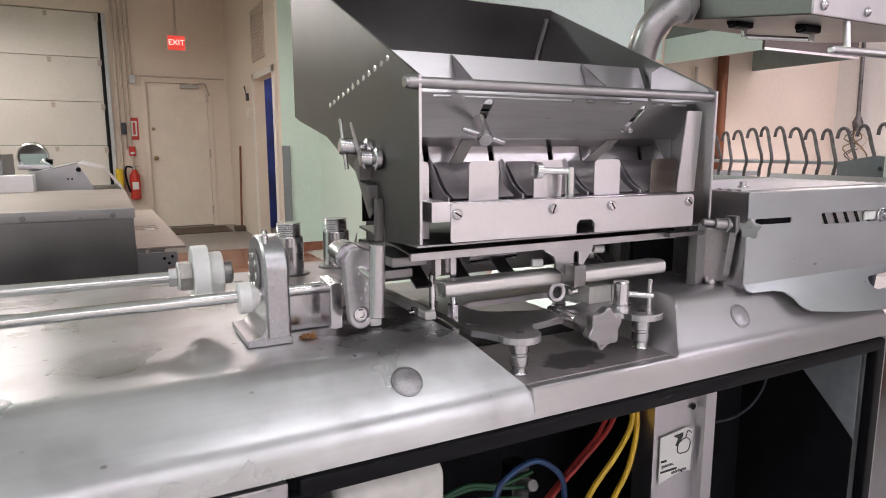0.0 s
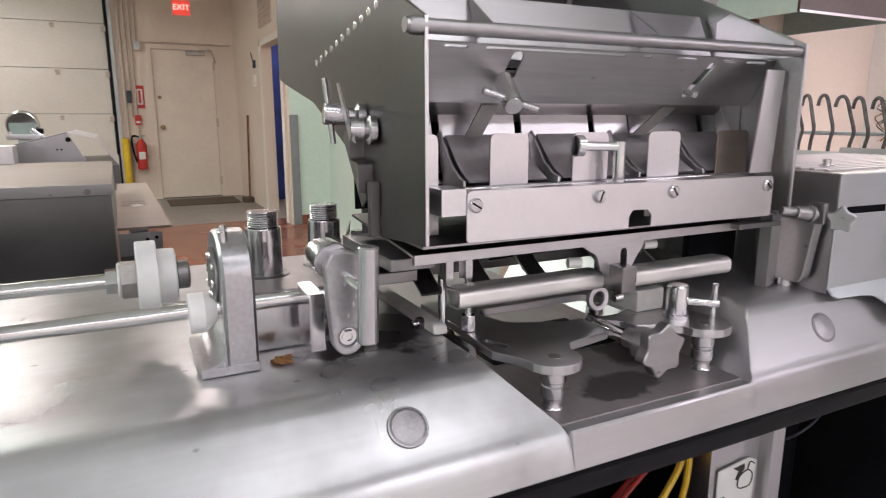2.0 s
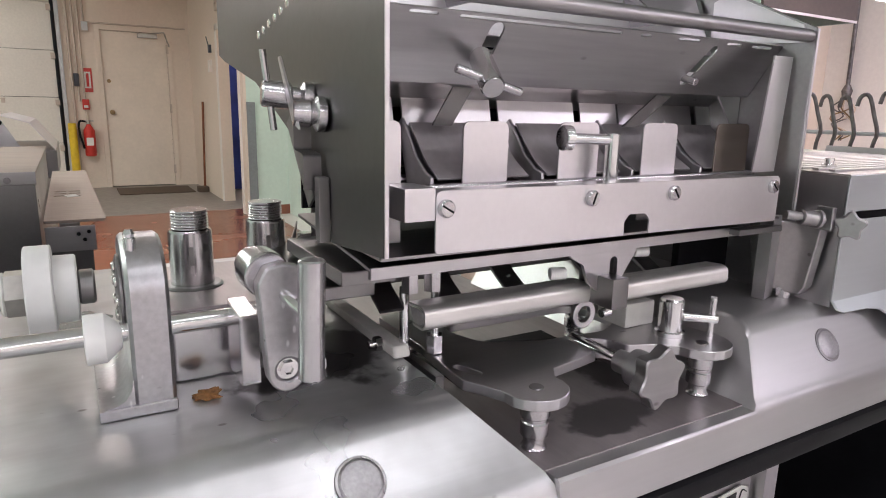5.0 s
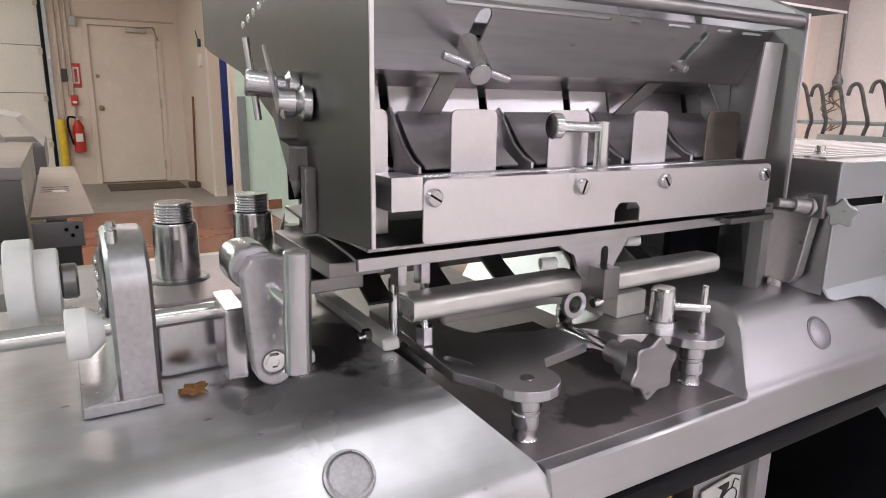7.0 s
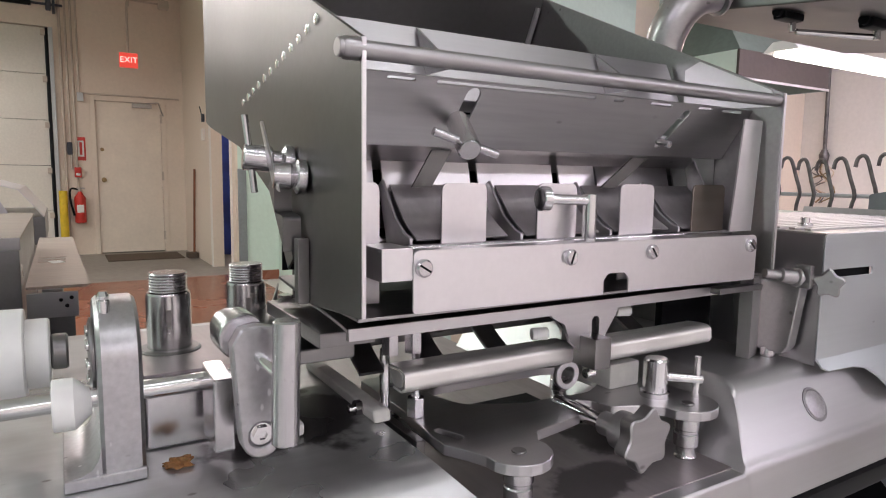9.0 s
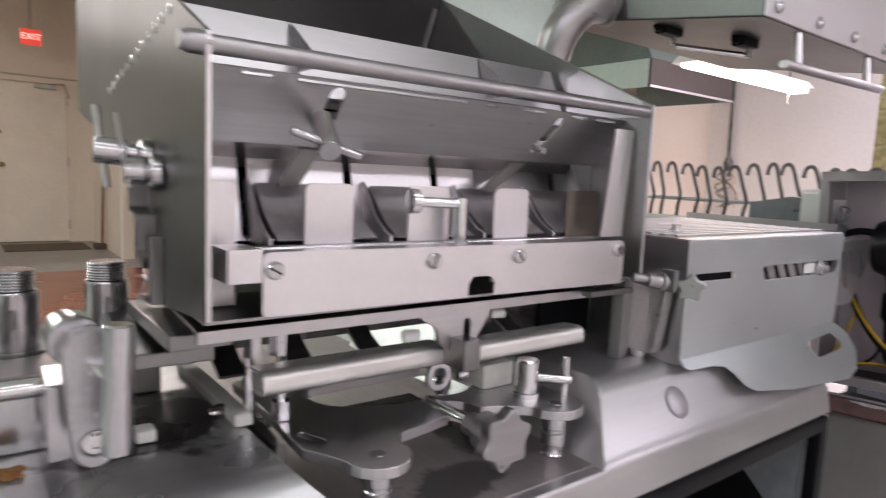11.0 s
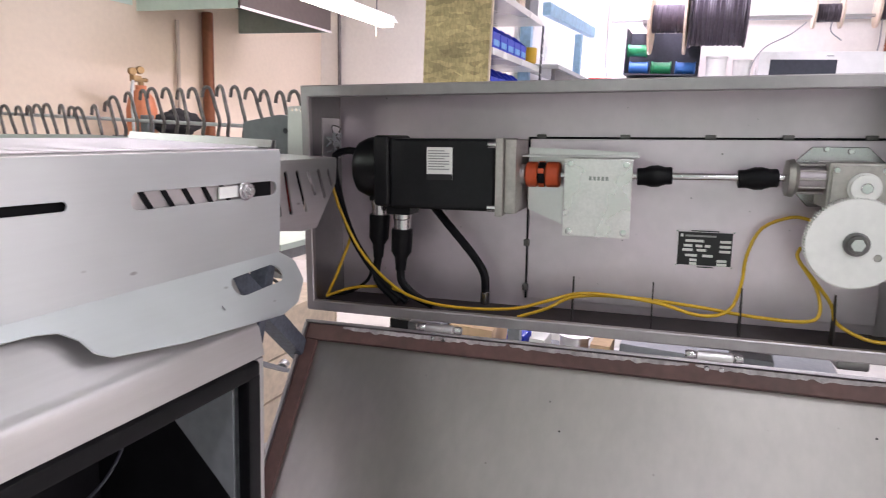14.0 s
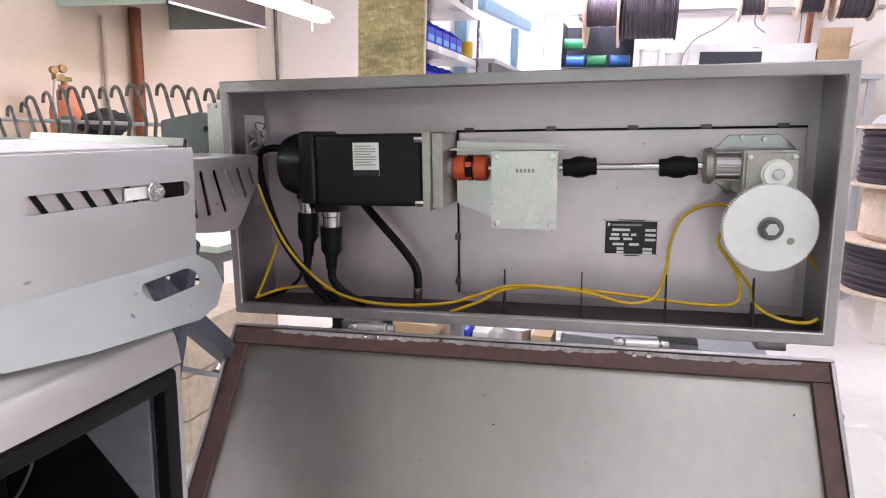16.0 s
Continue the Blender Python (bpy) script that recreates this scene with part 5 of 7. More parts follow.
part("arm", plate(lvo, "xz", 0.626, 0.012, [disc(0.2485, 1.0765, 0.0084, n=20)], r=[0.004, 0.004, 0.004, 0.004, 0.002] + [0] * 10, edge=0.0012), CAST, lv)
part("boss", lathe((0.2400, 0.638, 1.1400), (0.2370, 0.668, 1.1420), [(0, 0.0145), (0.05, 0.0155), (0.6, 0.0155), (0.65, 0.012), (1, 0.012)], 28), MACHINED, lv)
part("cap_screw", join(rod((0.2485, 0.628, 1.0765), (0.2485, 0.638, 1.0765), 0.0083, 16), lathe((0.2485, 0.628, 1.0765), (0.2485, 0.6245, 1.0765), [(0, 0.0062), (0.8, 0.0060), (0.85, 0.0034), (0.3, 0.0030)], 6)), CHROME, lv)
part("cross_rod", rod((0.2475, 0.628, 1.1285), (0.257, 0.600, 1.118), 0.0042, 14), CHROME, lv)
part("foot_block", box(0.285, 0.300, 0.694, 0.712, 1.0405, 1.0505, 0.003), WHITE_PLASTIC, lv, "white plastic foot")
part("handle", rod((0.2550, 0.598, 1.0795), (0.2570, 0.598, 1.1575), 0.0085, 24, 0.0012), MACHINED, lv, "round turned steel handle")

# ---- slatted cover on the right end ----
cv = thing("end_cover", (1.0, 0.70, 1.06), "brushed steel end cover with slots and a scalloped skirt", "machine cover")
CX0, CX1 = 0.8065, 1.203
part("front_face", plate([(CX0, 1.060), (CX0, 1.1925), (CX1, 1.1925), (CX1, 1.1450), (1.2005, 1.0605)], "xz", 0.5770, 0.002, [slot(0.8260, 1.1510, 0.9010, 1.1500, 0.0042), slot(0.980, 1.1475, 1.186, 1.1455, 0.0088)], r=[0.004, 0.005, 0.005, 0.0, 0.0], edge=0.0004), COVER_STEEL, cv)
# the skirt lies over the sloped base: (x, distance down the slope)
skirt = [(0.8065, -0.001), (1.1985, -0.001), (1.217, 0.016), (1.211, 0.045), (1.176, 0.070), (1.140, 0.0775), (0.990, 0.066), (0.912, 0.054), (0.899, 0.045), (0.893, 0.030), (0.880, 0.018), (0.860, 0.014), (0.815, 0.0125), (0.8065, 0.008)]
sk = plate([(x, -s) for x, s in skirt], "xz", -0.002, 0.002, [slot(1.101, -0.0275, 1.168, -0.0245, 0.0125)], r=[0.001, 0.001, 0.010, 0.012, 0.010, 0.008, 0, 0.008, 0.006, 0.006, 0.008, 0, 0.004, 0.002])
part("skirt", sk, COVER_STEEL, cv, "scalloped lower skirt with an oval hole", m=pose(0, 0.577, 1.06, -39.4, 0, 0))
part("side_face", plate([(0.5792, 1.055), (0.5792, 1.1915), (0.825, 1.1915), (0.825, 1.055)], "yz", CX0, 0.002), STEEL_V, cv)
part("rear_face", box(CX0 + 0.0022, CX1, 0.823, 0.825, 1.055, 1.1915), STEEL_V, cv)
part("top_face", box(CX0 + 0.0001, CX1 - 0.0001, 0.5775, 0.825, 1.1918, 1.1935, 0.0006), STEEL_SATIN, cv)
for k in range(13):
    part("top_rib", box(CX0 + 0.012, CX1 - 0.015, 0.600 + k * 0.017, 0.607 + k * 0.017, 1.1938, 1.1962, 0.0008), STEEL_SATIN, cv)
part("lid_screw", lathe((0.86, 0.63, 1.1938), (0.86, 0.63, 1.205), [(0, 0.008), (0.4, 0.008), (0.45, 0.005), (1, 0.005)], 14), CHROME, cv)
part("slot_bolt", join(rod((1.135, 0.590, 1.146), (1.135, 0.566, 1.146), 0.0045, 14), hexbar((1.135, 0.578, 1.146), (1.135, 0.570, 1.146), 0.009), rod((1.135, 0.5775, 1.146), (1.135, 0.5745, 1.146), 0.0115, 20)), MACHINED, cv, "adjusting bolt in the slot")
part("inner_scale", box(0.975, 1.150, 0.584, 0.586, 1.130, 1.162), STEEL_SATIN, cv)
# black sheets stand in for the dark inside seen through the slots
part("slot_shade_sheet", box(1.1505, 1.192, 0.584, 0.586, 1.130, 1.162), BLACK_VOID, cv)
for k in range(5):
    part("scale_mark", plate([(0.998 + k * 0.028, 1.136), (1.005 + k * 0.028, 1.136), (0.990 + k * 0.028, 1.158), (0.983 + k * 0.028, 1.158)], "xz", 0.5828, 0.001), BLACK_VOID, cv)
part("white_slider", box(1.095, 1.128, 0.580, 0.5825, 1.139, 1.153, 0.002), WHITE_PLASTIC, cv)
part("slot_shade_sheet", box(0.815, 0.912, 0.584, 0.586, 1.140, 1.160), BLACK_VOID, cv)
part("dent", blob(0, 0, 0.004, 0.003, 0, 14, 0.6), MACHINED, cv, m=pose(1.06, 0.5465, 1.026, 50, 0, 30))
part("end_lip", sheet([(1.196, 1.1945), (1.199, 1.2035), (1.2042, 1.2035), (1.2042, 1.178)], "xz", 0.586, 0.825, 0.0016), STEEL, cv, "folded steel end lip")
# vented side plate behind the cover
vp = thing("vented_guard", (1.29, 0.60, 1.09), "grey steel guard plate with slanted vent slots", "guard")
vs = [slot(a, b, c, d, 0.0036) for a, b, c, d in ((1.224, 1.156, 1.236, 1.104), (1.248, 1.158, 1.261, 1.104), (1.275, 1.158, 1.297, 1.104), (1.302, 1.157, 1.319, 1.126), (1.328, 1.158, 1.345, 1.120), (1.355, 1.157, 1.365, 1.136))]
part("plate", plate([(1.206, 1.085), (1.206, 1.176), (1.379, 1.176), (1.376, 1.137), (1.325, 1.075), (1.29, 1.074)], "xz", 0.602, 0.002, vs, r=[0.003, 0.003, 0.006, 0.008, 0.008, 0.004]), STEEL, vp)
part("top_flange", box(1.206, 1.378, 0.6042, 0.70, 1.1745, 1.1765), STEEL, vp)
# black sheet put in for the dark behind the vent slots
part("shade_backing", box(1.207, 1.377, 0.66, 0.662, 1.075, 1.174), BLACK_VOID, vp)
part("wire", pipe([(1.30, 0.63, 1.17), (1.292, 0.63, 1.14), (1.300, 0.63, 1.10)], 0.003, 8), RED_CABLE, vp, "red wire behind the slots")
part("wire", pipe([(1.262, 0.635, 1.16), (1.27, 0.635, 1.13), (1.285, 0.635, 1.09)], 0.003, 8), LABEL_WHITE, vp, "white wire behind the slots")
# bed behind the cover
rim = thing("rear_machine_bed", (1.1, 0.86, 1.19), "pale green machine bed with a dark steel channel", "machine bed")
part("bed", box(0.81, 1.33, 0.862, 1.06, 1.165, 1.190, 0.004), MINT_STEEL, rim, "pale green flat bed")
part("bed_leg", box(1.26, 1.30, 1.00, 1.04, FLOOR, 1.1648, 0.004), GREY_PAINT, rim)
part("bed_leg", box(0.86, 0.90, 1.022, 1.058, FLOOR, 1.1648, 0.004), GREY_PAINT, rim)
gu = thing("grey_bracket_unit", (1.49, 0.71, 1.16), "grey painted bracket on the enclosure side with a perforated plate", "bracket")
part("bracket", plate([(0.86, 1.165), (0.86, 1.222), (0.78, 1.238), (0.745, 1.234), (0.736, 1.215), (0.745, 1.165)], "yz", 1.478, 0.03, [disc(0.768, 1.210, 0.005), disc(0.752, 1.196, 0.004)], r=0.006), GREY_PAINT, gu)
part("perforated_plate", plate([(0.716, 1.16), (0.757, 1.16), (0.757, 1.252), (0.716, 1.255)], "yz", 1.470, 0.003, [disc(0.722 + 0.009 * k, 1.247, 0.0028, n=8) for k in range(4)], r=0.002), STEEL_SATIN, gu, "bright perforated steel plate")
part("mount", box(1.481, 1.503, 0.7065, 0.80, 1.150, 1.1648, 0.003), GREY_PAINT, gu)
# right-hand latch with star knob beside the hopper
lt = thing("side_latch", (0.80, 0.60, 1.06), "steel latch arm with a small star knob", "latch")
part("arm", plate([(0.587, 1.140), (0.668, 1.140), (0.658, 1.074), (0.648, 1.065), (0.602, 1.065), (0.596, 1.074)], "yz", 0.786, 0.014, r=0.004, edge=0.001), STEEL_PANEL, lt)
part("shaft", rod((0.742, 0.600, 1.1540), (0.798, 0.578, 1.1460), 0.0048, 16), STEEL_PANEL, lt)
part("collar", lathe((0.757, 0.593, 1.1520), (0.776, 0.586, 1.1490), [(0, 0.0075), (0.8, 0.0075), (0.85, 0.0095), (1, 0.0095)], 20), STEEL_PANEL, lt)
part("wing_nut", box(0.780, 0.787, 0.575, 0.592, 1.138, 1.162, 0.002), STEEL_PANEL, lt)
part("knob_head", star(0.0, 0.0, 0.0105, 0.0155, 5, -0.006, 0.012), STEEL_PANEL, lt, m=pose(0.797, 0.566, 1.1445, 0, 0, -62))
part("foot_rod", rod((0.793, 0.622, 1.0565), (0.793, 0.622, 1.068), 0.008, 16), MACHINED, lt)
part("link", box(0.700, 0.770, 0.618, 0.630, 1.132, 1.138, 0.001), STEEL_DARK, lt)
part("backplate", box(0.715, 0.80, 0.70, 0.71, 1.062, 1.15, 0.002), BLACK_VOID, lt)

# ---- overhead steel box with a bent feed pipe ----
ob_ = thing("overhead_box", (1.13, 0.68, 1.436), "overhead stainless steel box with bolts and a handrail", "control box")
# shell is coloured darker than the front for what it mirrors
part("shell", prism([(0.5655, 1.4365), (0.88, 1.478), (0.88, 1.80), (0.5655, 1.80)], 0.889, 1.385, 0.003), STEEL_SHADE, ob_, "steel shell, its dark reflection in the colour")
part("front_face", box(0.8895, 1.3845, 0.5615, 0.5653, 1.4370, 1.80, 0.0015), STEEL_V, ob_, "bright steel front")
for k in range(5):
    bx = 0.911 + k * 0.1025
    part("dome_bolt", lathe((bx, 0.5613, 1.4505), (bx, 0.5555, 1.4505), [(0, 0.0075), (0.4, 0.0072), (0.8, 0.0045), (1, 0.001)], 18), MACHINED, ob_)
part("rail", rod((0.936, 0.562, 1.3925), (1.226, 0.562, 1.3965), 0.0058, 18, 0.002), STEEL_SATIN, ob_, "round steel handrail")
for px in (0.985, 1.192):
    part("rail_post", rod((px, 0.568, 1.398), (px, 0.572, 1.4363), 0.0048, 14), STEEL_SATIN, ob_)
for px, py in ((0.945, 0.72), (1.03, 0.66)):
    zc = 1.4365 + (py - 0.5655) * 0.1685
    part("black_clamp", join(box(px - 0.02, px + 0.022, py - 0.009, py + 0.009, zc - 0.016, zc + 0.002, 0.004), rod((px - 0.026, py, zc - 0.007), (px - 0.018, py, zc - 0.007), 0.0065, 14)), BLACK_RUBBER, ob_)
    part("clamp_stem", rod((px + 0.01, py, zc - 0.028), (px + 0.01, py, zc - 0.014), 0.0045, 12), CHROME, ob_)
part("inner_rod", rod((0.955, 0.715, 1.434), (1.035, 0.663, 1.428), 0.004, 12), CHROME, ob_)
part("feed_pipe", pipe([(0.826, 0.852, 1.055), (0.826, 0.835, 1.28), (0.826, 0.818, 1.40), (0.832, 0.805, 1.447), (0.855, 0.79, 1.478), (0.895, 0.778, 1.488)], 0.0245, 22, 6), STEEL_PANEL, ob_, "bent polished steel pipe")
part("pipe_flange", rod((0.880, 0.783, 1.4845), (0.8895, 0.780, 1.487), 0.029, 22), STEEL_PANEL, ob_)

# ---- open drive enclosure (own frame: u to its right, v inwards, w up) ----
U, V, W = Vector((0.0700, -0.9966, 0.0431)), Vector((0.9975, 0.0699, -0.0036)), Vector((0.0006, 0.0432, 0.9991))
BX = Matrix(((U.x, V.x, W.x, 1.465), (U.y, V.y, W.y, 0.704), (U.z, V.z, W.z, 0.901), (0, 0, 0, 1)))
BW, BH, BD = 0.926, 0.386, 0.125
en = thing("drive_enclosure", BX.copy(), "open grey steel drive enclosure holding a motor", "enclosure")


def bp(name, bm, mat, label="", parent=None):
    return part(name, bm, mat, parent or en, label, BX)


bp("back", box(0.002, BW - 0.002, BD, BD + 0.003, 0.002, BH - 0.002), STEEL_BOX)
bp("top", box(0, BW, 0.0005, BD + 0.003, BH - 0.003, BH), RIM_STEEL)
bp("bottom", box(0, BW, 0.0005, BD + 0.003, 0, 0.003), RIM_STEEL)
# sides are the same sheet; the dark they mirror is in the colour
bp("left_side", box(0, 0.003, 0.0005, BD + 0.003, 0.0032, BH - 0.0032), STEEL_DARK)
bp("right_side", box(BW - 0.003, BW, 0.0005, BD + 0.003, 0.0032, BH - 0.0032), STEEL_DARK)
bp("rim", plate([(0, 0), (BW, 0), (BW, BH), (0, BH)], "xz", -0.014, 0.014, [[Vector(p) for p in ((0.014, 0.018), (BW - 0.016, 0.018), (BW - 0.016, BH - 0.019), (0.014, BH - 0.019))]], edge=0.002), RIM_STEEL, "folded steel rim")
bp("inner_panel", plate([(0.368, 0.020), (BW - 0.02, 0.020), (BW - 0.02, 0.300), (0.368, 0.300)], "xz", BD - 0.006, 0.004, edge=0.0006), STEEL_BOX)
bp("panel_edge", join(box(0.3655, BW - 0.02, BD - 0.0075, BD - 0.0065, 0.300, 0.3035), box(0.3640, 0.3672, BD - 0.0075, BD - 0.0065, 0.020, 0.3035)), BLACK_RUBBER, "black edge strip")
for cu in (0.386, 0.523, 0.652, 0.762, 0.872):
    bp("edge_clip", box(cu - 0.008, cu + 0.008, BD - 0.012, BD - 0.004, 0.3005, 0.3075, 0.002), HOOK_STEEL)
for cw in (0.12, 0.04):
    bp("edge_clip", box(0.360, 0.370, BD - 0.012, BD - 0.004, cw - 0.006, cw + 0.006, 0.002), HOOK_STEEL)
bp("oily_floor", box(0.0035, BW - 0.0035, 0.001, BD - 0.007, 0.0034, 0.0046), OIL_FLOOR, "dark oily floor of the box")
# motor
mo = thing("servo_motor", BX @ Matrix.Translation((0.22, 0.06, 0.18)), "black servo motor with a white rating label", "motor")


def mp_(name, bm, mat, label="", parent=None):
    return part(name, bm, mat, parent or mo, label, BX)


mp_("body", box(0.150, 0.332, 0.008, 0.118, 0.184, 0.300, 0.010, 3), BLACK_PAINT)
mp_("rear_housing", box(0.120, 0.1495, 0.0085, 0.118, 0.186, 0.305, 0.009, 3), BLACK_PAINT)
mp_("encoder_cap", lathe((0.123, 0.062, 0.249), (0.074, 0.062, 0.249), [(0, 0.054), (0.55, 0.053), (0.9, 0.046), (1, 0.038)], 36), BLACK_PAINT)
mp_("flange", box(0.333, 0.345, 0.004, 0.122, 0.178, 0.301, 0.002), ALU_DULL, "dull metal motor flange")
mp_("adapter", box(0.346, 0.364, 0.014, 0.120, 0.182, 0.299, 0.002), ALU_DULL)
for cu, cw in ((0.320, 0.290), (0.320, 0.190)):
    mp_("corner_bolt", rod((cu, 0.008, cw), (cu + 0.014, 0.008, cw), 0.0055, 14), CHROME)
lb = mp_("rating_label", box(0.2180, 0.2615, 0.0062, 0.0072, 0.2335, 0.286), LABEL_WHITE, "white printed rating label")
mp_("label_band", box(0.2180, 0.2615, 0.0056, 0.0061, 0.2335, 0.243), LABEL_BLACK, "", lb)
for k in range(8):
    mp_("print_bar", box(0.2205, 0.2205 + (0.036 if k % 3 else 0.028), 0.0056, 0.0060, 0.2795 - k * 0.0042, 0.2812 - k * 0.0042), INK_GREY, "", lb)
for cu, v0, w0, w1, r in ((0.110, 0.06, 0.194, 0.088, 0.0175), (0.158, 0.048, 0.172, 0.070, 0.0180)):
    cn = mp_("connector", lathe((cu, v0, w0 + 0.012), (cu, v0, w0 - 0.028), [(0, r * 0.72), (0.2, r * 0.72), (0.25, r * 0.88), (0.55, r * 0.88), (0.6, r * 0.8), (1, r * 0.8)], 22), MACHINED, "metal cable connector")
    mp_("boot", lathe((cu, v0, w0 - 0.028), (cu - 0.004, v0, w1), [(0, r), (0.03, r * 1.05), (0.55, r), (0.7, r * 0.62), (1, r * 0.5)], 22), BLACK_RUBBER, "black rubber boot", cn)
mp_("connector_base", box(0.135, 0.180, 0.028, 0.075, 0.170, 0.187, 0.004), BLACK_PAINT)
mp_("terminal_base", box(0.096, 0.124, 0.045, 0.075, 0.190, 0.206, 0.004), BLACK_PAINT)
cp = thing("shaft_coupling", BX @ Matrix.Translation((0.40, 0.06, 0.22)), "orange flexible shaft coupling with a black band", "coupling")
for a, b, mt, r in ((0.3725, 0.392, ORANGE, 0.0205), (0.3922, 0.4045, BLACK_RUBBER, 0.0205), (0.4047, 0.427, ORANGE, 0.0205), (0.360, 0.3723, STEEL_PIT, 0.0165)):
    part("hub" if r < 0.02 else "segment", rod((a, 0.062, 0.243), (b, 0.062, 0.243), r, 28), mt, cp, m=BX)
for k in range(5):
    a = k * 1.25
    part("jaw", box(0.394, 0.403, -0.004, 0.004, 0.0195, 0.0212), ORANGE, cp, m=BX @ Matrix.Translation((0, 0.062, 0.243)) @ pose(0, 0, 0, math.degrees(a)))
ds = thing("drive_shaft", BX @ Matrix.Translation((0.63, 0.06, 0.24)), "polished drive shaft with black rubber boots", "drive shaft")
part("shaft", rod((0.4272, 0.062, 0.243), (0.760, 0.062, 0.246), 0.0055, 16), CHROME, ds, m=BX)
for a, b in ((0.546, 0.598), (0.690, 0.744)):
    part("boot", lathe((a, 0.062, 0.243), (b, 0.062, 0.2455), [(0, 0.012), (0.02, 0.0135), (0.2, 0.0135), (0.4, 0.0168), (0.6, 0.0168), (0.8, 0.0135), (0.97, 0.0135), (1, 0.012)], 26), BLACK_RUBBER, ds, "black rubber boot", m=BX)
bh = thing("bearing_housing", BX @ Matrix.Translation((0.49, 0.06, 0.15)), "milled aluminium bearing plate with four screws", "bearing housing")
part("front_plate", box(0.4375, 0.5400, 0.030, 0.042, 0.1490, 0.2705, 0.0012), ALU, bh, m=BX)
part("side_bracket", plate([(0.372, 0.184), (0.372, 0.286), (0.545, 0.280), (0.545, 0.270), (0.430, 0.266), (0.430, 0.160)], "xz", 0.082, 0.003), STEEL_SATIN, bh, m=BX)
part("top_tray", box(0.368, 0.548, 0.045, 0.117, 0.2715, 0.2745, 0.001), STEEL_SATIN, bh, m=BX)
part("block", box(0.445, 0.533, 0.0425, 0.118, 0.155, 0.266, 0.002), STEEL_SATIN, bh, m=BX)
for cu in (0.447, 0.531):
    for cw in (0.1575, 0.262):
        part("screw", lathe((cu, 0.0298, cw), (cu, 0.0275, cw), [(0, 0.0052), (0.7, 0.0052), (1, 0.004)], 16), CHROME, bh, m=BX)
for k in range(5):
    part("stamp_mark", box(0.476 + k * 0.0062, 0.480 + k * 0.0062, 0.0293, 0.0298, 0.2375, 0.2435), INK_GREY, bh, m=BX)
gb = thing("gearbox", BX @ Matrix.Translation((0.83, 0.06, 0.19)), "dull metal right-angle gearbox on a steel plate", "gearbox")
part("mount_plate", plate([(0.795, 0.2005), (0.868, 0.2005), (0.892, 0.225), (0.892, 0.268), (0.868, 0.2905), (0.795, 0.2905), (0.773, 0.268), (0.773, 0.225)], "xz", 0.1122, 0.0066, r=0.004, edge=0.0008), MACHINED, gb, "bright eight-sided mounting plate", m=BX)
for k in range(8):
    a = k * math.pi / 4 + 0.3
    part("disc_bolt", rod((0.826 + 0.042 * math.cos(a), 0.1118, 0.247 + 0.042 * math.sin(a)), (0.826 + 0.042 * math.cos(a), 0.107, 0.247 + 0.042 * math.sin(a)), 0.004, 10), CHROME, gb, m=BX)
part("input_flange", lathe((0.754, 0.062, 0.246), (0.768, 0.062, 0.246), [(0, 0.026), (0.6, 0.028), (1, 0.022)], 26), ALU_DULL, gb, m=BX)
part("input_neck", lathe((0.766, 0.066, 0.2455), (0.804, 0.066, 0.2455), [(0, 0.0235), (0.1, 0.0225), (0.9, 0.0225), (1, 0.0245)], 28), RIM_STEEL, gb, "oily round gearbox neck", m=BX)
for k in range(5):
    a = math.pi * (0.15 + 0.175 * k)
    part("neck_rib", rod((0.768, 0.066 - 0.0225 * math.sin(a), 0.2455 + 0.0225 * math.cos(a)), (0.803, 0.066 - 0.0225 * math.sin(a), 0.2455 + 0.0225 * math.cos(a)), 0.0018, 8), ALU_DULL, gb, m=BX)
part("housing", box(0.802, 0.876, 0.036, 0.111, 0.205, 0.270, 0.004), ALU_DULL, gb, m=BX)
part("face_plate", box(0.806, 0.874, 0.0315, 0.0358, 0.203, 0.266, 0.003), ALU_DULL, gb, m=BX)
part("output_hub", lathe((0.846, 0.0315, 0.236), (0.846, 0.020, 0.236), [(0, 0.021), (0.3, 0.021), (0.35, 0.0185), (0.9, 0.0185), (1, 0.0165)], 28), WHITE_PLASTIC, gb, m=BX)
part("hub_pin", rod((0.846, 0.0198, 0.236), (0.846, 0.016, 0.236), 0.0075, 18), CHROME, gb, m=BX)
for cu, cw in ((0.811, 0.260), (0.869, 0.260)):
    part("plate_bolt", rod((cu, 0.0313, cw), (cu, 0.0285, cw), 0.0042, 12), CHROME, gb, m=BX)
ge = thing("white_gear", BX @ Matrix.Translation((0.839, 0.02, 0.098)), "white nylon spur gear with a steel hub", "gear")
teeth = []
for k in range(92):
    for q, rr in ((0, 0.0612), (0.32, 0.0612), (0.5, 0.0634), (0.8, 0.0634)):
        a = 2 * math.pi * (k + q) / 92
        teeth.append((0.839 + rr * math.cos(a), 0.1605 + rr * math.sin(a)))
part("gear_disc", plate(teeth, "xz", 0.012, 0.016, [disc(0.8665, 0.1425, 0.0052, n=16)]), WHITE_PLASTIC, ge, m=BX)
part("hub", lathe((0.839, 0.0118, 0.1605), (0.839, 0.004, 0.1605), [(0, 0.0165), (0.5, 0.0165), (0.6, 0.013), (1, 0.012)], 28), STEEL_SHADE, ge, "dark steel hub", m=BX)
part("hub_bolt", hexbar((0.839, 0.0038, 0.1605), (0.839, 0.000, 0.1605), 0.009), CHROME, ge, m=BX)
part("hole_pin", rod((0.8665, 0.024, 0.1425), (0.8665, 0.0135, 0.1425), 0.0050, 14), ALU_DULL, ge, m=BX)
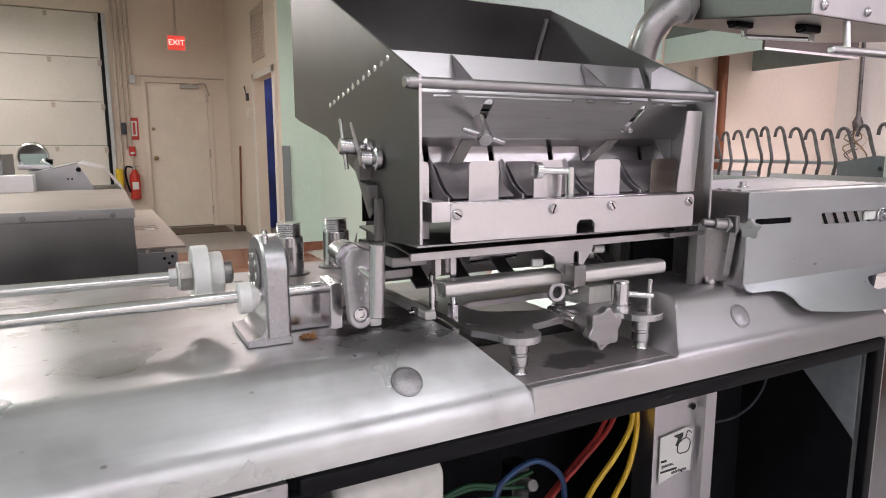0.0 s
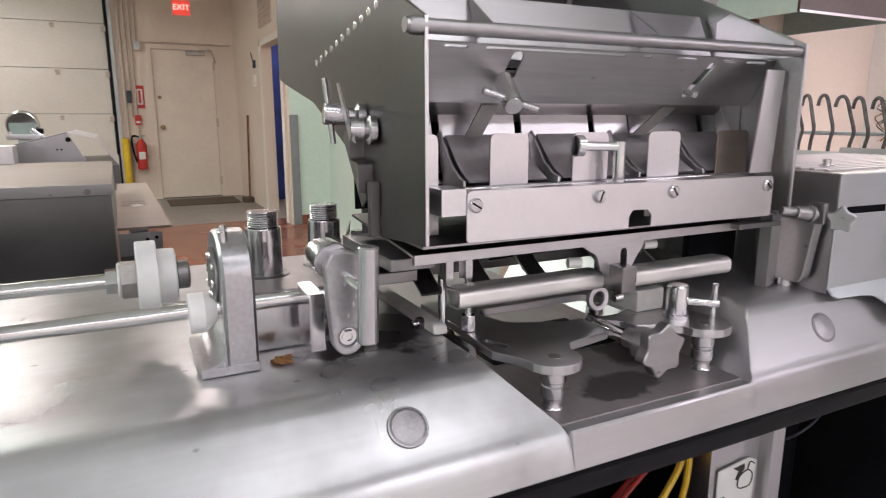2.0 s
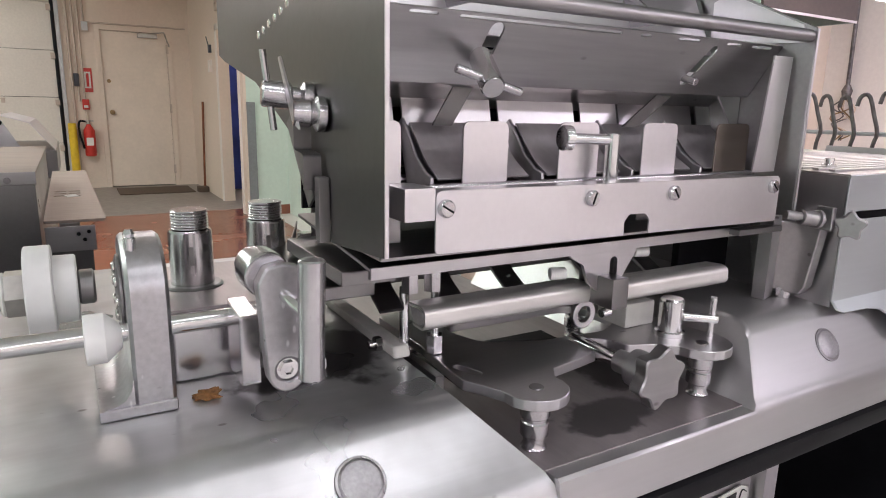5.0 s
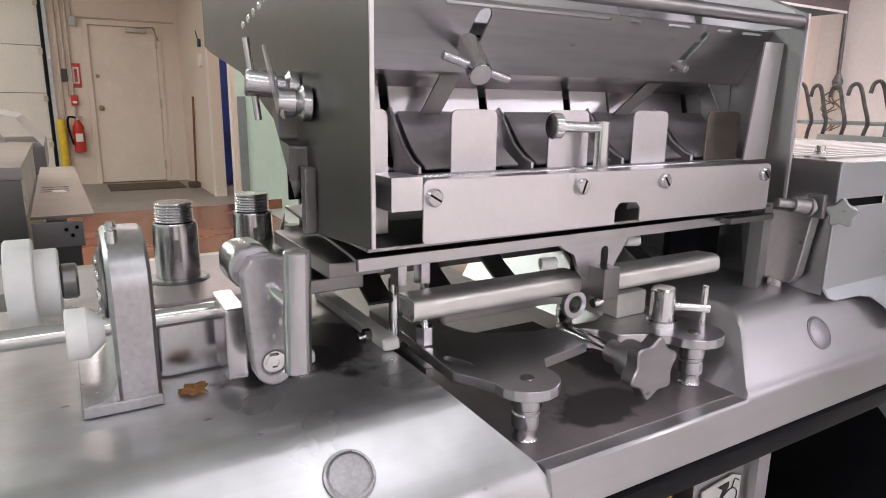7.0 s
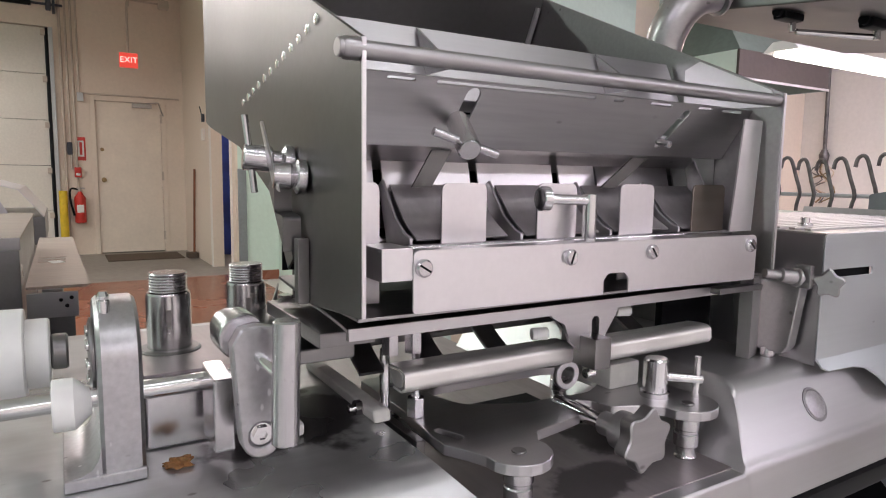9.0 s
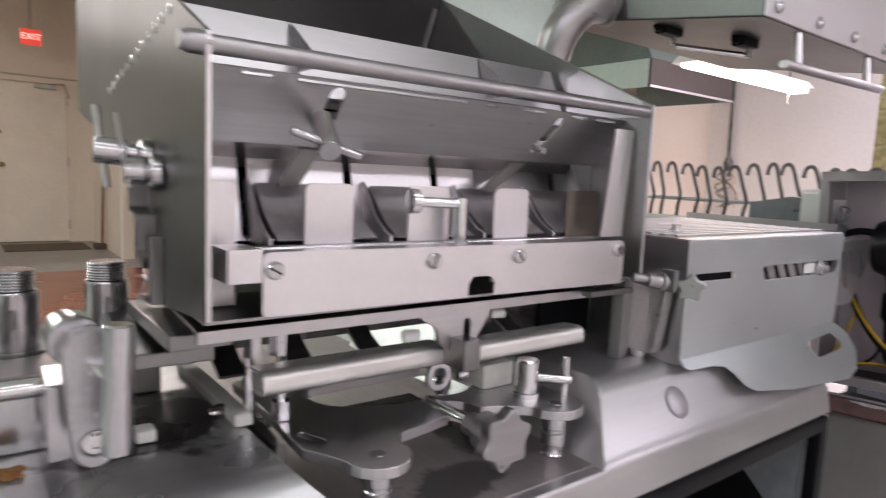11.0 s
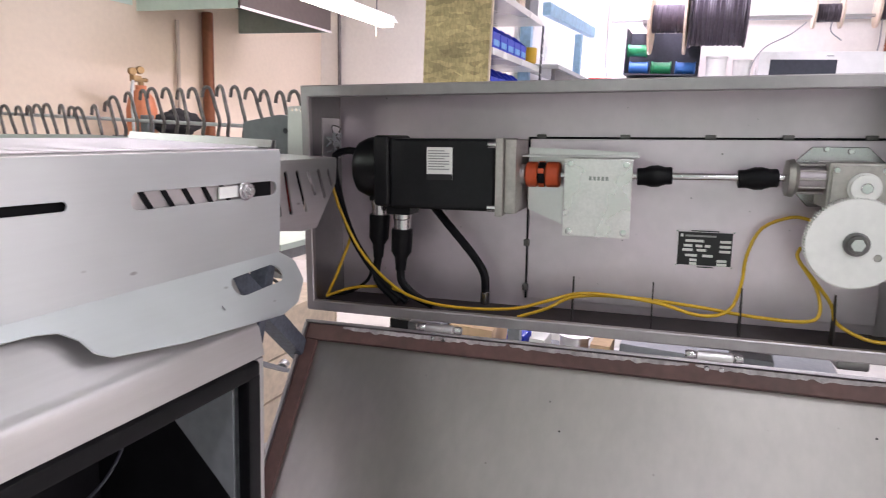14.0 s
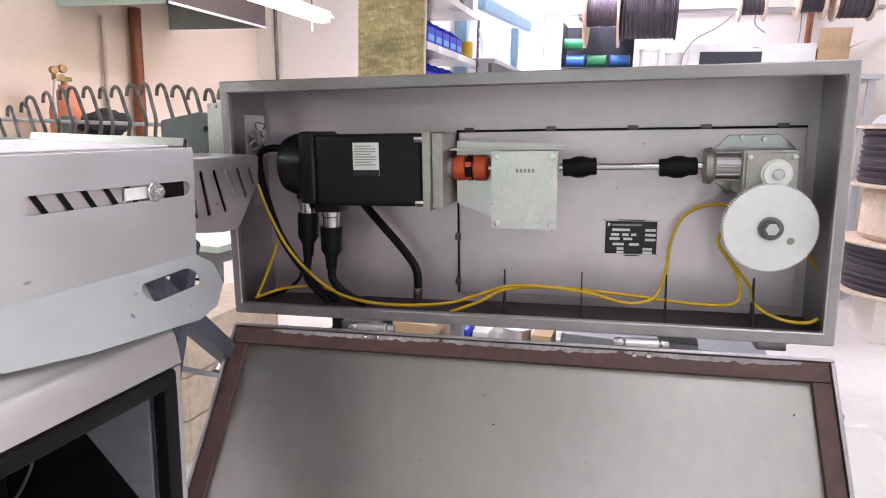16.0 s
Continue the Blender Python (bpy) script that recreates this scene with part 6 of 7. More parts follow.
part("axle", rod((0.839, 0.118, 0.1605), (0.839, 0.0285, 0.1605), 0.010, 18), MACHINED, ge, m=BX)
# nameplate, wires, studs
npl = thing("nameplate", BX @ Matrix.Translation((0.655, 0.117, 0.098)), "black printed machine nameplate with white fields", "nameplate")
part("plate", box(0.6150, 0.6965, 0.1168, 0.1185, 0.0985, 0.1525, 0.0), LABEL_BLACK, npl, m=BX)
part("logo_bar", box(0.6185, 0.6225, 0.1160, 0.1166, 0.1445, 0.1495), LABEL_WHITE, npl, m=BX)
part("title_bar", box(0.6255, 0.672, 0.1160, 0.1166, 0.1452, 0.1482), INK_GREY, npl, m=BX)
part("top_print", box(0.634, 0.676, 0.1160, 0.1166, 0.1540, 0.1555), INK, npl, m=BX)
part("bottom_print", box(0.646, 0.670, 0.1160, 0.1166, 0.0950, 0.0965), INK, npl, m=BX)
for u0, u1, w in ((0.626, 0.654, 0.1385), (0.678, 0.6945, 0.1385), (0.624, 0.637, 0.1305), (0.642, 0.652, 0.1305), (0.656, 0.664, 0.1305), (0.678, 0.6945, 0.1305), (0.622, 0.638, 0.1235), (0.644, 0.658, 0.1235), (0.678, 0.6945, 0.1225), (0.627, 0.645, 0.1145), (0.653, 0.669, 0.1145), (0.634, 0.645, 0.1070), (0.675, 0.690, 0.1070), (0.634, 0.645, 0.1010), (0.675, 0.690, 0.1010)):
    part("field", box(u0, u1, 0.1160, 0.1166, w - 0.0021, w + 0.0021), LABEL_WHITE, npl, m=BX)
for cu, cw in ((0.6135, 0.154), (0.698, 0.154), (0.6135, 0.097), (0.698, 0.097)):
    part("rivet", rod((cu, 0.1185, cw), (cu, 0.1165, cw), 0.0016, 10), CHROME, npl, m=BX)
for k, pts in enumerate((
    [(0.022, 0.05, 0.215), (0.040, 0.05, 0.165), (0.075, 0.045, 0.105), (0.120, 0.04, 0.060), (0.170, 0.03, 0.032), (0.230, 0.022, 0.020), (0.300, 0.020, 0.019), (0.370, 0.022, 0.026), (0.420, 0.026, 0.042), (0.466, 0.032, 0.056), (0.520, 0.034, 0.057), (0.590, 0.034, 0.050), (0.650, 0.034, 0.036), (0.690, 0.040, 0.046), (0.708, 0.070, 0.080), (0.716, 0.098, 0.122), (0.735, 0.104, 0.165), (0.775, 0.104, 0.184), (0.805, 0.102, 0.180)],
    [(0.012, 0.04, 0.014), (0.030, 0.05, 0.06), (0.048, 0.06, 0.112), (0.050, 0.062, 0.125)],
    [(0.012, 0.035, 0.014), (0.060, 0.05, 0.030), (0.118, 0.055, 0.035), (0.165, 0.032, 0.034)],
    [(0.372, 0.018, 0.012), (0.420, 0.024, 0.030), (0.462, 0.032, 0.051), (0.540, 0.050, 0.052), (0.640, 0.050, 0.046), (0.720, 0.040, 0.040), (0.790, 0.040, 0.038), (0.812, 0.045, 0.050), (0.808, 0.06, 0.085), (0.784, 0.08, 0.125), (0.788, 0.09, 0.140)],
    [(0.786, 0.08, 0.120), (0.805, 0.065, 0.096), (0.828, 0.055, 0.064), (0.834, 0.04, 0.040), (0.865, 0.018, 0.026), (0.895, 0.006, 0.027), (0.908, 0.006, 0.034)],
    [(0.890, 0.06, 0.125), (0.905, 0.06, 0.115), (0.918, 0.06, 0.095)],
)):
    solid("yellow_cable", pipe(pts, 0.0027, 10), YELLOW, "yellow cable lying along the enclosure floor", "cable", "yellow cables", m=BX)
for pts, r, lab in (
    ([(0.106, 0.06, 0.090), (0.108, 0.05, 0.05), (0.150, 0.045, 0.012)], 0.0075, "black motor cable from a connector"),
    ([(0.154, 0.048, 0.072), (0.158, 0.046, 0.048), (0.185, 0.045, 0.024), (0.215, 0.05, 0.010)], 0.0075, "black motor cable from a connector"),
    ([(0.200, 0.075, 0.190), (0.235, 0.075, 0.150), (0.275, 0.075, 0.105), (0.300, 0.072, 0.070), (0.304, 0.070, 0.035)], 0.0075, "thick black hose ending in a ferrule"),
    ([(0.075, 0.06, 0.275), (0.045, 0.06, 0.277), (0.022, 0.06, 0.262), (0.030, 0.06, 0.20), (0.060, 0.055, 0.12), (0.110, 0.05, 0.055), (0.165, 0.05, 0.012)], 0.0065, "black cable looping down beside the motor"),
    ([(0.012, 0.05, 0.012), (0.05, 0.06, 0.020), (0.085, 0.06, 0.045), (0.095, 0.06, 0.075)], 0.003, "thin black wire beside the motor"),
):
    solid("black_cable", pipe(pts, r, 10), BLACK_RUBBER, lab, "cable", m=BX)
solid("hose_ferrule", rod((0.304, 0.070, 0.038), (0.303, 0.070, 0.016), 0.0085, 16), MACHINED, "steel hose ferrule on the enclosure floor", "ferrule", m=BX)
for s0, s1 in ((0.456, 0.466), (0.579, 0.580), (0.706, 0.698), (0.830, 0.815)):
    solid("divider_fin", plate([(0.030, 0.005), (0.058, 0.005), (0.050, 0.080), (0.046, 0.080)], "yz", s0, 0.002), OIL_FLOOR, "thin dark steel divider fin on the enclosure floor", "fin", "divider fins", m=BX)
bp("inner_tray", box(0.40, BW - 0.025, 0.010, 0.115, 0.0050, 0.007), OIL_FLOOR, "dark oily tray on the floor of the box")
jp = thing("wire_bundle", BX @ Matrix.Translation((0.012, 0.10, 0.28)), "tangled grey wires in a side opening", "wires")
part("plate", box(0.0035, 0.006, 0.05, 0.115, 0.262, 0.335, 0.001), STEEL_SATIN, jp, m=BX)
for k in range(7):
    r2 = random.Random(k)
    pts = [(0.008 + 0.012 * r2.random(), 0.055 + 0.05 * r2.random(), 0.262 + 0.06 * r2.random()) for _ in range(5)]
    part("wire", pipe(pts, 0.0014, 6), HOOK_STEEL if k % 2 else SHELF_STEEL, jp, m=BX)
# stand under the enclosure
stn = thing("enclosure_stand", (1.6, 0.25, FLOOR), "grey painted stand carrying the drive enclosure", "stand")
for yy in (0.52, -0.02):
    part("column", box(1.545, 1.60, yy - 0.03, yy + 0.03, FLOOR, 0.898 - (0.02 if yy > 0.3 else -0.012), 0.005), GREY_PAINT, stn)
part("foot", box(1.45, 1.75, 0.49, 0.55, FLOOR, FLOOR + 0.05, 0.006), GREY_PAINT, stn)
part("foot", box(1.45, 1.75, -0.05, 0.01, FLOOR, FLOOR + 0.05, 0.006), GREY_PAINT, stn)
part("corner_tab", box(0.83, 0.87, 0.0, 0.05, -0.016, -0.001, 0.003), STEEL_DARK, stn, m=BX)
# lid hanging open
LIDT = BX @ Matrix.Translation((0, -0.012, -0.021)) @ pose(0, 0, 0, -38)
ld = thing("hanging_lid", LIDT.copy(), "open steel enclosure lid with a brown gasket", "lid")
LW, LH = 0.926, 0.40


def lp(name, bm, mat, label="", parent=None):
    return part(name, bm, mat, parent or ld, label, LIDT)


lp("panel", box(0.002, LW - 0.002, 0.004, 0.006, -LH, -0.001), LID_STEEL, "shiny steel lid panel")
lp("edge_top", box(0, LW, -0.010, 0.006, -0.0055, 0.0, 0.002), RIM_STEEL, "folded steel lid edge")
lp("edge_bottom", box(0, LW, -0.010, 0.006, -LH, -LH + 0.012, 0.0015), STEEL_BOX)
lp("edge_left", box(0, 0.006, -0.010, 0.0058, -LH + 0.0122, -0.0058, 0.0015), RIM_STEEL)
lp("edge_right", box(LW - 0.006, LW, -0.010, 0.0058, -LH + 0.0122, -0.0058, 0.0015), RIM_STEEL)
lp("gasket_top", box(0.0065, LW - 0.0065, -0.0065, 0.0036, -0.034, -0.0057, 0.002), GASKET, "brown rubber gasket")
for g0, length in ((0.075, 0.29), (0.368, 0.27), (0.645, 0.24)):
    glue, count = bmesh.new(), int(length / 0.004)
    top = [glue.verts.new((g0 + k * 0.004, -0.0068, -0.0066 - 0.002 * abs(noise.noise((g0 + k * 0.7, 1.0, 0.0))))) for k in range(count + 1)]
    low = [glue.verts.new((g0 + k * 0.004, -0.0068, -0.0100 - 0.007 * max(0.0, math.sin(math.pi * k / count)) ** 0.3 * (0.6 + 0.8 * noise.noise((g0 * 9 + k * 0.31, 4.0, 0.0))))) for k in range(count + 1)]
    for k in range(count):
        glue.faces.new((top[k], top[k + 1], low[k + 1], low[k]))
    lp("glue_residue", glue, GLUE, "torn pale glue left on the gasket")
lp("gasket_left", box(0.0065, 0.031, -0.006, 0.0036, -LH + 0.0125, -0.0345, 0.002), GASKET, "brown rubber gasket")
lp("gasket_right", box(LW - 0.031, LW - 0.0065, -0.006, 0.0036, -LH + 0.0125, -0.0345, 0.002), GASKET, "brown rubber gasket")
lp("gasket_bottom", box(0.0295, LW - 0.0295, -0.006, 0.0036, -LH + 0.0125, -LH + 0.028, 0.002), GASKET, "brown rubber gasket")
for cu in (0.46, 0.87):
    lp("speck", rod((cu, 0.0038, -0.08 if cu > 0.5 else -0.13), (cu, 0.0030, -0.08 if cu > 0.5 else -0.13), 0.0016, 8), INK)
for hu in (0.246, 0.668):
    hg = thing("lid_hinge", BX @ Matrix.Translation((hu, -0.01, -0.02)), "zinc barrel hinge between enclosure and lid", "hinge", "lid hinges")
    part("barrel", rod((hu - 0.022, -0.014, -0.0115), (hu + 0.026, -0.014, -0.0115), 0.0078, 18), STEEL_SATIN, hg, m=BX)
    part("end", lathe((hu - 0.038, -0.014, -0.0115), (hu - 0.0225, -0.014, -0.0115), [(0, 0.006), (0.2, 0.0075), (0.7, 0.0075), (1, 0.005)], 16), MACHINED, hg, m=BX)
    part("end", lathe((hu + 0.0265, -0.014, -0.0115), (hu + 0.040, -0.014, -0.0115), [(0, 0.005), (0.3, 0.0075), (1, 0.006)], 16), MACHINED, hg, m=BX)
    for q in (-0.008, 0.012):
        part("lid_screw", lathe((hu + q, -0.024, -0.027), (hu + q, -0.0265, -0.027), [(0, 0.0045), (1, 0.003)], 12), CHROME, hg, m=BX)
# blue-grey arm and floor frame behind the cabinet's end
arm = thing("blue_grey_frame", (1.35, 0.8, FLOOR), "blue-grey painted tubular support frame", "frame")
part("brace", box(-0.015, 0.015, -0.015, 0.015, 0, 0.62, 0.004), BLUE_GREY, arm, m=frame_of((1.15, 0.643, 1.058), (1.45, 0.708, 0.816))[0])
part("brace", box(-0.014, 0.014, -0.014, 0.014, 0, 0.23, 0.004), BLUE_GREY, arm, m=frame_of((1.212, 0.65, 0.85), (1.318, 0.682, 1.06))[0])
part("upright", box(1.612, 1.642, 0.735, 0.765, FLOOR, 0.70, 0.004), BLUE_GREY, arm)
part("tie_bar", box(-0.010, 0.010, -0.004, 0.004, 0, 0.62, 0.001), GREY_PAINT, arm, m=frame_of((1.25, 0.735, 0.882), (1.76, 0.966, 0.626))[0])
part("tie_clip", rod((1.70, 0.940, 0.660), (1.72, 0.945, 0.664), 0.012, 14), MACHINED, arm)
lowb = thing("low_bench", (3.1, 2.2, FLOOR), "low grey steel bench with a pale green top", "bench")
part("top", box(2.90, 3.35, 1.82, 2.75, 0.635, 0.665, 0.004), MINT, lowb, "pale green bench top")
part("apron", box(2.91, 3.34, 1.83, 2.74, 0.585, 0.6345, 0.003), GREY_PAINT, lowb)
for lx, ly in ((2.912, 1.832), (3.298, 1.832), (2.912, 2.698), (3.298, 2.698)):
    part("leg", box(lx, lx + 0.04, ly, ly + 0.04, FLOOR, 0.5848, 0.003), GREY_PAINT, lowb)

# ---- machines behind on the left ----
lm = thing("steel_conveyor_housing", (-0.5, 2.1, FLOOR), "grey steel machine housing with a folded front edge", "machine")
part("front_panel", box(-1.5, 0.068, 1.750, 1.756, 0.45, 1.084, 0.002), STEEL_DARK, lm)
part("front_fold", box(-1.5, 0.071, 1.744, 1.7496, 1.0845, 1.110, 0.0015), STEEL_PANEL, lm)
part("side_panel", box(0.062, 0.068, 1.757, 2.60, 0.45, 1.103, 0.002), STEEL_DARK, lm)
part("top_panel", prism([(1.7498, 1.104), (2.60, 1.104), (2.60, 1.110), (1.7498, 1.110)], -1.5, 0.071, 0.002), PEACH_TOP, lm, "warm-toned steel top")
for sx in (-0.50, -0.165, 0.022):
    part("panel_screw", rod((sx, 1.7438, 1.094), (sx, 1.739, 1.094), 0.0065, 12), STEEL_DARK, lm)
for lx in (-1.4, 0.02):
    for ly in (1.80, 2.54):
        part("leg", box(lx - 0.025, lx + 0.025, ly - 0.025, ly + 0.025, FLOOR, 0.4498, 0.004), STEEL_V, lm)
tb = thing("steel_side_table", (0.12, 2.3, FLOOR), "warm-toned steel side table with slotted holes and a control strip", "table")
part("top", plate([(0.0725, 1.80), (0.190, 1.80), (0.178, 2.95), (0.0725, 2.95)], "xy", 0.994, 0.006, [slot(0.09 + 0.03 * (k % 2), 2.22 + 0.05 * (k // 2), 0.115 + 0.03 * (k % 2), 2.22 + 0.05 * (k // 2), 0.006) for k in range(6)]), PEACH_TOP, tb)
part("control_strip", box(0.0725, 0.168, 1.806, 1.812, 0.93, 0.985, 0.001), STEEL, tb, "grey control strip")
for kx, kz in ((0.135, 0.968), (0.146, 0.955), (0.155, 0.972)):
    part("button", rod((kx, 1.8058, kz), (kx, 1.801, kz), 0.004, 12), BLACK_RUBBER, tb)
part("side", box(0.0725, 0.160, 1.814, 1.82, 0.45, 0.9295), STEEL_DARK, tb)
part("leg", box(0.10, 0.14, 2.86, 2.90, FLOOR, 0.9938, 0.004), STEEL_V, tb)
part("leg", box(0.10, 0.14, 1.83, 1.87, FLOOR, 0.9938, 0.004), STEEL_V, tb)
solid("paper_note", box(0.115, 0.145, 2.19, 2.235, 1.0002, 1.0012), LABEL_WHITE, "small white paper note on the steel table", "paper", m=pose(0.13, 2.2, 1.0, 0, 0, 14) @ pose(-0.13, -2.2, -1.0))
tent = thing("sheet_metal_chute", (-0.1, 3.2, 1.1), "bent grey sheet metal chute with a ridge", "chute")
part("left_wing", bevel(plate([(-0.40, 1.06), (-0.28, 1.145), (-0.09, 1.192), (-0.02, 1.06)], "xz", 3.18, 0.004), 0.0006, 1), STEEL, tent)
part("right_wing", sheet([(-0.09, 1.192), (0.005, 1.165), (0.085, 1.06)], "xz", 3.19, 3.9, 0.003), STEEL_SATIN, tent)
part("roof", sheet([(-0.28, 1.145), (-0.09, 1.192)], "xz", 3.19, 3.9, 0.003), STEEL_DARK, tent)
part("knob", rod((-0.088, 3.18, 1.166), (-0.088, 3.165, 1.166), 0.010, 14), BLACK_RUBBER, tent)
for kx in (-0.13, -0.115):
    part("bolt_hole", rod((kx, 3.1798, 1.126), (kx, 3.176, 1.126), 0.004, 10), BLACK_VOID, tent)
part("base", box(-0.45, 0.09, 3.185, 3.95, 0.95, 1.0598, 0.004), STEEL_DARK, tent)
part("pedestal", box(-0.40, 0.05, 3.25, 3.90, FLOOR, 0.9498, 0.004), STEEL_DARK, tent)
sl = thing("slicer", (-0.30, 3.6, 1.06), "steel slicer with a round blade guard", "slicer")
part("blade_guard", lathe((-0.285, 3.60, 1.215), (-0.285, 3.64, 1.220), [(0, 0.060), (0.3, 0.066), (1, 0.066)], 36), CHROME, sl)
part("blade", rod((-0.285, 3.598, 1.215), (-0.285, 3.5995, 1.215), 0.052, 36), MINT_STEEL, sl)
part("carriage", box(-0.345, -0.215, 3.55, 3.70, 1.158, 1.180, 0.004), STEEL_SATIN, sl)
part("spike", rod((-0.25, 3.56, 1.20), (-0.195, 3.56, 1.155), 0.010, 14), CHROME, sl)
part("pusher", box(-0.235, -0.205, 3.57, 3.62, 1.18, 1.205, 0.004), BLACK_RUBBER, sl)
part("post", rod((-0.28, 3.62, 1.06), (-0.28, 3.62, 1.158), 0.03, 20), STEEL, sl)
part("foot", box(-0.44, -0.16, 3.50, 3.78, 0.96, 1.06, 0.006), STEEL_DARK, sl, m=Matrix.Translation((-0.34, 0.47, 0)))
gr_ = thing("perforated_guard_box", (-0.5, 2.9, 1.1), "grey perforated steel guard box with a tray", "guard")
part("shell", box(-0.75, -0.305, 2.70, 3.05, 1.10, 1.235, 0.004), STEEL_DARK, gr_)
for kx in range(5):
    for kz in range(5):
        part("hole", rod((-0.33 - kx * 0.026, 2.6995, 1.12 + kz * 0.024), (-0.33 - kx * 0.026, 2.697, 1.12 + kz * 0.024), 0.007, 10), BLACK_VOID, gr_)
part("tray", box(-0.40, -0.205, 2.56, 2.66, 1.108, 1.166, 0.003), STEEL_SATIN, gr_)
part("tray_foot", box(-0.38, -0.23, 2.57, 2.65, 1.1102, 1.1078, 0.0), STEEL_SATIN, gr_)
part("pedestal", box(-0.72, -0.33, 2.72, 3.03, FLOOR, 1.0998, 0.004), STEEL_DARK, gr_)
fn = thing("feed_funnel", (-1.05, 6.5, FLOOR), "steel feed funnel on a column far behind", "funnel")
part("cone", lathe((-1.12, 6.5, 1.30), (-1.12, 6.5, 2.35), [(0, 0.20), (0.3, 0.21), (0.34, 0.22), (1, 0.42)], 36), STEEL_SATIN, fn)
part("band", rod((-1.12, 6.5, 1.62), (-1.12, 6.5, 1.68), 0.235, 36), STEEL_DARK, fn)
part("column", rod((-1.12, 6.5, FLOOR), (-1.12, 6.5, 1.3), 0.18, 30), STEEL_DARK, fn)

# ---- hood corner ----
hd_ = thing("canopy_hood", (4.4, 3.2, 1.83), "pale green canopy hood on the wall", "hood")
HX0, HX1, HY0 = 3.89, 4.93, 2.84
# front rim is coloured dark brown for the shade it lies in
part("rim_front", box(HX0, HX1, HY0, HY0 + 0.02, 1.89, 2.075, 0.004), HOOD_SHADE, hd_, "hood front, its brown shade in the colour")
part("rim_side", box(HX0, HX0 + 0.02, HY0 + 0.0205, YA - 0.002, 1.89, 2.075, 0.004), MINT, hd_)
part("rim_side", box(HX1 - 0.02, HX1, HY0 + 0.0205, YA - 0.002, 1.89, 2.075, 0.004), MINT_STEEL, hd_)
cone = bmesh.new()
lo = [cone.verts.new(p) for p in ((HX0, HY0, 2.0755), (HX1, HY0, 2.0755), (HX1, YA - 0.002, 2.0755), (HX0, YA - 0.002, 2.0755))]
hi = [cone.verts.new(p) for p in ((4.2, 3.25, 2.5), (4.7, 3.25, 2.5), (4.7, YA - 0.002, 2.5), (4.2, YA - 0.002, 2.5))]
for k in range(4):
    cone.faces.new((lo[k], lo[(k + 1) % 4], hi[(k + 1) % 4], hi[k]))
# canopy and duct carry their shade as a darker green
part("canopy", cone, CANOPY_SHADE, hd_, "green sloped canopy, darkened for its shade")
part("duct", box(4.2, 4.7, 3.25, YA - 0.002, 2.5005, CEIL - 0.001, 0.004), CANOPY_SHADE, hd_)
part("drip_edge", box(HX0 - 0.006, HX1, HY0 - 0.008, HY0 - 0.001, 1.886, 1.902, 0.002), STEEL_SATIN, hd_)
hl = thing("hood_lamp", (4.04, 2.25, 1.9), "lit fluorescent lamp hanging before the hood", "lamp")
part("housing", prism([(2.15, 1.913), (2.20, 1.963), (2.30, 1.963), (2.35, 1.913)], 3.38, 4.70, 0.004), WHITE_GLOSS, hl)
part("tube", rod((3.39, 2.22, 1.900), (4.69, 2.22, 1.900), 0.014, 14), LAMP_GLOW, hl, "lit fluorescent tube")
part("tube", rod((3.39, 2.28, 1.900), (4.69, 2.28, 1.900), 0.014, 14), LAMP_GLOW, hl, "lit fluorescent tube")
part("end_cap", box(4.69, 4.71, 2.19, 2.31, 1.883, 1.9625, 0.003), WHITE_GLOSS, hl)
part("pull_cord", rod((4.56, 2.25, 1.81), (4.56, 2.25, 1.908), 0.003, 6), LABEL_WHITE, hl)
for px in (3.5, 4.56):
    part("chain", rod((px, 2.25, 1.962), (px, 2.25, CEIL), 0.004, 8), SHELF_DARK, hl)
solid("copper_pipe", rod((4.49, YA - 0.06, FLOOR), (4.49, YA - 0.06, 1.98), 0.042, 20), COPPER, "rusty brown pipe running up the cream wall", "pipe")
solid("thin_pipe", rod((4.22, YA - 0.03, FLOOR), (4.22, YA - 0.03, 1.885), 0.014, 12), CONDUIT, "thin grey pipe on the cream wall", "pipe")
dcn = thing("dark_conduit", (XB - 0.04, 3.46, 1.5), "dark brown conduit ending in a tangle of loose wires", "conduit")
part("tube", rod((XB - 0.04, 3.46, 1.50), (XB - 0.04, 3.49, CEIL), 0.017, 12), HOOK_STEEL, dcn)
part("cap", lathe((XB - 0.04, 3.46, 1.40), (XB - 0.04, 3.46, 1.53), [(0, 0.03), (0.6, 0.045), (1, 0.022)], 14), HOOK_STEEL, dcn)
for k in range(6):
    r3 = random.Random(40 + k)
    part("loose_wire", pipe([(XB - 0.05, 3.46, 1.42), *((XB - 0.05 - 0.05 * r3.random(), 3.46 + 0.24 * (r3.random() - 0.5), 1.40 - 0.07 * j) for j in range(1, 6))], 0.006, 6, 3), (HOOK_STEEL, BRASS, SPOOL_WOOD)[k % 3], dcn)
gt = thing("gas_tank", (3.67, 3.45, FLOOR), "orange gas cylinder with brass gauges", "gas cylinder")
part("cylinder", lathe((3.67, 3.45, FLOOR), (3.67, 3.45, 1.395), [(0, 0.085), (0.01, 0.092), (0.88, 0.092), (0.94, 0.075), (0.975, 0.04), (0.98, 0.034), (1, 0.034)], 32), ORANGE_TANK, gt)
part("valve", join(rod((3.67, 3.45, 1.395), (3.67, 3.45, 1.44), 0.018, 14), rod((3.62, 3.45, 1.43), (3.72, 3.45, 1.43), 0.013, 12)), BRASS, gt)
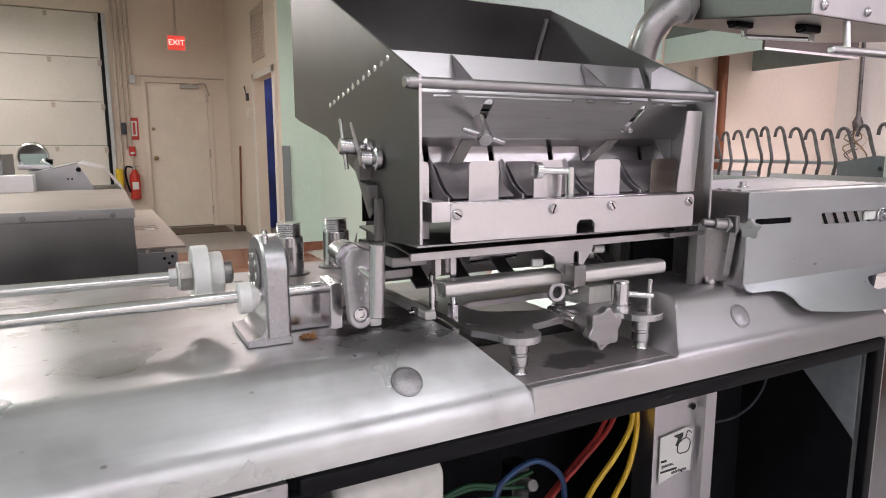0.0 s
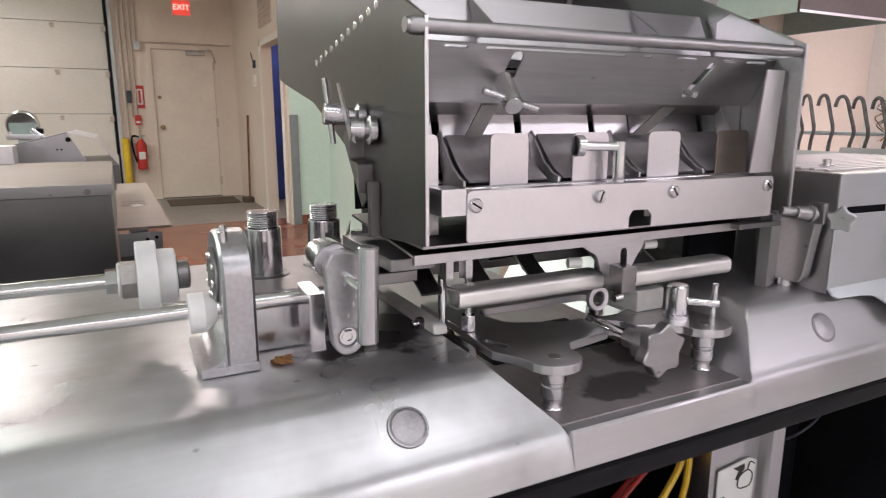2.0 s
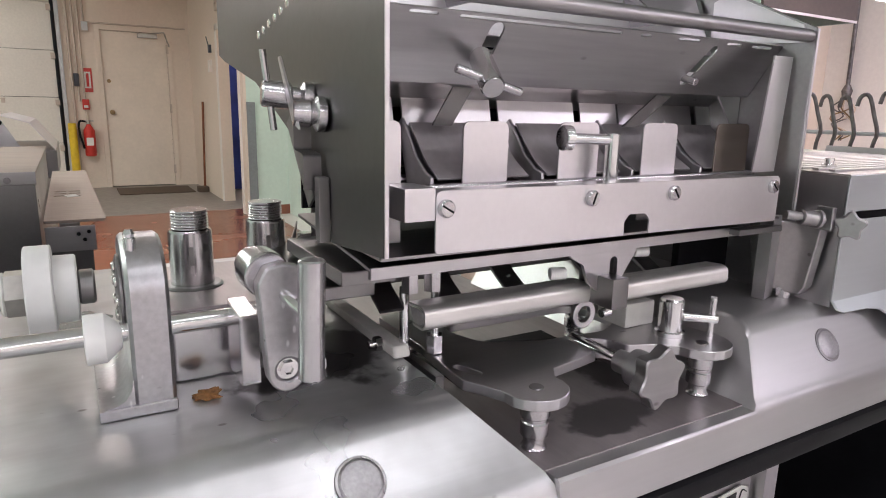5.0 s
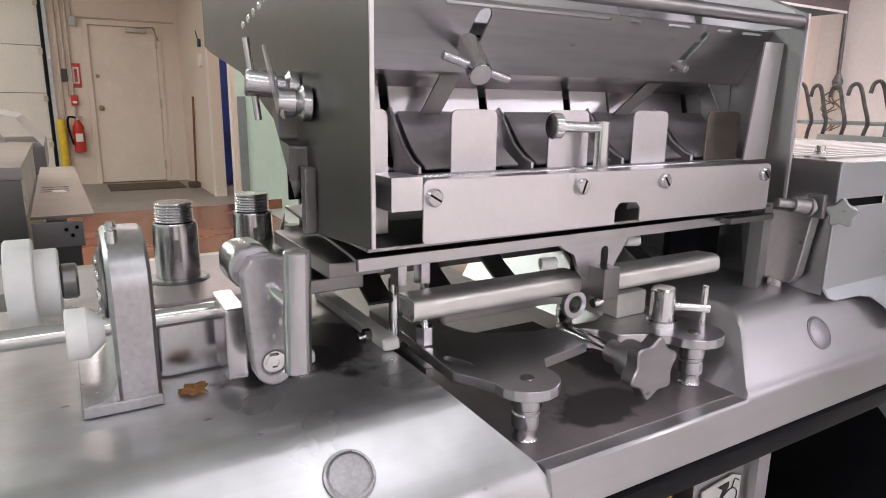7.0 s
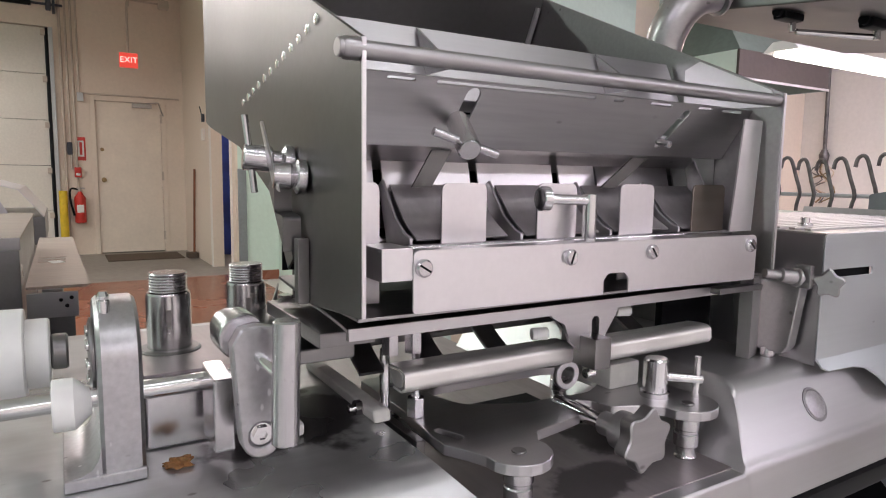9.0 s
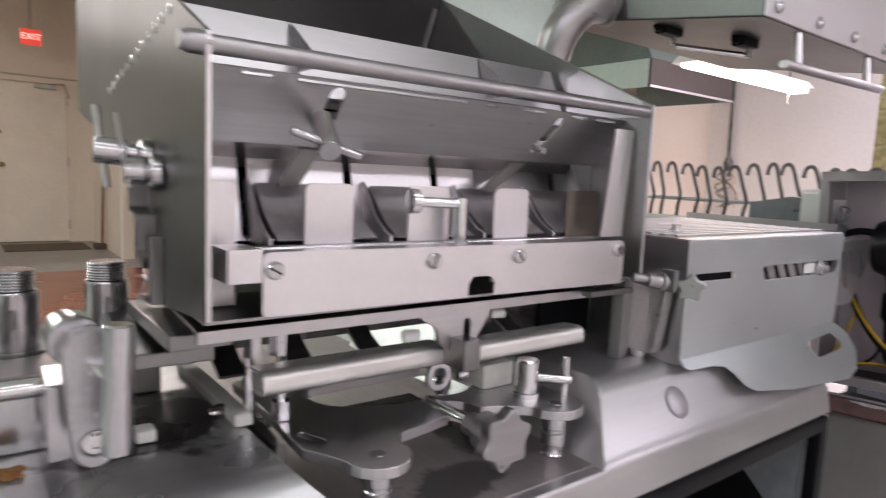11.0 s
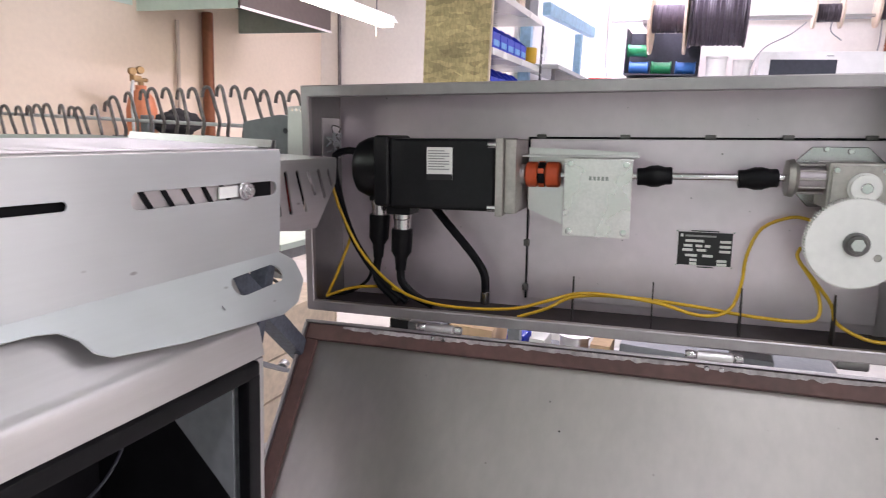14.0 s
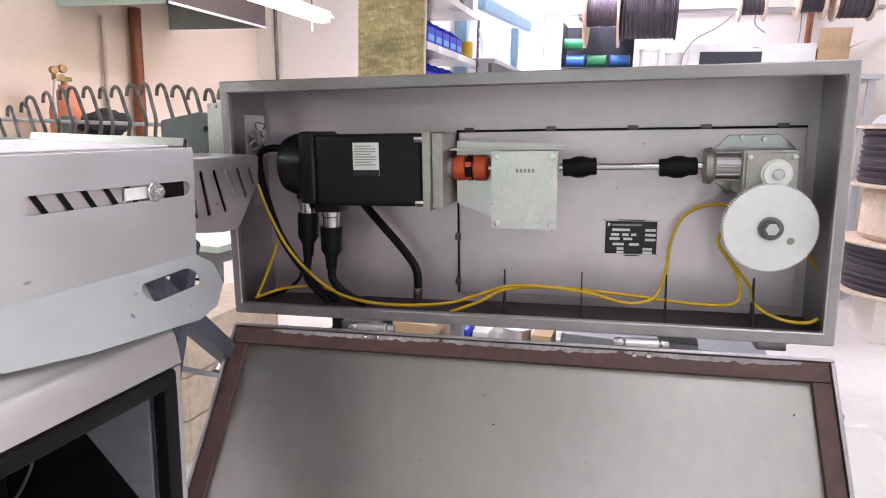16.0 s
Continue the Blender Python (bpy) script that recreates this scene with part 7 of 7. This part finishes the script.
for gx, gz in ((3.585, 1.475), (3.645, 1.487)):
    part("gauge", lathe((gx, 3.44, gz), (gx - 0.01, 3.405, gz), [(0, 0.018), (0.2, 0.024), (0.8, 0.024), (1, 0.022)], 20), BRASS, gt)
part("regulator", box(3.60, 3.665, 3.43, 3.47, 1.415, 1.455, 0.008), BRASS, gt)
part("hose", pipe([(3.60, 3.44, 1.42), (3.55, 3.40, 1.33), (3.535, 3.38, 1.15), (3.54, 3.38, 0.9)], 0.009, 8), SHELF_STEEL, gt)
bag = bmesh.new()
bmesh.ops.create_icosphere(bag, subdivisions=4, radius=1)
for v in bag.verts:
    q = 1 + 0.22 * noise.noise(v.co * 2.1) + 0.08 * noise.noise(v.co * 6)
    v.co = Vector((3.74 + v.co.x * 0.17 * q, 3.22 + v.co.y * 0.10 * q, 1.17 + v.co.z * 0.085 * q))
solid("black_bag", bag, DARK_CLOTH, "crumpled black cloth bag on the rack bench", "bag")
bn = thing("rack_bench", (3.2, 2.6, FLOOR), "dark steel bench behind the hook rack", "bench")
part("top", box(3.35, 4.1, 2.95, 3.35, 1.06, 1.09, 0.004), GREY_PAINT, bn)
for lx in (3.38, 4.06):
    part("leg", box(lx - 0.02, lx + 0.02, 3.1, 3.14, FLOOR, 1.0598, 0.003), GREY_PAINT, bn)
# rack of bent hooks
rk = thing("hook_rack", (2.4, 2.0, FLOOR), "steel rack rail holding bent hooks", "rack")
part("rail", rod((2.415, 0.55, 1.198), (2.415, 3.62, 1.198), 0.007, 12), SHELF_STEEL, rk)
part("lower_bar", box(2.385, 2.415, 0.55, 3.62, 1.06, 1.10, 0.003), HOOK_STEEL, rk)
for py in (0.58, 2.1, 3.58):
    part("post", box(2.418, 2.45, py - 0.02, py + 0.02, FLOOR, 1.22, 0.003), GREY_PAINT, rk)
first = None
prof = [(0, 0.0, 1.07), (0, -0.004, 1.16), (0, -0.012, 1.205), (0, 0.004, 1.26), (0, 0.020, 1.312), (0, 0.034, 1.327), (0, 0.050, 1.318), (0, 0.056, 1.290)]
for k in range(46):
    yy = 0.66 + k * 0.0635
    if first is None:
        first = solid("bent_hook", pipe(prof, 0.0064, 8, 3), HOOK_STEEL, "dark bent steel hook standing in the rack", "hook", "rack hooks")
        first.matrix_basis = Matrix.Translation((2.4, yy, 0))
    else:
        copy_thing(first, Matrix.Translation((2.4 + 0.006 * math.sin(k * 2.3), yy + 0.006 * math.sin(k * 1.7), 0.008 * math.sin(k * 0.9) - 0.09 * min(1, max(0, (yy - 1.95) / 0.45)))) @ pose(0, 0, 0, 0, 0, 14 * math.sin(k * 1.9)))
# drill press column far behind the hopper
dp = thing("drill_press", (2.22, 3.1, FLOOR), "black bench drill press with a feed lever", "drill press")
part("column", rod((2.22, 3.22, FLOOR), (2.22, 3.22, 1.37), 0.03, 20), STEEL, dp)
part("head", lathe((2.24, 3.02, 1.365), (2.24, 3.02, 1.425), [(0, 0.055), (0.2, 0.06), (0.7, 0.055), (1, 0.035)], 24), BLACK_PAINT, dp)
part("arm", box(2.19, 2.25, 3.05, 3.24, 1.30, 1.38, 0.01), GREY_PAINT, dp)
part("spindle", rod((2.235, 3.02, 1.24), (2.235, 3.02, 1.366), 0.022, 18), MACHINED, dp)
part("chuck", lathe((2.235, 3.02, 1.24), (2.235, 3.02, 1.18), [(0, 0.035), (0.6, 0.035), (1, 0.015)], 18), STEEL_DARK, dp)
part("lever", rod((2.26, 3.0, 1.268), (2.41, 2.98, 1.305), 0.0055, 10), CHROME, dp)
part("lever_knob", rod((2.40, 2.98, 1.303), (2.43, 2.977, 1.312), 0.012, 12), BLACK_RUBBER, dp)

# ---- shelving with blue bins ----
shf = thing("storage_shelf", (3.25, 1.0, FLOOR), "grey steel shelf unit with an OSB side board", "shelf")
part("board_edge", box(2.8848, 2.9002, 0.866, 0.8715, 0.60, 1.738, 0.001), SPOOL_WOOD, shf, "pale cut edge of the board")
part("side_board", box(2.885, 2.90, 0.872, 1.137, 0.60, 1.738, 0.001), OSB, shf, "rough OSB side board")
SHZ = (0.9, 1.205, 1.365, 1.530, 1.742)
for z in SHZ:
    part("shelf_board", box(2.903, 3.64, 0.862, 1.129, z - 0.028, z, 0.003), WHITE_GLOSS, shf)
for ux in (2.902, 3.615):
    for uy in (0.855, 1.1005) if ux > 3 else (1.1005,):
        up = part("upright", box(ux, ux + 0.03, uy, uy + 0.004 if uy < 1 else uy + 0.03, FLOOR, 1.7135, 0.001), SHELF_DARK, shf)
        if uy < 1:
            for k in range(11):
                part("upright_hole", rod((ux + 0.015, uy - 0.0002, 1.22 + k * 0.045), (ux + 0.015, uy - 0.001, 1.22 + k * 0.045), 0.007, 8), LABEL_WHITE, up)
part("back", box(2.905, 3.64, 1.1310, 1.1350, FLOOR + 0.1, 1.7135), SHELF_DARK, shf)
binp = thing("storage_bin", (2.97, 0.93, 1.366), "blue plastic storage bin with a pale label", "bin", "blue bins")
part("shell", join(plate([(0.872, 1.3662), (1.04, 1.3662), (1.04, 1.468), (0.93, 1.468), (0.872, 1.425)], "yz", 2.925, 0.004), plate([(0.872, 1.3662), (1.04, 1.3662), (1.04, 1.468), (0.93, 1.468), (0.872, 1.425)], "yz", 3.011, 0.004), box(2.929, 3.011, 0.872, 0.876, 1.3662, 1.425), box(2.929, 3.011, 1.036, 1.04, 1.3662, 1.468), box(2.929, 3.011, 0.876, 1.036, 1.3662, 1.370)), BIN_BLUE, binp)
part("label", box(2.935, 3.005, 0.8695, 0.8718, 1.376, 1.398), BIN_LIGHT, binp, "pale blue label")
for z in SHZ[1:4]:
    for k in range(5 if z in (1.365, 1.530) else 3):
        if not (z == 1.365 and k == 0):
            copy_thing(binp, Matrix.Translation((2.97 + k * 0.098, 0.93, z + 0.001)))
solid("yellow_tape_rolls", join(rod((3.51, 0.88, 1.5305), (3.51, 0.88, 1.60), 0.03, 18), rod((3.56, 0.90, 1.5305), (3.56, 0.90, 1.585), 0.025, 18)), YELLOW, "yellow rolls standing on the shelf", "rolls")
solid("white_carton", box(3.30, 3.42, 0.92, 1.05, 1.5305, 1.615, 0.004), LABEL_WHITE, "white carton on the shelf", "carton")
solid("green_box", box(2.99, 3.16, 0.90, 1.05, 1.7425, 1.805, 0.004), GREEN_CABLE, "green box on the top shelf", "box")
solid("paper_stack", box(3.21, 3.30, 0.90, 1.08, 1.7425, 1.82, 0.003), LABEL_WHITE, "white paper stack on the top shelf", "paper")
solid("pink_carton", box(3.32, 3.41, 0.89, 1.06, 1.7425, 1.815, 0.004), SPOOL_WOOD, "pale pinkish carton on the top shelf", "carton")
solid("blue_carton", box(3.45, 3.60, 0.88, 1.08, 1.7425, 1.845, 0.004), GREY_PAINT, "dull blue-grey carton on the top shelf", "carton")
# white cabinet with pale blue beams
wc = thing("white_workstation", (4.0, 0.95, FLOOR), "white workstation with pale blue steel beams", "workstation")
part("panel", box(3.70, 4.62, 1.00, 1.02, 1.0, 2.2, 0.003), WHITE_GLOSS, wc)
part("beam", box(3.70, 4.66, 0.845, 0.885, 1.775, 1.835, 0.004), TAPE_BLUE, wc, "pale blue steel beam", m=pose(3.70, 0.845, 1.775, 0, -1.5, -3.5) @ pose(-3.70, -0.845, -1.775))
part("upright", box(4.30, 4.35, 0.80, 0.84, FLOOR, 1.772, 0.003), TAPE_BLUE, wc, "pale blue steel post")
part("upright", box(3.72, 3.76, 0.94, 0.995, FLOOR, 1.7445, 0.003), TAPE_BLUE, wc, "pale blue steel post")
part("ledge", box(3.68, 4.5, 0.78, 0.99, 1.525, 1.545, 0.003), SHELF_STEEL, wc)
part("drawer_front", box(3.70, 4.45, 0.80, 0.82, 1.43, 1.5245, 0.003), STEEL_DARK, wc)
part("worktop", box(3.70, 4.62, 0.62, 0.995, 1.0, 1.03, 0.004), SHELF_STEEL, wc)

# ---- spools and appliances along the white wall ----
ax = thing("spool_rod", (5.6, -0.35, 2.04), "steel spool bar hung on the white wall", "rod")
part("bar", rod((5.62, -1.8, 2.06), (5.62, 0.62, 2.06), 0.012, 12), STEEL, ax)
for by in (-1.75, 0.6):
    part("wall_bracket", box(5.63, XB, by - 0.015, by + 0.015, 2.03, 2.075, 0.003), STEEL, ax)


def spool(name, c, axis, r, length, core, mat, label, flange=SPOOL_WOOD):
    """A cable spool with two flanges and wound wire."""
    c, axis = Vector(c), Vector(axis)
    s = thing(name, c, label, "spool", "cable spools")
    a, b = c - axis * length / 2, c + axis * length / 2
    for p in (a, b):
        part("flange", lathe(p - axis * 0.008, p + axis * 0.008, [(0, r - 0.003), (0.2, r), (0.8, r), (1, r - 0.003)], 36), flange, s)
    prof = [(0.02, core * 0.8)]
    turns = max(6, int(length / 0.016))
    for k in range(turns):
        t0 = 0.03 + 0.94 * k / turns
        bump = core * (1 + 0.02 * math.sin(k * 2.7))
        prof += [(t0, bump - 0.004), (t0 + 0.47 / turns, bump)]
    part("wire", lathe(a, b, prof + [(0.97, core - 0.004), (0.98, core * 0.8)], 36), mat, s)
    return s


spool("cable_spool", (5.62, 0.43, 2.06), (0, 1, 0), 0.25, 0.24, 0.10, WIRE_DARK, "half-empty board spool of dark cable on the bar")
spool("cable_spool", (5.62, 0.10, 2.06), (0, 1, 0), 0.20, 0.36, 0.19, WIRE_DARK, "full spool of dark purple cable on the bar", WIRE_DARK)
spool("cable_spool", (5.62, -0.57, 2.08), (0, 1, 0), 0.10, 0.16, 0.06, WIRE_DARK, "small board spool of grey wire on the bar")
spool("cable_spool", (5.62, -0.93, 2.10), (0, 1, 0), 0.12, 0.16, 0.07, WIRE_DARK, "small board spool of black wire on the bar")
spool("cable_spool", (5.62, -1.18, 2.10), (0, 1, 0), 0.13, 0.22, 0.11, WIRE_DARK, "black wire spool at the end of the bar")
spool("cable_spool", (4.55, -1.38, 1.12), (0, 0, 1), 0.36, 0.30, 0.31, WIRE_DARK, "large board spool of black cable lying flat")
spool("cable_spool", (4.55, -1.38, 0.53), (0, 0, 1), 0.36, 0.27, 0.32, WIRE_DARK, "large board spool of tangled black cable lying flat")
sp = thing("spool_support", (4.55, -1.38, FLOOR), "white block and wooden core under the stacked spools", "support")
part("core", rod((4.55, -1.38, 0.674), (4.55, -1.38, 0.961), 0.27, 30), SPOOL_WOOD, sp)
part("base", box(4.35, 4.75, -1.58, -1.18, FLOOR, 0.386, 0.006), OFFWHITE, sp)
solid("cable_coil", join(*(pipe([(4.55 + (0.27 - k * 0.01) * math.cos(a * 0.5236), -1.38 + (0.27 - k * 0.01) * math.sin(a * 0.5236), 1.292 + k * 0.012) for a in range(13)], 0.011, 8) for k in range(4))), SHELF_STEEL, "grey cable coil lying on the spools", "coil")
cbn = thing("white_cabinet", (5.2, -1.6, FLOOR), "tall white cabinet with dark latches", "cabinet")
part("body", box(5.0, 5.6, -2.4, -1.52, FLOOR, 2.1, 0.006), WHITE_GLOSS, cbn)
for lz in (1.35, 1.62, 1.9):
    part("latch", box(4.985, 4.9995, -1.62, -1.57, lz, lz + 0.035, 0.003), SHELF_DARK, cbn)
bench = thing("wall_bench", (5.7, -0.3, FLOOR), "long steel shelf bench under the spools", "bench")
part("top", box(5.35, XB - 0.002, -1.35, 1.05, 1.58, 1.61, 0.004), SHELF_STEEL, bench)
for by in (-1.3, -0.3, 0.72):
    part("leg", box(5.40, 5.44, by - 0.02, by + 0.02, FLOOR, 1.5798, 0.003), SHELF_STEEL, bench)
mw = thing("white_appliance", (5.65, -0.6, 1.61), "white appliance cabinet with a dark window", "appliance")
part("body", box(5.605, XB - 0.01, -1.00, -0.19, 1.6102, 1.832, 0.006), WHITE_GLOSS, mw)
part("window", box(5.6015, 5.6045, -0.665, -0.262, 1.64, 1.778, 0.001), SHELF_DARK, mw, "dark grey window")
part("badge", box(5.6015, 5.6045, -0.64, -0.60, 1.800, 1.806), INK_GREY, mw)
ct = thing("cardboard_box", (5.75, -1.1, 1.61), "open brown cardboard box on the bench", "cardboard box")
part("body", box(5.61, 5.9, -1.20, -1.01, 1.6102, 1.80, 0.003), CARDBOARD, ct)
part("flap", box(-0.002, 0.002, -0.095, 0.095, 0, 0.13), CARDBOARD, ct, m=pose(5.61, -1.10, 1.80, 0, -14, 0))
part("flap", box(-0.15, 0.15, -0.002, 0.002, 0, 0.10), CARDBOARD, ct, m=pose(5.755, -1.20, 1.80, 62, 0, 0))
wr = thing("small_spool_rack", (5.65, 0.45, 1.61), "dark steel rack with green and blue wire spools", "rack")
part("frame", plate([(0.20, 1.6102), (0.72, 1.6102), (0.72, 2.0), (0.20, 2.0)], "yz", 5.90, 0.01), SHELF_DARK, wr)
part("shelf", box(5.62, 5.8995, 0.20, 0.72, 1.665, 1.675, 0.001), SHELF_DARK, wr)
part("side", box(5.62, 5.8995, 0.714, 0.72, 1.6755, 2.0), SHELF_DARK, wr)
for yy, mt, zz in ((0.62, WIRE_BLUE, 1.725), (0.46, WIRE_GREEN, 1.725), (0.29, WIRE_BLUE, 1.725), (0.64, WIRE_GREEN, 1.85)):
    solid("wire_spool", lathe((5.72, yy - 0.07, zz), (5.72, yy + 0.07, zz), [(0, 0.049), (0.06, 0.049), (0.08, 0.042), (0.92, 0.042), (0.94, 0.049), (1, 0.049)], 24), mt, "small plastic spool of coloured wire in the rack", "wire spool", "small spools")
for tx, ty, tr, tz in ((5.66, 0.08, 0.07, 1.80), (5.68, -0.09, 0.06, 1.78)):
    solid("white_tub", lathe((tx, ty, 1.6102), (tx, ty, tz), [(0, tr * 0.9), (0.9, tr), (0.91, tr * 1.06), (1, tr * 1.06)], 22), LABEL_WHITE, "white plastic tub with a lid on the bench", "tub", "white tubs")
for bx, by, bh in ((5.58, 0.80, 0.085), (5.60, 0.87, 0.105), (5.57, 0.94, 0.095), (5.62, 1.01, 0.08)):
    solid("white_bottle", lathe((bx, by, 1.6102), (bx, by, 1.6102 + bh), [(0, 0.026), (0.05, 0.029), (0.68, 0.029), (0.78, 0.016), (0.8, 0.019), (1, 0.018)], 18), LABEL_WHITE, "small white plastic bottle on the bench", "bottle", "white bottles")
solid("red_tray", bevel(box(5.37, 5.47, 0.62, 0.93, 1.6102, 1.618), 0.002, 2), RED, "flat red plastic tray on the bench", "tray")
for pts in (([(5.6, -0.45, 2.02), (5.59, -0.36, 1.94), (5.59, -0.22, 1.86), (5.6, -0.15, 1.75), (5.6, -0.14, 1.62)]), ([(5.6, -0.60, 2.03), (5.6, -0.60, 1.96), (5.6, -0.67, 1.90)]), ([(5.6, -0.88, 2.04), (5.6, -0.885, 1.9), (5.6, -0.88, 1.835)])):
    solid("loose_wire", pipe(pts, 0.0038, 8), GREY_PAINT, "loose grey wire hanging from a spool", "wire", "loose wires")
solid("copper_riser", rod((XB - 0.05, -1.03, 1.61), (XB - 0.05, -1.03, CEIL), 0.022, 14), COPPER, "bright copper pipe on the white wall", "pipe")
solid("wall_conduit", rod((XB - 0.03, 0.92, 1.612), (XB - 0.03, 0.92, CEIL), 0.014, 10), SHELF_STEEL, "grey conduit on the white wall", "conduit")
solid("wall_conduit", rod((XB - 0.03, -1.5, 2.13), (XB - 0.03, 0.92, 2.13), 0.014, 10), SHELF_STEEL, "grey conduit along the white wall", "conduit")
# clutter on a low bench seen under the enclosure
lb_ = thing("low_bench", (2.75, 0.4, FLOOR), "low dark bench with packing clutter", "bench")
part("top", box(2.5, 2.85, -0.55, 1.15, 0.42, 0.45, 0.004), GREY_PAINT, lb_)
for by in (-0.5, 1.1):
    part("leg", box(2.52, 2.56, by - 0.02, by + 0.02, FLOOR, 0.4198, 0.003), GREY_PAINT, lb_)
solid("cardboard_tray", box(2.58, 2.78, 0.70, 0.86, 0.4502, 0.535, 0.003), CARDBOARD, "brown cardboard tray on the low bench", "tray")
solid("blue_packet", bevel(box(2.60, 2.72, 0.59, 0.655, 0.4502, 0.53), 0.012, 2), BIN_BLUE, "blue and white packet on the low bench", "packet")
solid("white_packet", bevel(box(2.62, 2.74, 0.52, 0.58, 0.4502, 0.52), 0.014, 2), LABEL_WHITE, "white packet on the low bench", "packet")
solid("steel_pot", lathe((2.68, 0.43, 0.4502), (2.68, 0.43, 0.54), [(0, 0.05), (0.9, 0.05), (0.93, 0.056), (1, 0.056)], 24), STEEL_SATIN, "steel pot on the low bench", "pot")
solid("brown_box", box(2.6, 2.74, 0.30, 0.365, 0.4502, 0.54, 0.003), CARDBOARD, "small brown box on the low bench", "box")
solid("black_case", box(2.58, 2.80, 0.93, 1.10, 0.4502, 0.52, 0.006), BLACK_RUBBER, "black case on the low bench", "case")
solid("grey_case", box(2.6, 2.80, -0.36, 0.27, 0.4502, 0.56, 0.008), GREY_PAINT, "long grey case on the low bench", "case")
# cable coil on the floor beyond the cabinet
for k in range(3):
    solid("floor_cable", pipe([(2.35 + (0.16 + 0.03 * k) * math.cos(a * 0.698) + 0.02 * math.sin(a * 2.0 + k), 1.62 + (0.13 + 0.02 * k) * math.sin(a * 0.698), FLOOR + 0.45 + 0.012 + 0.02 * k) for a in range(10)], 0.006, 6), BLACK_RUBBER, "black cable coiled on a crate", "cable", "coiled cables")
crt = thing("pale_crate", (2.375, 1.63, FLOOR), "pale wooden crate standing on the floor", "crate")
part("top", box(2.1, 2.65, 1.36, 1.9, FLOOR + 0.43, FLOOR + 0.45, 0.004), SPOOL_WOOD, crt)
for cz in (0.0, 0.145, 0.29):
    z0, z1 = FLOOR + cz, FLOOR + cz + 0.139
    part("board", box(2.12, 2.63, 1.365, 1.383, z0, z1, 0.003), SPOOL_WOOD, crt)
    part("board", box(2.12, 2.63, 1.877, 1.895, z0, z1, 0.003), SPOOL_WOOD, crt)
    part("board", box(2.105, 2.119, 1.365, 1.895, z0, z1, 0.003), SPOOL_WOOD, crt)
    part("board", box(2.631, 2.645, 1.365, 1.895, z0, z1, 0.003), SPOOL_WOOD, crt)
